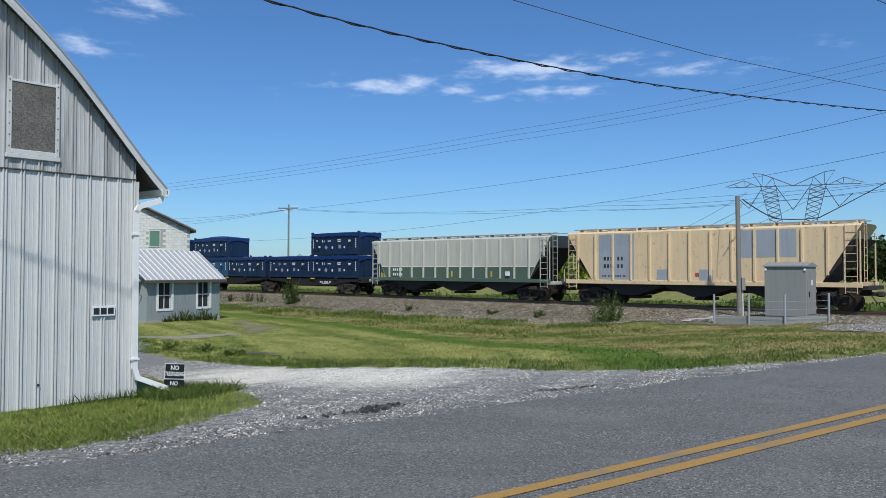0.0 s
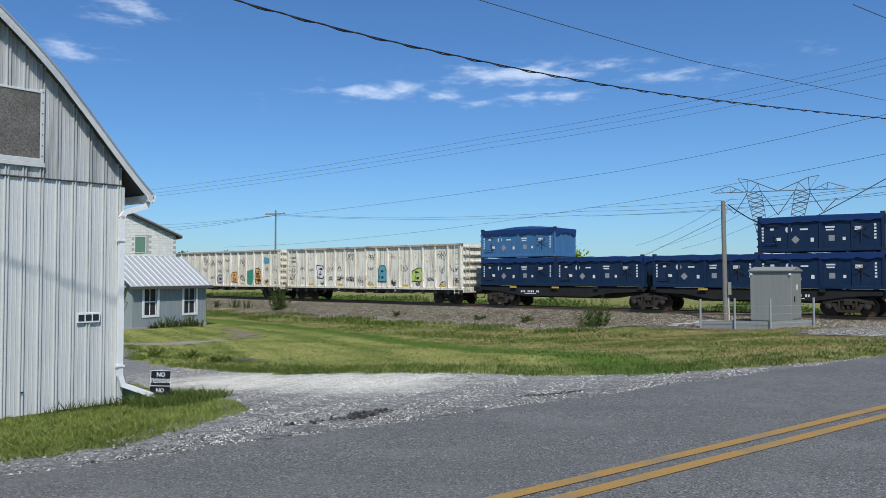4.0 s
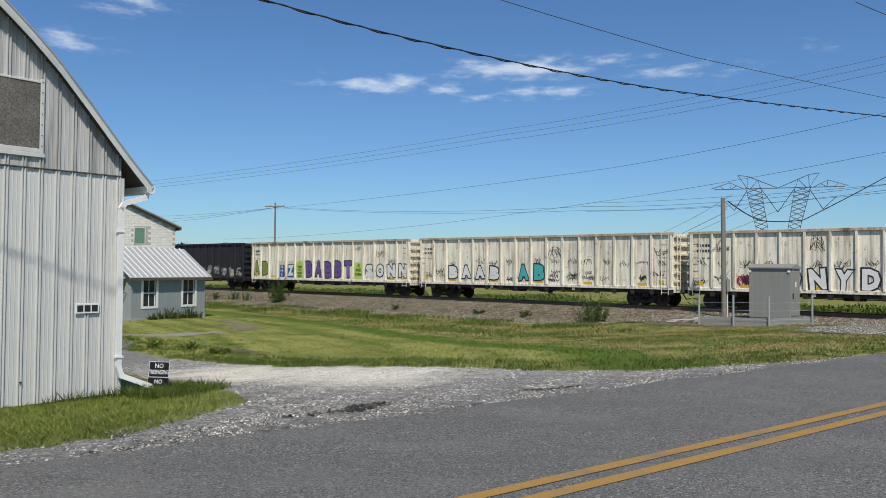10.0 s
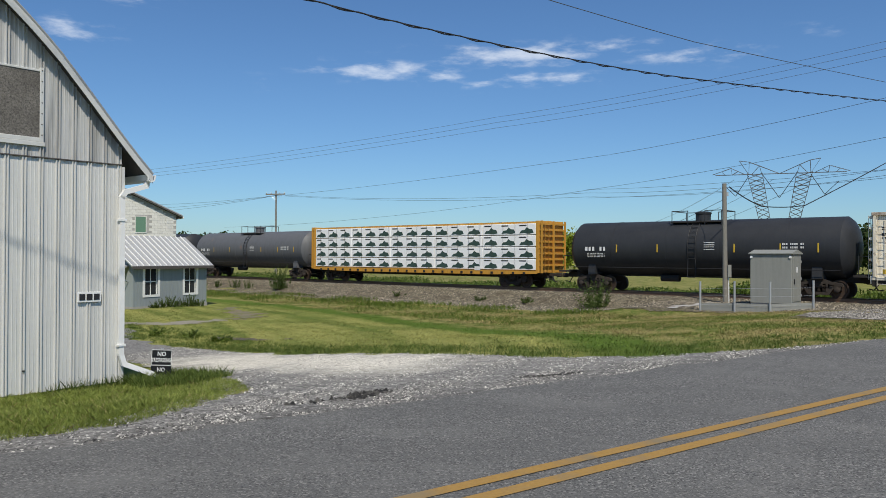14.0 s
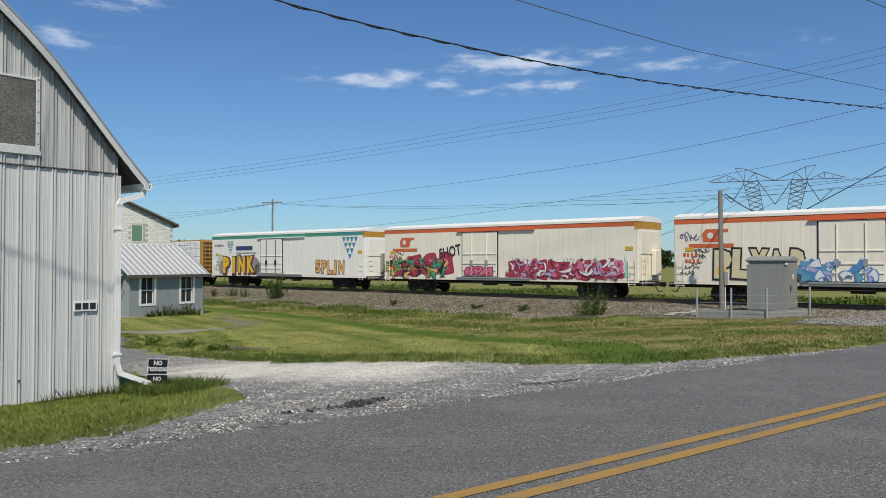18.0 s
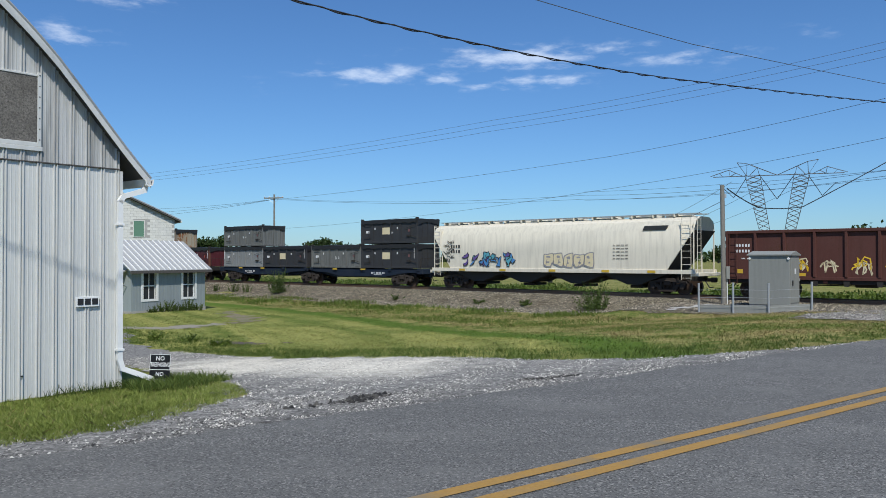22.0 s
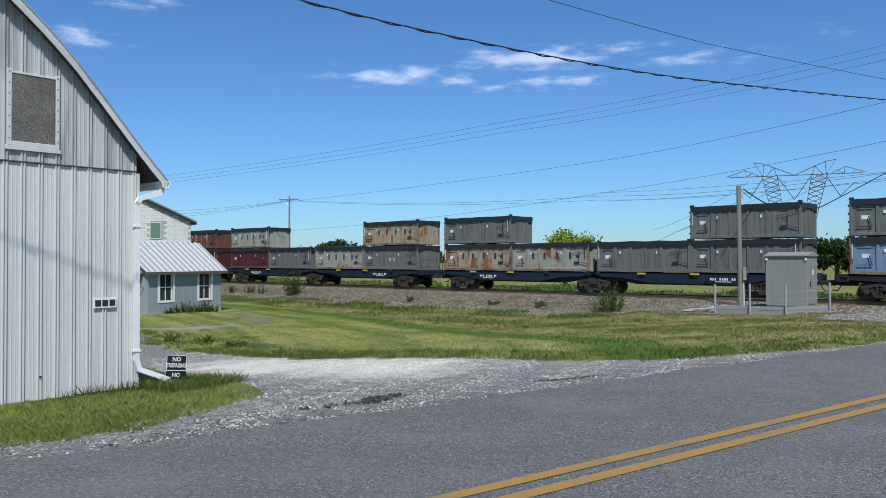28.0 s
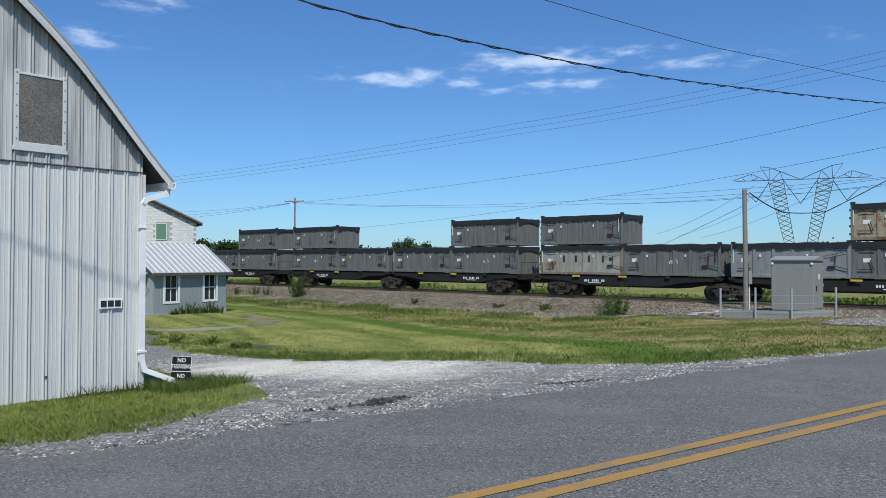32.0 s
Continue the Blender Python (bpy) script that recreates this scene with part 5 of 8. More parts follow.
# ---- the house behind ----
def build_house():
    d = Vector((0.637, 0.771, 0)).normalized()
    m = Matrix.Translation((-21.3, 62.0, -1.5)) @ Matrix.Rotation(math.atan2(d.y, d.x) - 0.35, 4, "Z")
    house = base("house", m, "two-storey whitewashed block house with a low dark-edged gable roof", "house")
    L, H, slope = 9.0, 6.05, 0.46
    gable = [(-L, 0), (0, 0), (0, H), (-L / 2, H + slope * L / 2), (-L, H)]
    put("wall", Shape().prism(gable, 0.0, 0.25), M_MORTAR, house)
    put("wall", Shape().box(-0.25, 0, 0.25, 10, 0, H), M_BLOCK, house)
    put("wall", Shape().box(-L, -L + 0.25, 0.25, 10, 0, H), M_BLOCK, house)
    put("wall", Shape().prism(gable, 10, 10.25), M_BLOCK, house)
    blk = Shape().box(0.006, 0.40, -0.012, -0.0005, 0.006, 0.197).mesh("block")
    row, n = 0, 0
    z = 3.6
    while z < H + slope * L / 2 - 0.25:
        x = -0.41 - (0.203 if row % 2 else 0)
        lim = -L / 2
        while x > lim - 0.4:
            top = H + slope * min(-x - 0.41, L) - 0.05 if x > -L / 2 else H + slope * (L + x) - 0.05
            if top > z + 0.2 and not (-3.45 < x < -2.2 and 4.5 < z < 5.95) and n < 300 and x > -5.0:
                put("block", blk, M_BLOCK, house, (x, 0, z))
                n += 1
            x -= 0.406
        z, row = z + 0.203, row + 1
    w = put("window", Shape().box(-3.02, -2.28, -0.03, -0.013, 4.70, 5.90), M_GREEN, house, None, "window closed with a green shutter")
    for b in ((-3.08, -3.02, 4.64, 5.96), (-2.28, -2.22, 4.64, 5.96), (-3.02, -2.28, 5.90, 5.96), (-3.02, -2.28, 4.64, 4.70)):
        put("window_frame", Shape().box(b[0], b[1], -0.05, -0.013, b[2], b[3]), M_BLOCK, w)
    for sgn in (1, -1):
        xa, xb = (0.4, -L / 2) if sgn > 0 else (-L - 0.4, -L / 2)
        za = H - slope * 0.4
        zb = H + slope * L / 2
        put("roof", Shape().prism([(xa, za + 0.03), (xb, zb + 0.03), (xb, zb + 0.13), (xa, za + 0.13)], -0.35, 10.6), M_SOFFIT, house, None, "dark eave boards under the roof")
        put("roof_sheet", Shape().prism([(xa + 0.02 * sgn, za + 0.131), (xb, zb + 0.131), (xb, zb + 0.22), (xa + 0.02 * sgn, za + 0.22)], -0.38, 10.65), M_ROOF, house, None, "pale grey metal roof sheet")
    put("gutter", Shape().box(0.4, 0.52, -0.3, 10.5, H - slope * 0.4 - 0.02, H - slope * 0.4 + 0.12), M_WHITE, house)


build_house()


# ---- the signal cabinet and its fence ----
def build_cabinet():
    m = Matrix.Translation((14.67, 38.4, -0.78)) @ Matrix.Rotation(radians(TRACK_TURN), 4, "Z")
    hut = base("signal_cabinet", m, "grey steel railway signal cabinet with a shallow pitched lid", "signal cabinet")
    w, d, h = 1.92, 1.42, 2.42
    put("plinth", Shape().box(0.03, w - 0.03, 0.03, d - 0.03, -0.12, 0.07), M_CONCRETE, hut)
    put("body", Shape().box(0, w, 0, d, 0.07, h, 0.015), M_HUT, hut)
    put("roof", Shape().prism([(-0.08, h + 0.001), (d + 0.08, h + 0.001), (d + 0.08, h + 0.05), (d / 2, h + 0.22), (-0.08, h + 0.05)], -0.06, w + 0.06, "x"), M_HUT, hut)
    put("door", Shape().box(w + 0.001, w + 0.025, 0.1, d - 0.1, 0.18, h - 0.12, 0.006), M_HUT, hut)
    put("handle", Shape().box(w + 0.026, w + 0.07, 0.25, 0.30, 1.0, 1.25), M_BLACK, hut)
    for z in (0.4, 1.2, 2.0):
        put("hinge", Shape().box(w + 0.002, w + 0.045, d - 0.1, d - 0.06, z, z + 0.12), M_GALV, hut)
    put("notice", Shape().box(w + 0.026, w + 0.03, 0.62, 0.82, 1.55, 1.8), M_LETTER_W, hut)
    for x in (0.06, w - 0.06):
        put("vent", Shape().lathe([(-0.05, 0.055), (-0.001, 0.065)], 10, "y", (x, 0, h - 0.14)), M_WHITE, hut)
    posts = ((11.65, 36.5, -1.05), (12.9, 35.6, -1.0), (14.17, 34.8, -1.0), (16.25, 35.2, -0.95))
    fence = base("cabinet_fence", pose(*posts[0]), "low fence of galvanised posts and wires round the cabinet", "fence")
    o = Vector(posts[0])
    pm = Shape().rod((0, 0, -0.1), (0, 0, 1.42), 0.05, 10).mesh("post", smooth=40)
    for p in posts:
        put("post", pm, M_GALV, fence, tuple(Vector(p) - o))
    for p, q in zip(posts, posts[1:]):
        for z in (0.35, 0.75, 1.1):
            put("wire", Shape().rod(Vector(p) - o + Vector((0, 0, z)), Vector(q) - o + Vector((0, 0, z)), 0.006, 4), M_GALV, fence)
    for i, (p, q) in enumerate(zip(posts, posts[1:])):
        p, q = Vector(p), Vector(q)
        u = (q - p).normalized()
        n = Vector((-u.y, u.x, 0)) * 0.1
        vs = [e + k * n + Vector((0, 0, z)) for e in (p, q) for k, z in ((0.6, -0.1), (1.6, -0.1), (1.6, 0.42), (0.6, 0.42))]
        sh = Shape().add(vs, [(0, 1, 2, 3), (7, 6, 5, 4), (0, 4, 5, 1), (1, 5, 6, 2), (2, 6, 7, 3), (3, 7, 4, 0)])
        tagged(put("kerb_beam", sh, M_HUT), "grey steel retaining beam at the cabinet's base", "beam", "beams round the cabinet")


build_cabinet()


# ---- poles, wires, the transmission tower ----
def wire(name, pts, r, mat, label, sag=0.0):
    """A cable hung through the given places; between each pair it sags."""
    cu = bpy.data.curves.new(name, "CURVE")
    cu.dimensions, cu.bevel_depth, cu.bevel_resolution = "3D", r, 1
    co = []
    for p, q in zip(pts, pts[1:]):
        p, q = Vector(p), Vector(q)
        for i in range(12):
            t = i / 12
            co.append(p.lerp(q, t) - Vector((0, 0, 4 * sag * t * (1 - t))))
    co.append(Vector(pts[-1]))
    sp = cu.splines.new("POLY")
    sp.points.add(len(co) - 1)
    for a, b in zip(sp.points, co):
        a.co = (*b, 1)
    cu.materials.append(mat)
    return tagged(new(name, cu), label, "cable")


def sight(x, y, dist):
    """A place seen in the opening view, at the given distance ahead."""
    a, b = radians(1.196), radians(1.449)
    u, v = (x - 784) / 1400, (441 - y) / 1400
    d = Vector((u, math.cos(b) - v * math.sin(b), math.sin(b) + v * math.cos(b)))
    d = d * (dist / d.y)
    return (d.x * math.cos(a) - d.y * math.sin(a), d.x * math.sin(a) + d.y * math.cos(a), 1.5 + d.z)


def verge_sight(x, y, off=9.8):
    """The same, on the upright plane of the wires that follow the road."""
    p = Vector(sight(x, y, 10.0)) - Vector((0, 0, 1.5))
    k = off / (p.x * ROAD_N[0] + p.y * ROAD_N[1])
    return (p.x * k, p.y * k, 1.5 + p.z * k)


def build_poles():
    m = pose(-21.72, 100.0, -1.15, 0, 0, -15)
    pole = base("utility_pole", m, "wooden utility pole with one crossarm", "utility pole")
    put("shaft", Shape().rod((0, 0, -0.3), (0, 0, 10.8), 0.14, 10, 0.10).mesh("shaft", smooth=40), M_POLE, pole)
    put("crossarm", Shape().box(-1.35, 1.35, -0.22, -0.12, 10.25, 10.40, 0.01), M_POLE, pole)
    for s in (-1, 1):
        put("brace", Shape().rod((0, -0.16, 9.6), (s * 0.75, -0.16, 10.27), 0.02, 5), M_GALV, pole)
    for x in (-1.25, -0.6, 0.6, 1.25):
        put("insulator", Shape().lathe([(10.40, 0.03), (10.44, 0.06), (10.5, 0.06), (10.56, 0.035)], 8, "z", (x, -0.17, 0)), M_GALV, pole)
    p = Vector((14.35, 40.9, 0))
    z = -0.86
    pole = base("utility_pole", pose(p.x, p.y, z, 0, -0.6, 0), "short weathered grey wooden pole beside the cabinet", "utility pole")
    put("shaft", Shape().rod((0, 0, -0.3), (0, 0, 6.15), 0.135, 12, 0.11).mesh("shaft", smooth=40), M_POLE, pole)
    put("bracket", Shape().box(0.09, 0.19, -0.06, 0.06, 5.5, 5.7), M_GALV, pole)
    put("conduit", Shape().rod((0.16, -0.05, 0), (0.16, -0.05, 1.6), 0.03, 8), M_WHITE, pole)
    put("meter_box", Shape().box(0.08, 0.26, -0.2, -0.02, 1.3, 1.95, 0.01), M_HUT, pole)
    on_verge = lambda r, z: (float(ROAD_N[0] * 9.8 + ROAD_R[0] * r), float(ROAD_N[1] * 9.8 + ROAD_R[1] * r), z)
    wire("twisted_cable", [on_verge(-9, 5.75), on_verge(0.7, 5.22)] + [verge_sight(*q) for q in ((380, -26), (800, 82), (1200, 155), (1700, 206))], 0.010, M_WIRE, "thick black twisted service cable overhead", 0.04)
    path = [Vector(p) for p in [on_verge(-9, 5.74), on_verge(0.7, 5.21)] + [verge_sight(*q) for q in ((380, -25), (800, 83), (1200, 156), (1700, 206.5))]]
    wound, run = [], 0.0
    for p, q in zip(path, path[1:]):
        n = max(2, int((q - p).length / 0.055))
        for i in range(n):
            e = p.lerp(q, i / n)
            e.z -= 4 * 0.04 * (i / n) * (1 - i / n)
            ph = 6.283 * (run + (q - p).length * i / n) / 0.62
            wound.append(e + Vector((0, 0.014 * math.cos(ph), 0.015 * math.sin(ph))))
        run += (q - p).length
    wire("twisted_cable_wrap", wound[::2], 0.010, M_WIRE, "thin messenger wire wound round the black cable")
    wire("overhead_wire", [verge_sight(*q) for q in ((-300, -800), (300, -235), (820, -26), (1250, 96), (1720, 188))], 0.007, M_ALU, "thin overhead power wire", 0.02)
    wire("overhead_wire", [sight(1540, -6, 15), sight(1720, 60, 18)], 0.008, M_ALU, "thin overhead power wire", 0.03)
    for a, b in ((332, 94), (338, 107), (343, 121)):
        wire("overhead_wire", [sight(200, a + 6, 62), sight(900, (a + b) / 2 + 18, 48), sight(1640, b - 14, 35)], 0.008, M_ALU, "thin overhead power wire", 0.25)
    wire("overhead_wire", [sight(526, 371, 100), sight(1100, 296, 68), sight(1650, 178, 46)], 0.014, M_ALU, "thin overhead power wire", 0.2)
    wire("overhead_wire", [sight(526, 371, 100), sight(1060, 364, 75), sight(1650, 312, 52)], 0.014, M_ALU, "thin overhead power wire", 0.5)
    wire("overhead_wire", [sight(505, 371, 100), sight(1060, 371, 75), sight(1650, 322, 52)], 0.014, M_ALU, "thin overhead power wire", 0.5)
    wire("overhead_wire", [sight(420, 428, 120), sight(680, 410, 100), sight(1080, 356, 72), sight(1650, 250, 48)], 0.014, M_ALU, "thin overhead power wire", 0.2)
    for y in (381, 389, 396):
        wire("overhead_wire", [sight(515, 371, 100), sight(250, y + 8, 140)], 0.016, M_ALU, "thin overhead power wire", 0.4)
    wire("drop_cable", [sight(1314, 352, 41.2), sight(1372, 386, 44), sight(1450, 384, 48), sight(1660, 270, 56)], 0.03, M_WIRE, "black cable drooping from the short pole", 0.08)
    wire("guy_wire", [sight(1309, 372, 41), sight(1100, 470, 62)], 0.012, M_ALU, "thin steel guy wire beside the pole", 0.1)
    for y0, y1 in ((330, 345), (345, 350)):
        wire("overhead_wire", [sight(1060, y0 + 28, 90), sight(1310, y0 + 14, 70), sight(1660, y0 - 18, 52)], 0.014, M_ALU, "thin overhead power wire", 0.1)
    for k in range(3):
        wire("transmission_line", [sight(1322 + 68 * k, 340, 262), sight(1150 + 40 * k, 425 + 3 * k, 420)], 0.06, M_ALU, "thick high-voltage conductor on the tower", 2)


build_poles()


def build_tower():
    """A high-voltage tower: two lattice masts, a lattice bridge between them, V strings of insulators."""
    d = 260.0
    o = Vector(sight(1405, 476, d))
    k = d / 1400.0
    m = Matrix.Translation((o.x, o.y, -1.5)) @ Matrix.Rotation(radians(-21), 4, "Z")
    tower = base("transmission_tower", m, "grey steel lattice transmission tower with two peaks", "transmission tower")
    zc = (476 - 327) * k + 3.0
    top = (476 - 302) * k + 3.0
    r = 0.06

    def frame_part(name, segs, rr=r):
        sh = Shape()
        for a, b in segs:
            sh.rod(a, b, rr, 4)
        put(name, sh, M_LATTICE, tower)
    for s in (-1, 1):
        cx = s * 41 * k
        segs = []
        w1, w0 = 8 * k, 1.15
        for y in (-0.9, 0.9):
            a, b = (cx - w1 * 1.6, y, zc + 0.3), (cx + w1 * 1.6, y, zc + 0.3)
            fa, fb = (cx - s * 33 * k - 6 * k, y * 1.3, 0), (cx - s * 33 * k + 6 * k, y * 1.3, 0)
            segs += [(fa, a), (fb, b)]
            n = 19
            for i in range(n):
                p = Vector(fa).lerp(Vector(a), i / n)
                q = Vector(fb).lerp(Vector(b), (i + 1) / n)
                p2, q2 = Vector(fb).lerp(Vector(b), i / n), Vector(fa).lerp(Vector(a), (i + 1) / n)
                segs += [(p, q), (p2, q2)]
        frame_part("mast", segs)
        pk = []
        for y in (-0.6, 0.6):
            p1, p2, inner, apex = (cx + s * 26 * k, y, top), (cx + s * 9 * k, y, top - 0.5), (cx - s * 8 * k, y, zc + 15 * k), (cx + s * 40 * k, y, zc + 12 * k)
            pk += [(p1, p2), (p1, (cx + s * 10 * k, y, zc)), (p2, (cx + s * 10 * k, y, zc)), (p2, (0, y, zc)), (inner, (cx - s * 12 * k, y, zc)), (inner, (cx + s * 5 * k, y, zc)), (inner, (0, y, zc)), (p2, inner),
                   (apex, (cx + s * 72 * k, y, zc + 0.2)), (apex, (cx + s * 16 * k, y, zc)), (apex, (cx + s * 38 * k, y, zc)), ((cx + s * 56 * k, y, zc + 6 * k), (cx + s * 50 * k, y, zc)), ((cx + s * 28 * k, y, zc + 6 * k), (cx + s * 38 * k, y, zc))]
        frame_part("peak", pk, 0.055)
        vt = (cx + s * 32 * k, 0, zc - 7.2)
        for q in ((cx + s * 10 * k, 0, zc - 0.5), (cx + s * 54 * k, 0, zc - 3.0)):
            put("insulator_string", Shape().rod(vt, q, 0.12, 6), M_BLACK, tower)
    br = []
    xe = 108 * k
    for y in (-0.7, 0.7):
        br += [((-xe, y, zc), (xe, y, zc))]
    frame_part("bridge", br, 0.065)
    for q in (-18 * k, 18 * k):
        put("insulator_string", Shape().rod((0, 0, zc - 8), (q * 1.5, 0, zc - 0.4), 0.12, 6), M_BLACK, tower)


build_tower()

# ---- the train ----
MOVERS = []
CACHE = {}


def cached(key, make, smooth=None):
    if key not in CACHE:
        CACHE[key] = make().mesh(key if isinstance(key, str) else key[0], smooth=smooth)
    return CACHE[key]


def advance(t):
    """How far the train has rolled at t seconds, from where it is at 19 s; it slows a little on the way."""
    return 23.25 * (t - 19) - 0.01175 * (t * t - 361) - 0.9 * float(smooth(23.8, 25.0, t))


def rolling(name, s, label, category, group="", z=0.0):
    """A thing on the track with its middle s metres along the train."""
    ob = base(name, pose(0, 0, 0), label, category, group)
    MOVERS.append((ob, s, z))
    return ob


def wheel_mesh():
    return Shape().lathe([(-0.07, 0.30), (-0.07, 0.455), (0.04, 0.46), (0.045, 0.49), (0.07, 0.49), (0.07, 0.42), (0.03, 0.38), (0.03, 0.16), (0.08, 0.14), (0.08, 0.06)], 22, "y")


def frame_mesh():
    """The cast side frame of a truck: bowed bar, pedestals, window for the springs."""
    sh = Shape()
    sh.prism([(-1.18, 0.62), (-1.12, 0.78), (-0.55, 0.88), (-0.32, 0.98), (0.32, 0.98), (0.55, 0.88), (1.12, 0.78), (1.18, 0.62), (0.85, 0.66), (0.42, 0.76), (-0.42, 0.76), (-0.85, 0.66)], -0.09, 0.09)
    sh.prism([(-0.78, 0.62), (-0.56, 0.66), (-0.36, 0.34), (0.36, 0.34), (0.56, 0.66), (0.78, 0.62), (0.5, 0.20), (-0.5, 0.20)], -0.09, 0.09)
    for s in (-1, 1):
        sh.box(s * 0.40 - 0.05, s * 0.40 + 0.05, -0.1, 0.1, 0.33, 0.8)
        sh.lathe([(-0.17, 0.09), (-0.14, 0.14), (0.1, 0.15)], 12, "y", (s * 0.89, 0, 0.457))
        sh.box(s * 0.89 - 0.17, s * 0.89 + 0.17, -0.09, 0.1, 0.45, 0.66)
    return sh


def springs_mesh():
    sh = Shape()
    for x in (-0.24, 0, 0.24):
        for k in range(6):
            sh.lathe([(0.36 + k * 0.055, 0.09), (0.385 + k * 0.055, 0.105), (0.40 + k * 0.055, 0.09)], 10, "z", (x, 0, 0))
    return sh


def truck(car, x):
    tk = put("truck", cached("bolster", lambda: Shape().box(-0.2, 0.2, -1.12, 1.12, 0.55, 0.84, 0.03).box(-0.3, 0.3, -0.3, 0.3, 0.80, 0.98)), M_TRUCK, car, (x, 0, 0), "rust-brown four-wheel freight truck")
    for y in (-1.0, 1.0):
        put("side_frame", cached("side_frame", frame_mesh, 40), M_TRUCK, tk, (0, y, 0))
        tagged(put("springs", cached("springs", springs_mesh, 50), M_TRUCK, tk, (0, y, 0)), kind="stuff")
    for dx in (-0.89, 0.89):
        for y in (-0.72, 0.72):
            put("wheel", cached("wheel", wheel_mesh, 35), M_WHEEL, tk, (dx, y, 0.457, 0, 0, 180 if y < 0 else 0))
        put("axle", cached("axle", lambda: Shape().rod((0, -0.7, 0), (0, 0.7, 0), 0.085, 10), 40), M_WHEEL, tk, (dx, 0, 0.457))


def coupler(car, x, sgn):
    put("coupler", cached("coupler", lambda: Shape().box(-0.5, 0.25, -0.09, 0.09, 0.78, 0.98, 0.02).box(0.2, 0.52, -0.17, 0.17, 0.74, 1.02, 0.05)), M_TRUCK, car, (x, 0, 0, 0, 0, 0 if sgn > 0 else 180))
    put("air_hose", cached("air_hose", lambda: Shape().rod((0, -0.3, 0.8), (0.25, -0.35, 0.45), 0.03, 6).rod((0.25, -0.35, 0.45), (0.5, -0.32, 0.5), 0.03, 6)), M_BLACK, car, (x, 0, 0, 0, 0, 0 if sgn > 0 else 180))


def ladder(car, x, y, z0, z1, mat, w=0.42, axis="x"):
    def make():
        sh = Shape()
        sh.rod((-w / 2, 0, z0), (-w / 2, 0, z1), 0.018, 5).rod((w / 2, 0, z0), (w / 2, 0, z1), 0.018, 5)
        z = z0 + 0.1
        while z < z1:
            sh.rod((-w / 2, 0, z), (w / 2, 0, z), 0.014, 5)
            z += 0.38
        return sh
    put("ladder", cached(("ladder", z0, z1, w), make), mat, car, (x, y, 0, 0, 0, 0 if axis == "x" else 90))


def mark(car, x, z, w, h, mat, y, name="lettering", label=""):
    """A flat painted bar or panel on the near side."""
    def make():
        if name != "lettering" or w < 0.45 or h < 0.045:
            return Shape().box(-w / 2, w / 2, -0.003, 0, -h / 2, h / 2)
        n = max(3, int(w / (h * 0.95)))
        sh, step = Shape(), w / n
        for i in range(n):
            if n > 5 and i % 5 == 3:
                continue
            q = -w / 2 + i * step
            sh.box(q, q + step * (0.55 if i % 3 else 0.68), -0.003, 0, -h / 2, h / 2)
        return sh
    put(name, cached((name, round(w, 2), round(h, 2)), make), mat, car, (x, y - 0.001, z), label)


def words(car, x, z, text, h, w, mat, y, back=None, turn=0.0, bold=0.0, backmat=None):
    """Readable painted words, with a darker outline behind where there is one."""
    def make(b):
        me = lettering(text, h, b)
        xs = [v.co.x for v in me.vertices]
        me.transform(Matrix.Diagonal((w / (max(xs) - min(xs)), 1, 1, 1)))
        return me
    if not back or "\n" in text or len(text) < 3:
        if back:
            put("graffiti_outline", make(bold + back), backmat or M_LETTER_K, car, (x, y - 0.002, z, 0, turn, 0))
        put("graffiti", make(bold), mat, car, (x, y - 0.006, z, 0, turn, 0))
        return
    # each letter leans its own way and overlaps the next
    rng = random.Random(len(text) * 7 + int(w * 10))
    step = w / len(text)
    for i, ch in enumerate(text):
        wide = step * (1.12 if ch != "I" else 0.7)
        tilt, dz, tall = rng.uniform(-8, 8), rng.uniform(-.06, .06) * h, rng.uniform(0.95, 1.15)
        at = (x - w / 2 + step * (i + 0.5), y - 0.010 * i, z + dz, 0, turn + tilt, 0)
        for nm, grow, mm, dy in (("graffiti_outline", back, backmat or M_LETTER_K, 0.002), ("graffiti", 0.0, mat, 0.006)):
            me = lettering(ch, h * tall, bold + grow)
            xs = [v.co.x for v in me.vertices]
            me.transform(Matrix.Diagonal(((wide + 2 * grow) / (max(xs) - min(xs)), 1, 1, 1)))
            put(nm, me, mm, car, (at[0], at[1] - dy, *at[2:]))


SPRAY = {k: spray("spray_" + k, c) for k, c in dict(
    black=(0.02, 0.02, 0.02), white=(0.75, 0.75, 0.73), purple=(0.13, 0.08, 0.27), teal=(0.05, 0.42, 0.42), lime=(0.48, 0.62, 0.14), blue=(0.08, 0.24, 0.50), pink=(0.62, 0.16, 0.26), red=(0.42, 0.04, 0.06),
    yellow=(0.82, 0.53, 0.02), orange=(0.78, 0.40, 0.13), sky=(0.11, 0.36, 0.44), olive=(0.24, 0.29, 0.06), cream=(0.70, 0.60, 0.38), grey=(0.30, 0.29, 0.30), green=(0.05, 0.30, 0.20), maroon=(0.28, 0.03, 0.07),
    navy=(0.03, 0.085, 0.27), faint=(0.15, 0.065, 0.06), darkgreen=(0.028, 0.062, 0.048), lilac=(0.42, 0.40, 0.58), mint=(0.35, 0.62, 0.52)).items()}


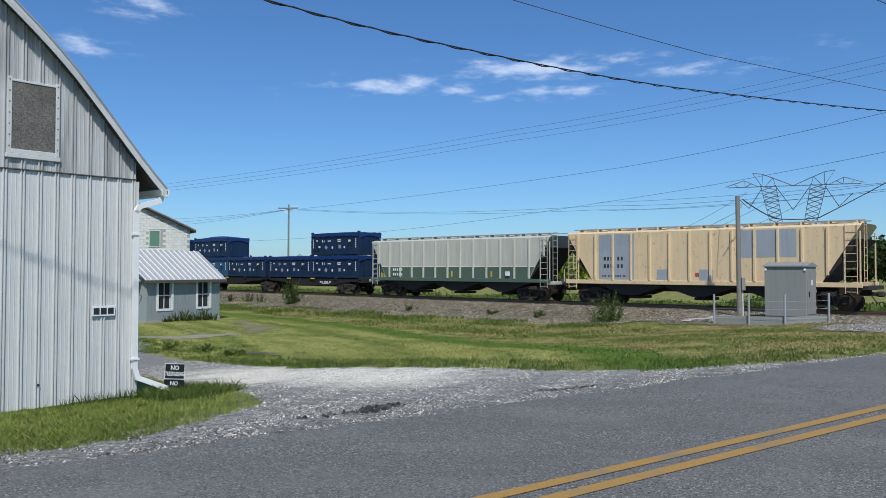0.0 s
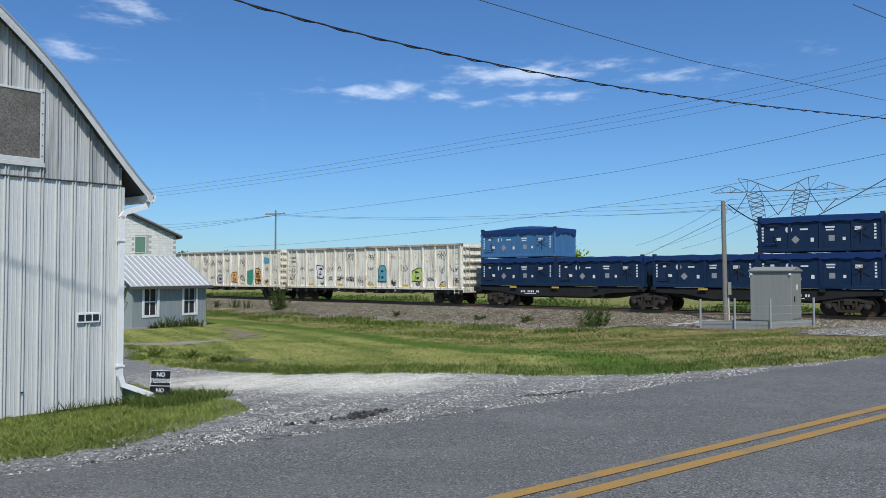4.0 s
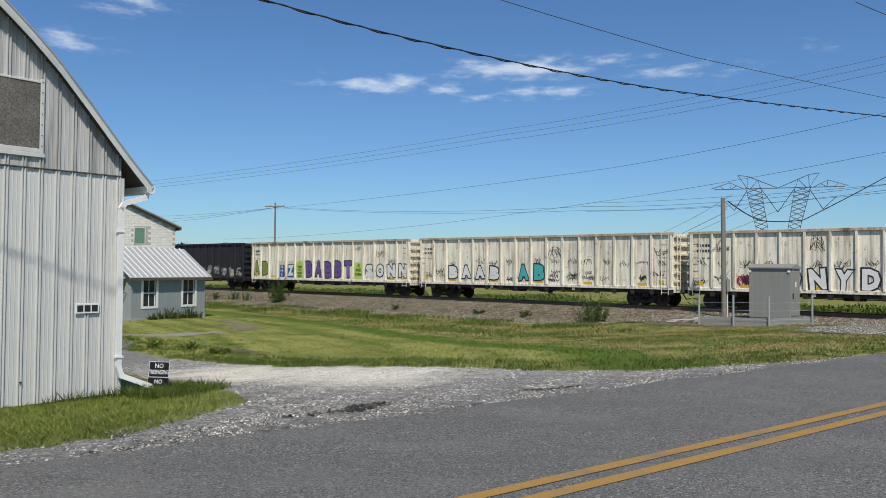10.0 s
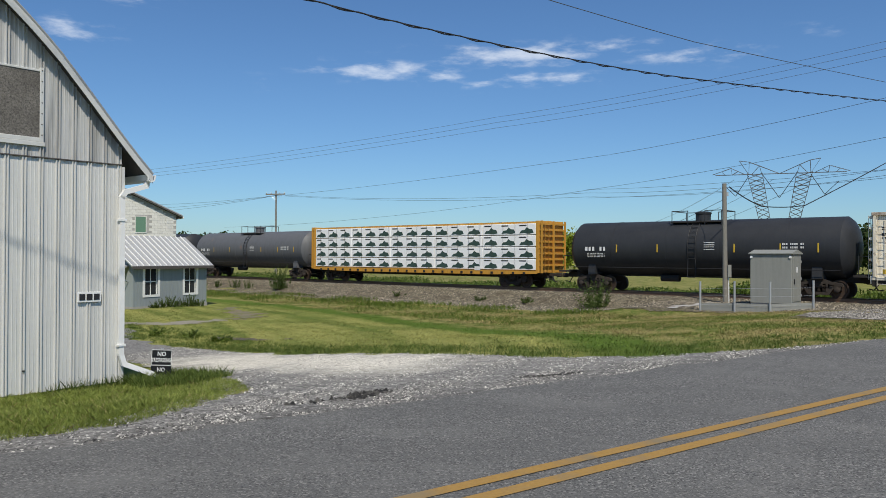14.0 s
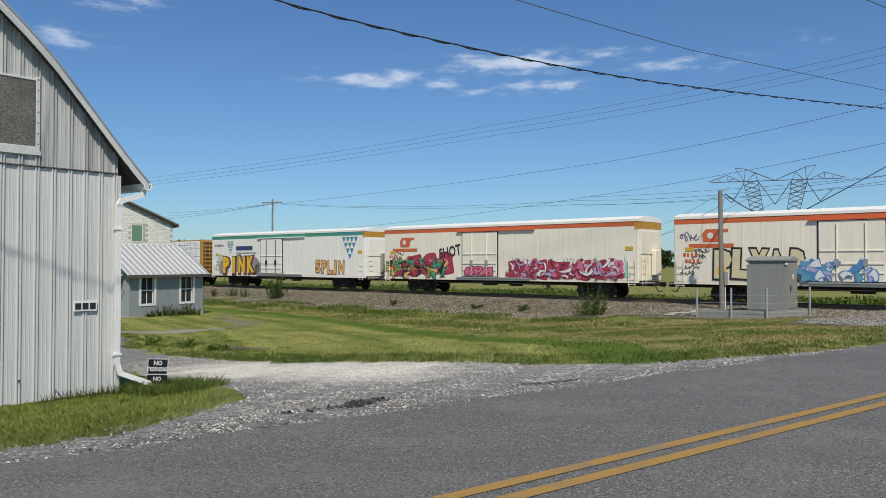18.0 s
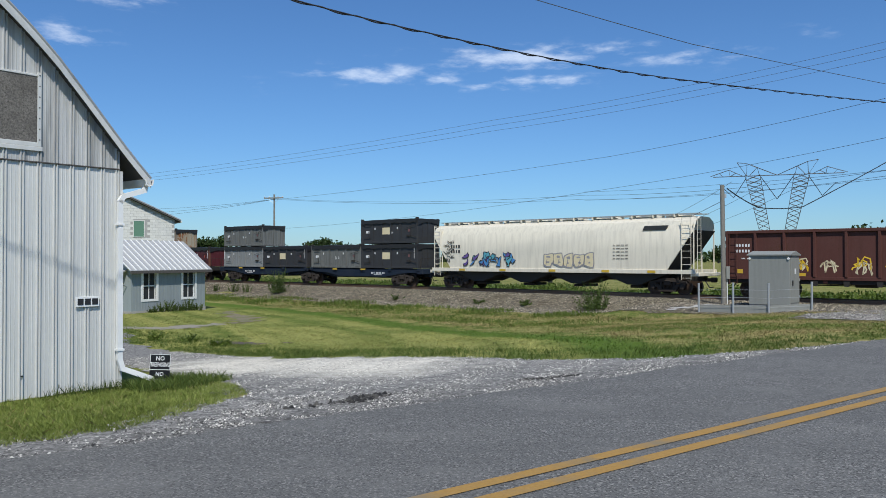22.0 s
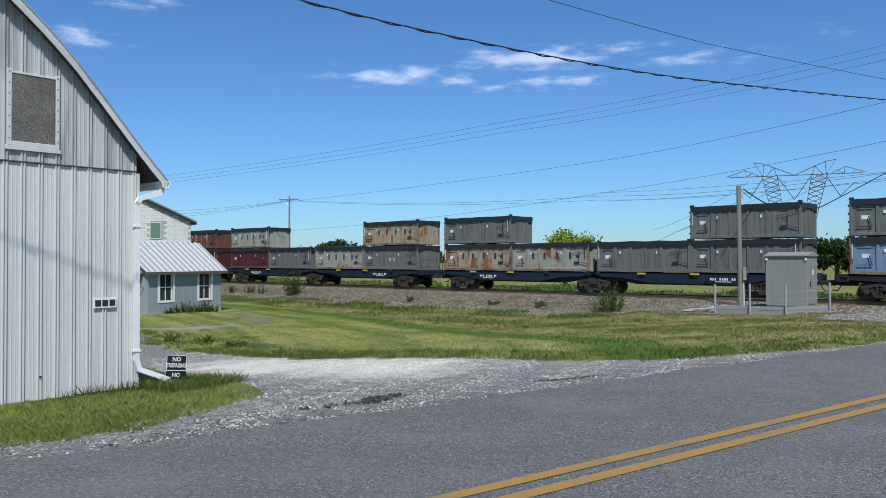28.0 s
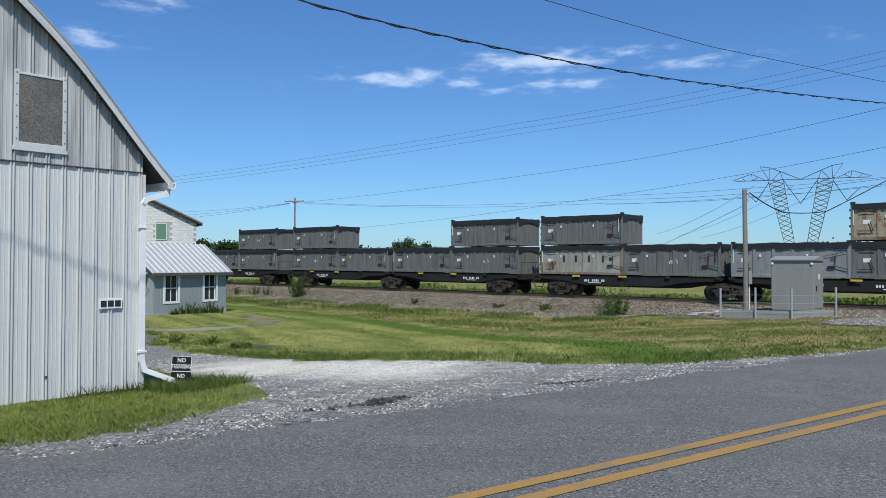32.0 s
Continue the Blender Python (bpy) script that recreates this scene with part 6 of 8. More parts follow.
def blob(w, h, seed, grow=0.0, hole=False):
    """A swollen letter-like shape with bulges."""
    rng = random.Random(seed)
    n = 22
    ph = [rng.uniform(0, 6.28) for _ in range(3)]
    pts = []
    for i in range(n):
        a = 2 * math.pi * i / n
        c, s = math.cos(a), math.sin(a)
        k = 1 + 0.10 * math.sin(2 * a + ph[0]) + 0.09 * math.sin(3 * a + ph[1]) + 0.06 * math.sin(5 * a + ph[2])
        ex = 0.55
        pts.append(((w / 2 * k + grow) * math.copysign(abs(c) ** ex, c), (h / 2 * k + grow) * math.copysign(abs(s) ** ex, s)))
    return pts


def piece(car, x, z, w, h, n, fill, y, line="black", seed=0, inner=None, halo=None):
    """A graffiti piece: n swollen letter shapes with outlines, and counters cut in them."""
    rng = random.Random(seed)
    out, ins, cnt, hal = Shape(), Shape(), Shape(), Shape()
    step = w / n
    for i in range(n):
        cx = x - w / 2 + step * (i + 0.5)
        dz = rng.uniform(-0.05, 0.05) * h
        sd = seed * 31 + i
        out.prism([(cx + a, z + dz + b) for a, b in blob(step * 0.98, h, sd, 0.035)], y - 0.004, y - 0.001)
        ins.prism([(cx + a, z + dz + b) for a, b in blob(step * 0.98, h, sd, -0.035)], y - 0.008, y - 0.005)
        for k in range(2):
            q = (cx + rng.uniform(-.12, .12) * step, z + dz + (0.22 if k else -0.2) * h)
            cnt.prism([(q[0] + a, q[1] + b) for a, b in blob(step * rng.uniform(0.16, 0.42), h * rng.uniform(0.1, 0.24), sd + 9 + k)], y - 0.011, y - 0.009)
        if rng.random() < 0.8:
            a0 = cx + rng.uniform(-.4, .1) * step
            cnt.prism([(a0, z - h * .45), (a0 + 0.05, z - h * .45), (a0 + 0.16 * step + 0.05, z + h * .1), (a0 + 0.16 * step, z + h * .1)], y - 0.011, y - 0.009)
        if halo:
            hal.prism([(cx + a, z + dz + b) for a, b in blob(step * 1.2, h * 1.1, sd + 5, 0.1)], y - 0.0008, y - 0.0002)
    if halo:
        put("graffiti_halo", hal, SPRAY[halo], car)
    put("graffiti_outline", out, SPRAY[line], car)
    put("graffiti", ins, SPRAY[fill], car)
    tagged(put("graffiti_inlay", cnt, SPRAY[inner or line], car), kind="stuff")


def letters(car, xs, z, text, h, w, fill, line, y, bold=0.095, edge=0.085, seed=0):
    """Fat sprayed letters, one at each of the places xs, each with its outline and a lean of its own."""
    rng = random.Random(seed)
    for ch, x in zip(text, xs):
        tilt, dz = rng.uniform(-5, 5), rng.uniform(-.05, .05) * h
        if ch == " ":
            continue
        for nm, grow, col, dy in (("graffiti_outline", edge, line, 0.002), ("graffiti", 0.0, fill, 0.006)):
            key = ("letter", ch, h, w, bold + grow)
            if key not in CACHE:
                me = lettering(ch, h, bold + grow)
                qx, qz = [v.co.x for v in me.vertices], [v.co.z for v in me.vertices]
                wide = w * (0.42 if ch == "I" else 1.0) + 2 * grow
                me.transform(Matrix.Diagonal((wide / (max(qx) - min(qx)), 1, (h + 2 * grow) / (max(qz) - min(qz)), 1)))
                CACHE[key] = me
            put(nm, CACHE[key], SPRAY[col], car, (x, y - dy, z + dz, 0, tilt, 0))


def scribble(car, x, z, w, h, col, y, seed, r=0.022):
    """A quick tag: one looping line of paint."""
    rng = random.Random(seed)
    sh = Shape()
    n = max(18, int(w * 30))
    k1, k2, k3 = rng.uniform(1.5, 3.5), rng.uniform(2.5, 5.5), rng.uniform(5, 8)
    p1, p2, p3 = (rng.uniform(0, 6.28) for _ in range(3))
    pts = []
    for i in range(n + 1):
        t = i / n
        px = -w / 2 + w * t + 0.22 * h * math.sin(6.28 * k2 * t + p1) + 0.10 * h * math.sin(6.28 * k3 * t + p3)
        pz = h / 2 * (0.65 * math.sin(6.28 * k2 * t * 1.15 + p2) + 0.35 * math.sin(6.28 * k1 * t + p3) + 0.18 * math.sin(6.28 * k3 * t))
        pts.append((x + min(max(px, -w * 0.56), w * 0.56), z + pz))
    vs = []
    for i, (a, b) in enumerate(pts):
        (c, d), (e, g) = pts[max(i - 1, 0)], pts[min(i + 1, n)]
        q, v = e - c, g - d
        m = math.hypot(q, v) + 1e-6
        nx, nz = -v / m * r, q / m * r
        vs += [(a - nx, y - 0.003, b - nz), (a + nx, y - 0.003, b + nz)]
    sh.add(vs, [(2 * i, 2 * i + 2, 2 * i + 3, 2 * i + 1) for i in range(n)])
    put("tag", sh.mesh("tag", fix=False), SPRAY[col], car)


def wild(car, x, z, w, h, cols, y, seed, line="black", fine=1.0):
    """A wild graffiti piece: interlocking curved strokes and arrows in several colours, each with its dark edge."""
    rng = random.Random(seed)
    edge, fills = Shape(), {c: Shape() for c in cols}
    for i in range(int(w * 7 * fine)):
        cx, cz = x - w / 2 + w * rng.random(), z + h * rng.uniform(-.32, .32)
        a, ln, th = rng.uniform(0, 6.28), h * rng.uniform(.35, .8), h * rng.uniform(.08, .17) / fine ** 0.7
        bend = rng.uniform(-1.2, 1.2)
        lf, rt = [], []
        for k in range(6):
            q = k / 5
            aa = a + bend * (q - .5)
            px, pz = cx + ln * (q - .5) * math.cos(aa), cz + ln * (q - .5) * math.sin(aa)
            pz = min(max(pz, z - h / 2), z + h / 2)
            t = th * (1.1 - 0.8 * q)
            lf.append((px - t * math.sin(aa), pz + t * math.cos(aa)))
            rt.append((px + t * math.sin(aa), pz - t * math.cos(aa)))
        ring = lf + rt[::-1]
        mx, mz = sum(p[0] for p in ring) / 12, sum(p[1] for p in ring) / 12
        dep = y - 0.004 - 0.0003 * i
        rim = 0.05 / fine
        big = [(p + rim * (1 if p > mx else -1), q + rim * (1 if q > mz else -1)) for p, q in ring]
        n = len(ring)
        edge.add([(p, dep, q) for p, q in big], [tuple(range(n))])
        fills[cols[i % len(cols)]].add([(p, dep - 0.0002, q) for p, q in ring], [tuple(range(n))])
    tagged(put("graffiti_outline", edge.mesh("graffiti_outline", fix=False), SPRAY[line], car), kind="stuff")
    for c, sh in fills.items():
        tagged(put("graffiti", sh.mesh("graffiti", fix=False), SPRAY[c], car), kind="stuff")


# paints of the cars
P_WHITE = paint("gondola_white", (0.86, 0.81, 0.68), 0.36, 0.9, 0.6, rustrgb=(0.30, 0.20, 0.12), dirtrgb=(0.33, 0.26, 0.17), speck=0.75)
P_CHORD = paint("worn_top_chord", (0.50, 0.44, 0.36), 0.62, 0.8, 0.7, rustrgb=(0.17, 0.10, 0.065), dirtrgb=(0.20, 0.14, 0.10))
P_BLACK = paint("gondola_black", (0.018, 0.019, 0.024), 0.12, 0.35, 0.55, dirtrgb=(0.075, 0.07, 0.068))
P_BROWN = paint("gondola_brown_black", (0.028, 0.021, 0.019), 0.3, 0.5, 0.6, dirtrgb=(0.09, 0.07, 0.055))
P_RUST = paint("rusty_oxide_red", (0.095, 0.034, 0.026), 0.6, 0.6, 0.75, rustrgb=(0.085, 0.035, 0.02), dirtrgb=(0.075, 0.03, 0.02), speck=0.5)
P_TAN = paint("faded_tan", (0.72, 0.55, 0.33), 0.14, 0.2, 0.55, rustrgb=(0.36, 0.22, 0.11), speck=0.5)
P_PATCH = paint("grey_repaint", (0.33, 0.36, 0.39), 0.05, 0.2, 0.5)
P_HOPGREY = paint("hopper_pale_grey", (0.52, 0.515, 0.44), 0.05, 0.35, 0.5)
P_HOPGREEN = paint("hopper_dark_green", (0.085, 0.13, 0.095), 0.05, 0.3, 0.5)
P_CREAM = paint("hopper_cream", (0.76, 0.705, 0.575), 0.06, 0.4, 0.45, dirtrgb=(0.42, 0.38, 0.31))
P_TANK = paint("tank_black", (0.026, 0.028, 0.032), 0.0, 0.14, 0.5, dirtrgb=(0.06, 0.06, 0.058))
P_TANKG = paint("tank_faded_grey", (0.115, 0.12, 0.128), 0.26, 0.5, 0.5, rustrgb=(0.22, 0.14, 0.10))
P_REEF = paint("reefer_white", (0.88, 0.81, 0.67), 0.03, 0.28, 0.4, dirtrgb=(0.55, 0.50, 0.42))
P_LINE = paint("reefer_clean_white", (0.88, 0.855, 0.79), 0.0, 0.16, 0.4, dirtrgb=(0.60, 0.56, 0.48))
P_YELLOW = paint("centerbeam_yellow", (0.56, 0.28, 0.04), 0.22, 0.4, 0.5)
P_OLDYEL = paint("centerbeam_old_yellow", (0.50, 0.29, 0.09), 0.4, 0.6, 0.6)
P_NAVY = paint("container_navy", (0.005, 0.022, 0.062), 0.08, 0.45, 0.45, dirtrgb=(0.018, 0.035, 0.075))
P_FADED = paint("container_faded_blue", (0.020, 0.095, 0.19), 0.12, 0.5, 0.5)
P_SKY = paint("container_light_blue", (0.06, 0.17, 0.34), 0.08, 0.4, 0.5)
P_GREY = paint("container_grey", (0.160, 0.164, 0.152), 0.26, 0.75, 0.55, rustrgb=(0.10, 0.065, 0.045), dirtrgb=(0.060, 0.058, 0.052), speck=0.5)
P_DGREY = paint("container_dark_grey", (0.038, 0.039, 0.042), 0.2, 0.4, 0.5)
P_LGREY = paint("container_light_grey", (0.25, 0.26, 0.255), 0.15, 0.45, 0.55, speck=0.5)
P_PALE = paint("container_pale_rusty", (0.34, 0.345, 0.29), 0.58, 0.8, 0.6, rustrgb=(0.22, 0.085, 0.035), dirtrgb=(0.24, 0.20, 0.13), speck=0.5)
P_ORANGE = paint("container_rust_streaked", (0.34, 0.31, 0.23), 0.86, 0.9, 0.7, rustrgb=(0.22, 0.085, 0.03), dirtrgb=(0.27, 0.14, 0.06), speck=0.5)
P_MAROON = paint("container_maroon", (0.085, 0.016, 0.022), 0.22, 0.4, 0.5)
P_RBROWN = paint("container_rust_brown", (0.14, 0.055, 0.035), 0.6, 0.6, 0.7, speck=0.5)
P_EDGE = paint("container_rusty_edges", (0.24, 0.20, 0.155), 0.75, 0.8, 0.7, rustrgb=(0.13, 0.06, 0.032), dirtrgb=(0.12, 0.07, 0.04))
P_BLUE2 = paint("container_weathered_blue", (0.17, 0.26, 0.36), 0.42, 0.7, 0.6, speck=0.5)
P_SPINE_B = paint("flatcar_blue_black", (0.007, 0.016, 0.034), 0.12, 0.4, 0.6)
P_SPINE_K = paint("flatcar_black", (0.014, 0.0135, 0.013), 0.1, 0.3, 0.7)
M_SLAT = plain("bay_grime_and_gap_shade", (0.03, 0.028, 0.026), 0.8)


def gondola(s0, mat, tone, marks, seed, length=19.55, top=4.25, posts=17, side=1.12, group="gondola cars of the train"):
    """A high-sided gondola whose near left end is s0 metres along the train."""
    car = rolling("gondola_car", s0 + length / 2, tone, "gondola car", group)
    hl, y = length / 2, 1.40
    ribs = np.linspace(-hl + 0.12, hl - 0.12, posts)
    key = ("gon", length, top, posts, side)

    for a in (-1, 1):
        put("side_sheet", cached((*key, "b"), lambda: Shape().box(-hl, hl, -0.03, 0.03, side, top)), mat, car, (0, a * y, 0))
        put("end_sheet", cached((*key, "be"), lambda: Shape().box(-0.03, 0.03, -y + 0.03, y - 0.03, side, top)), mat, car, (a * (hl - 0.031), 0, 0))
    put("floor", cached((*key, "bf"), lambda: Shape().box(-hl + 0.065, hl - 0.065, -y + 0.031, y - 0.031, side, side + 0.06)), M_UNDER, car)
    pm = cached((*key, "p"), lambda: Shape().prism([(-0.075, 0), (-0.055, -0.115), (0.055, -0.115), (0.075, 0)], side + 0.05, top - 0.12, "z"))
    for x in ribs:
        put("side_post", pm, mat, car, (x, -y - 0.031, 0))
        put("side_post", pm, mat, car, (x, y + 0.031, 0, 0, 0, 180))
    for a in (-1, 1):
        put("top_chord", cached((*key, "t"), lambda: Shape().box(-hl - 0.02, hl + 0.02, -0.09, 0.075, top - 0.12, top + 0.04, 0.015)), P_CHORD if mat is P_WHITE else mat, car, (0, a * (y + 0.06), 0))
        put("side_sill", cached((*key, "s"), lambda: Shape().box(-hl, hl, -0.06, 0.06, side - 0.12, side + 0.05, 0.01)), mat, car, (0, a * (y + 0.05), 0))
        put("end_sill", cached((*key, "e"), lambda: Shape().box(-0.14, 0.14, -1.45, 1.45, side - 0.3, side + 0.08, 0.02)), mat, car, (a * (hl - 0.05), 0, 0))
        for z in np.linspace(side + 0.35, top - 0.2, 6):
            put("end_rib", cached((*key, "r"), lambda: Shape().prism([(0, -0.085), (0.13, -0.05), (0.13, 0.05), (0, 0.085)], -1.42, 1.42)), mat, car, (a * (hl + 0.001), 0, z, 0, 0, 0 if a > 0 else 180))
        ladder(car, a * (hl - 0.45), -y - 0.17, side - 0.4, top - 0.1, mat)
        ladder(car, a * (hl + 0.18), -y + 0.3, side - 0.1, top - 0.1, mat, 0.42, "y")
        truck(car, a * (hl - 1.9))
        coupler(car, a * (hl + 0.05), a)
        put("chute", cached("gon_lug", lambda: Shape().box(-0.1, 0.1, -0.05, 0.05, 0.85, 1.1)), mat, car, (a * 3.2, -y, 0))
    def tabs():
        sh = Shape().box(-hl + 0.2, hl - 0.2, -0.03, 0.03, side - 0.30, side - 0.121)
        for x in ribs:
            sh.prism([(x - 0.16, side - 0.125), (x + 0.16, side - 0.125), (x + 0.10, side - 0.42), (x - 0.10, side - 0.42)], -0.09, 0.02)
        return sh
    for a in (-1, 1):
        put("sill_bracket_rail", cached((*key, "tabs"), tabs), M_UNDER, car, (0, a * (y - 0.01), 0))
    put("center_sill", cached((*key, "c"), lambda: Shape().box(-hl, hl, -0.25, 0.25, 0.75, side, 0.02)), M_UNDER, car)
    put("brake_gear", cached((*key, "k"), lambda: Shape().rod((-2.0, -0.6, 0.85), (-1.0, -0.6, 0.85), 0.22, 10).box(0.2, 1.0, -0.8, -0.3, 0.65, 0.95, 0.03).rod((-4, -0.5, 0.72), (4.5, -0.5, 0.72), 0.03, 5)), M_UNDER, car)
    for x in ribs[1:-1:2]:
        put("crossbearer", cached((*key, "x"), lambda: Shape().prism([(-1.4, side), (-0.25, 0.8), (0.25, 0.8), (1.4, side)], -0.04, 0.04, "x")), M_UNDER, car, (x, 0, 0))
    f = -y - 0.032
    step = ribs[1] - ribs[0]
    panel = lambda i: (ribs[i] + ribs[i + 1]) / 2
    rng = random.Random(seed)
    light = "white" if mat in (P_BLACK, P_BROWN, P_RUST) else "black"
    lm = M_LETTER_W if light == "white" else M_LETTER_K
    mark(car, panel(0) + 0.1, top - 0.75, 0.8, 0.15, lm, f)
    mark(car, panel(0) + 0.1, top - 1.05, 0.8, 0.15, lm, f)
    mark(car, panel(0) + 0.25, top - 1.45, 0.5, 0.07, lm, f)
    mark(car, panel(0) - 0.1, side + 0.3, 0.32, 0.22, M_YSTRIPE, f, "reflector")
    mark(car, panel(posts - 2), side + 0.3, 0.32, 0.22, M_YSTRIPE, f, "reflector")
    for i in range(2, posts - 2, 3):
        mark(car, panel(i), side + 0.16, 0.6, 0.16, M_YSTRIPE, f, "reflector")
    for k in range(marks.get("tags", 14)):
        i = rng.randrange(0, posts - 1)
        scribble(car, panel(i) + rng.uniform(-.25, .25), side + rng.uniform(0.25, 0.85), rng.uniform(0.35, step * 0.6), rng.uniform(0.2, 0.5), light, f, seed * 100 + k, rng.choice((0.014, 0.02, 0.026)))
    if mat is P_WHITE:
        for i in range(posts - 1):
            if rng.random() < marks.get("mid", 0.45):
                scribble(car, panel(i) + rng.uniform(-.1, .1), side + rng.uniform(1.3, 1.5), rng.uniform(0.4, 0.75), rng.uniform(0.35, 0.6), "black", f, seed * 300 + i, 0.014)
            if rng.random() < 0.22:
                scribble(car, panel(i), side + rng.uniform(2.0, 2.5), rng.uniform(0.5, 0.9), rng.uniform(0.4, 0.9), "black", f, seed * 500 + i, 0.018)
    for k, (i, col) in enumerate(marks.get("scrawls", ())):
        scribble(car, panel(i) + rng.uniform(-.1, .1), side + rng.uniform(0.45, 0.8), 0.75, rng.uniform(0.5, 0.8), col, f, seed * 40 + k, 0.035)
    for i, z, w, h, n, fill, line in marks.get("pieces", ()):
        w, h = (step - 0.2 if w >= 0.9 else w, h * 1.12) if n == 1 else (w, h)
        piece(car, panel(i), side + z, w, h, n, fill, f - 0.012, line, seed * 7 + i)
    for k in range(marks.get("scrapes", 0)):
        scribble(car, ribs[0] + rng.uniform(0.3, length - 0.6), side + rng.uniform(1.4, 2.6), 0.05, rng.uniform(0.15, 0.7), "white", f, seed * 900 + k, 0.008)
    for i, z, text, h, fill, line in marks.get("letters", ()):
        letters(car, [panel(i + k) for k in range(len(text))], side + z, text, h, step * 0.66, fill, line, f - 0.012, seed=seed + i)
    for i, z, w, h, fill in marks.get("panels", ()):
        mark(car, panel(i), side + z, w, h, SPRAY[fill], f - 0.003, "painted_panel")
    for i, z, text, h, w, col, bk in marks.get("words", ()):
        words(car, panel(i), side + z, text, h, w, SPRAY[col], f - 0.03, bk, bold=0.008)
    return car


GW = "white high-sided gondola car, rust-streaked and covered in graffiti"
GB = "black high-sided gondola car with graffiti along its sill"
gondola(311.8, P_WHITE, GW, {"tags": 26, "pieces": [(3, 1.2, 1.1, 0.9, 1, "white", "black"), (9, 1.0, 1.0, 1.0, 1, "sky", "black"), (12, 0.9, 1.1, 0.9, 1, "lime", "black")]}, 1)
gondola(291.2, P_WHITE, GW, {"tags": 30, "mid": 0.6, "letters": [(0, 0.6, "UAV", 0.8, "lilac", "purple"), (8, 0.55, "C", 0.7, "lilac", "black")],
                             "pieces": [(10, 0.7, 1.0, 0.9, 1, "orange", "black"), (12, 0.75, 1.0, 1.1, 1, "green", "green"), (13, 0.75, 1.1, 1.15, 1, "orange", "black"), (14, 2.25, 0.8, 0.45, 1, "sky", "sky")],
                             "words": [(13, 0.8, "US\nAND\nTHEM", 0.26, 0.8, "black", None)]}, 2)
gondola(271.5, P_BROWN, "dark brown gondola car with pale chalky graffiti", {"tags": 44, "scrapes": 20, "letters": [(9, 1.15, "PK", 1.6, "grey", "white")],
                             "words": [(2, 1.15, "LEWX", 0.2, 0.7, "white", None), (4, 1.0, "BETO", 0.22, 0.8, "white", None), (5, 1.0, "BETO", 0.22, 0.8, "white", None)]}, 3)
gondola(251.0, P_WHITE, GW, {"tags": 16, "mid": 0.2, "letters": [(2, 0.65, "RUY", 1.1, "maroon", "white"), (6, 0.65, "BCBBT", 1.15, "sky", "black"), (12, 0.65, "AB", 1.1, "white", "black")],
                             "pieces": [(5, 0.5, 0.8, 0.9, 1, "lime", "lime"), (11, 0.65, 1.1, 1.15, 1, "lime", "black")],
                             "panels": [(3, 0.5, 0.5, 0.9, "pink"), (4, 0.5, 0.6, 0.9, "mint")],
                             "words": [(11, 0.7, "US\nAND\nTHEM", 0.26, 0.75, "black", None)]}, 4)
gondola(230.3, P_BLACK, GB, {"tags": 60, "scrapes": 14, "pieces": [(8, 0.6, 1.1, 0.5, 1, "grey", "white"), (4, 0.4, 1.1, 0.45, 1, "black", "cream"), (6, 0.5, 1.0, 0.5, 1, "lime", "lime")]}, 5)
gondola(209.4, P_WHITE, GW, {"tags": 16, "mid": 0.9, "scrawls": ((2, "red"), (2, "maroon")), "letters": [(3, 0.55, "CONYDRAYSCYG", 1.05, "white", "black")],
                             "words": [(1, 2.2, "LEWX", 0.2, 0.7, "black", None)]}, 6)
gondola(188.9, P_WHITE, GW, {"tags": 32, "mid": 0.55, "letters": [(2, 0.7, "BAAB", 0.85, "white", "black"), (7, 0.7, "AB", 1.0, "teal", "black")]}, 7)
gondola(168.3, P_WHITE, GW, {"tags": 14, "mid": 0.3, "letters": [(0, 0.8, "AB", 1.15, "olive", "black"), (4, 0.65, "Z", 0.9, "white", "navy"), (6, 0.75, "BABBT", 1.3, "purple", "black"), (12, 0.7, "SONN", 0.95, "white", "black")],
                             "pieces": [(5, 0.75, 1.1, 1.3, 1, "lime", "lime"), (11, 0.75, 1.1, 1.4, 1, "lime", "lime")],
                             "panels": [(3, 0.65, 0.7, 1.05, "navy"), (3, 1.35, 0.85, 0.3, "cream"), (4, 0.65, 0.9, 1.1, "navy"), (4, 1.38, 0.9, 0.3, "cream")],
                             "words": [(11, 0.8, "US\nAND\nTHEM", 0.26, 0.75, "black", None), (5, 0.75, "I\nWISH\nYOU\nWERE\nHERE", 0.19, 0.6, "black", None), (3, 0.65, "N\nH\nS", 0.25, 0.3, "white", None)]}, 8)
gondola(147.5, P_BLACK, GB, {"tags": 44, "scrapes": 8, "pieces": [(4, 0.6, 0.9, 0.9, 1, "white", "purple"), (5, 0.6, 0.8, 0.85, 1, "orange", "cream"), (6, 0.6, 0.8, 0.85, 1, "cream", "mint"), (7, 0.6, 0.9, 0.9, 1, "lilac", "white"), (8, 0.6, 0.6, 0.9, 1, "green", "mint"), (9, 0.6, 0.9, 0.9, 1, "green", "mint")],
                             "scrawls": tuple((k, "grey") for k in (10, 10, 11, 11, 12, 12, 13, 14))}, 9)
gondola(126.7, P_WHITE, GW, {"tags": 18, "mid": 0.15, "letters": [(2, 0.55, "SDXCCS", 0.75, "white", "black")], "pieces": [(9, 0.4, 0.8, 0.4, 1, "cream", "black")]}, 10)
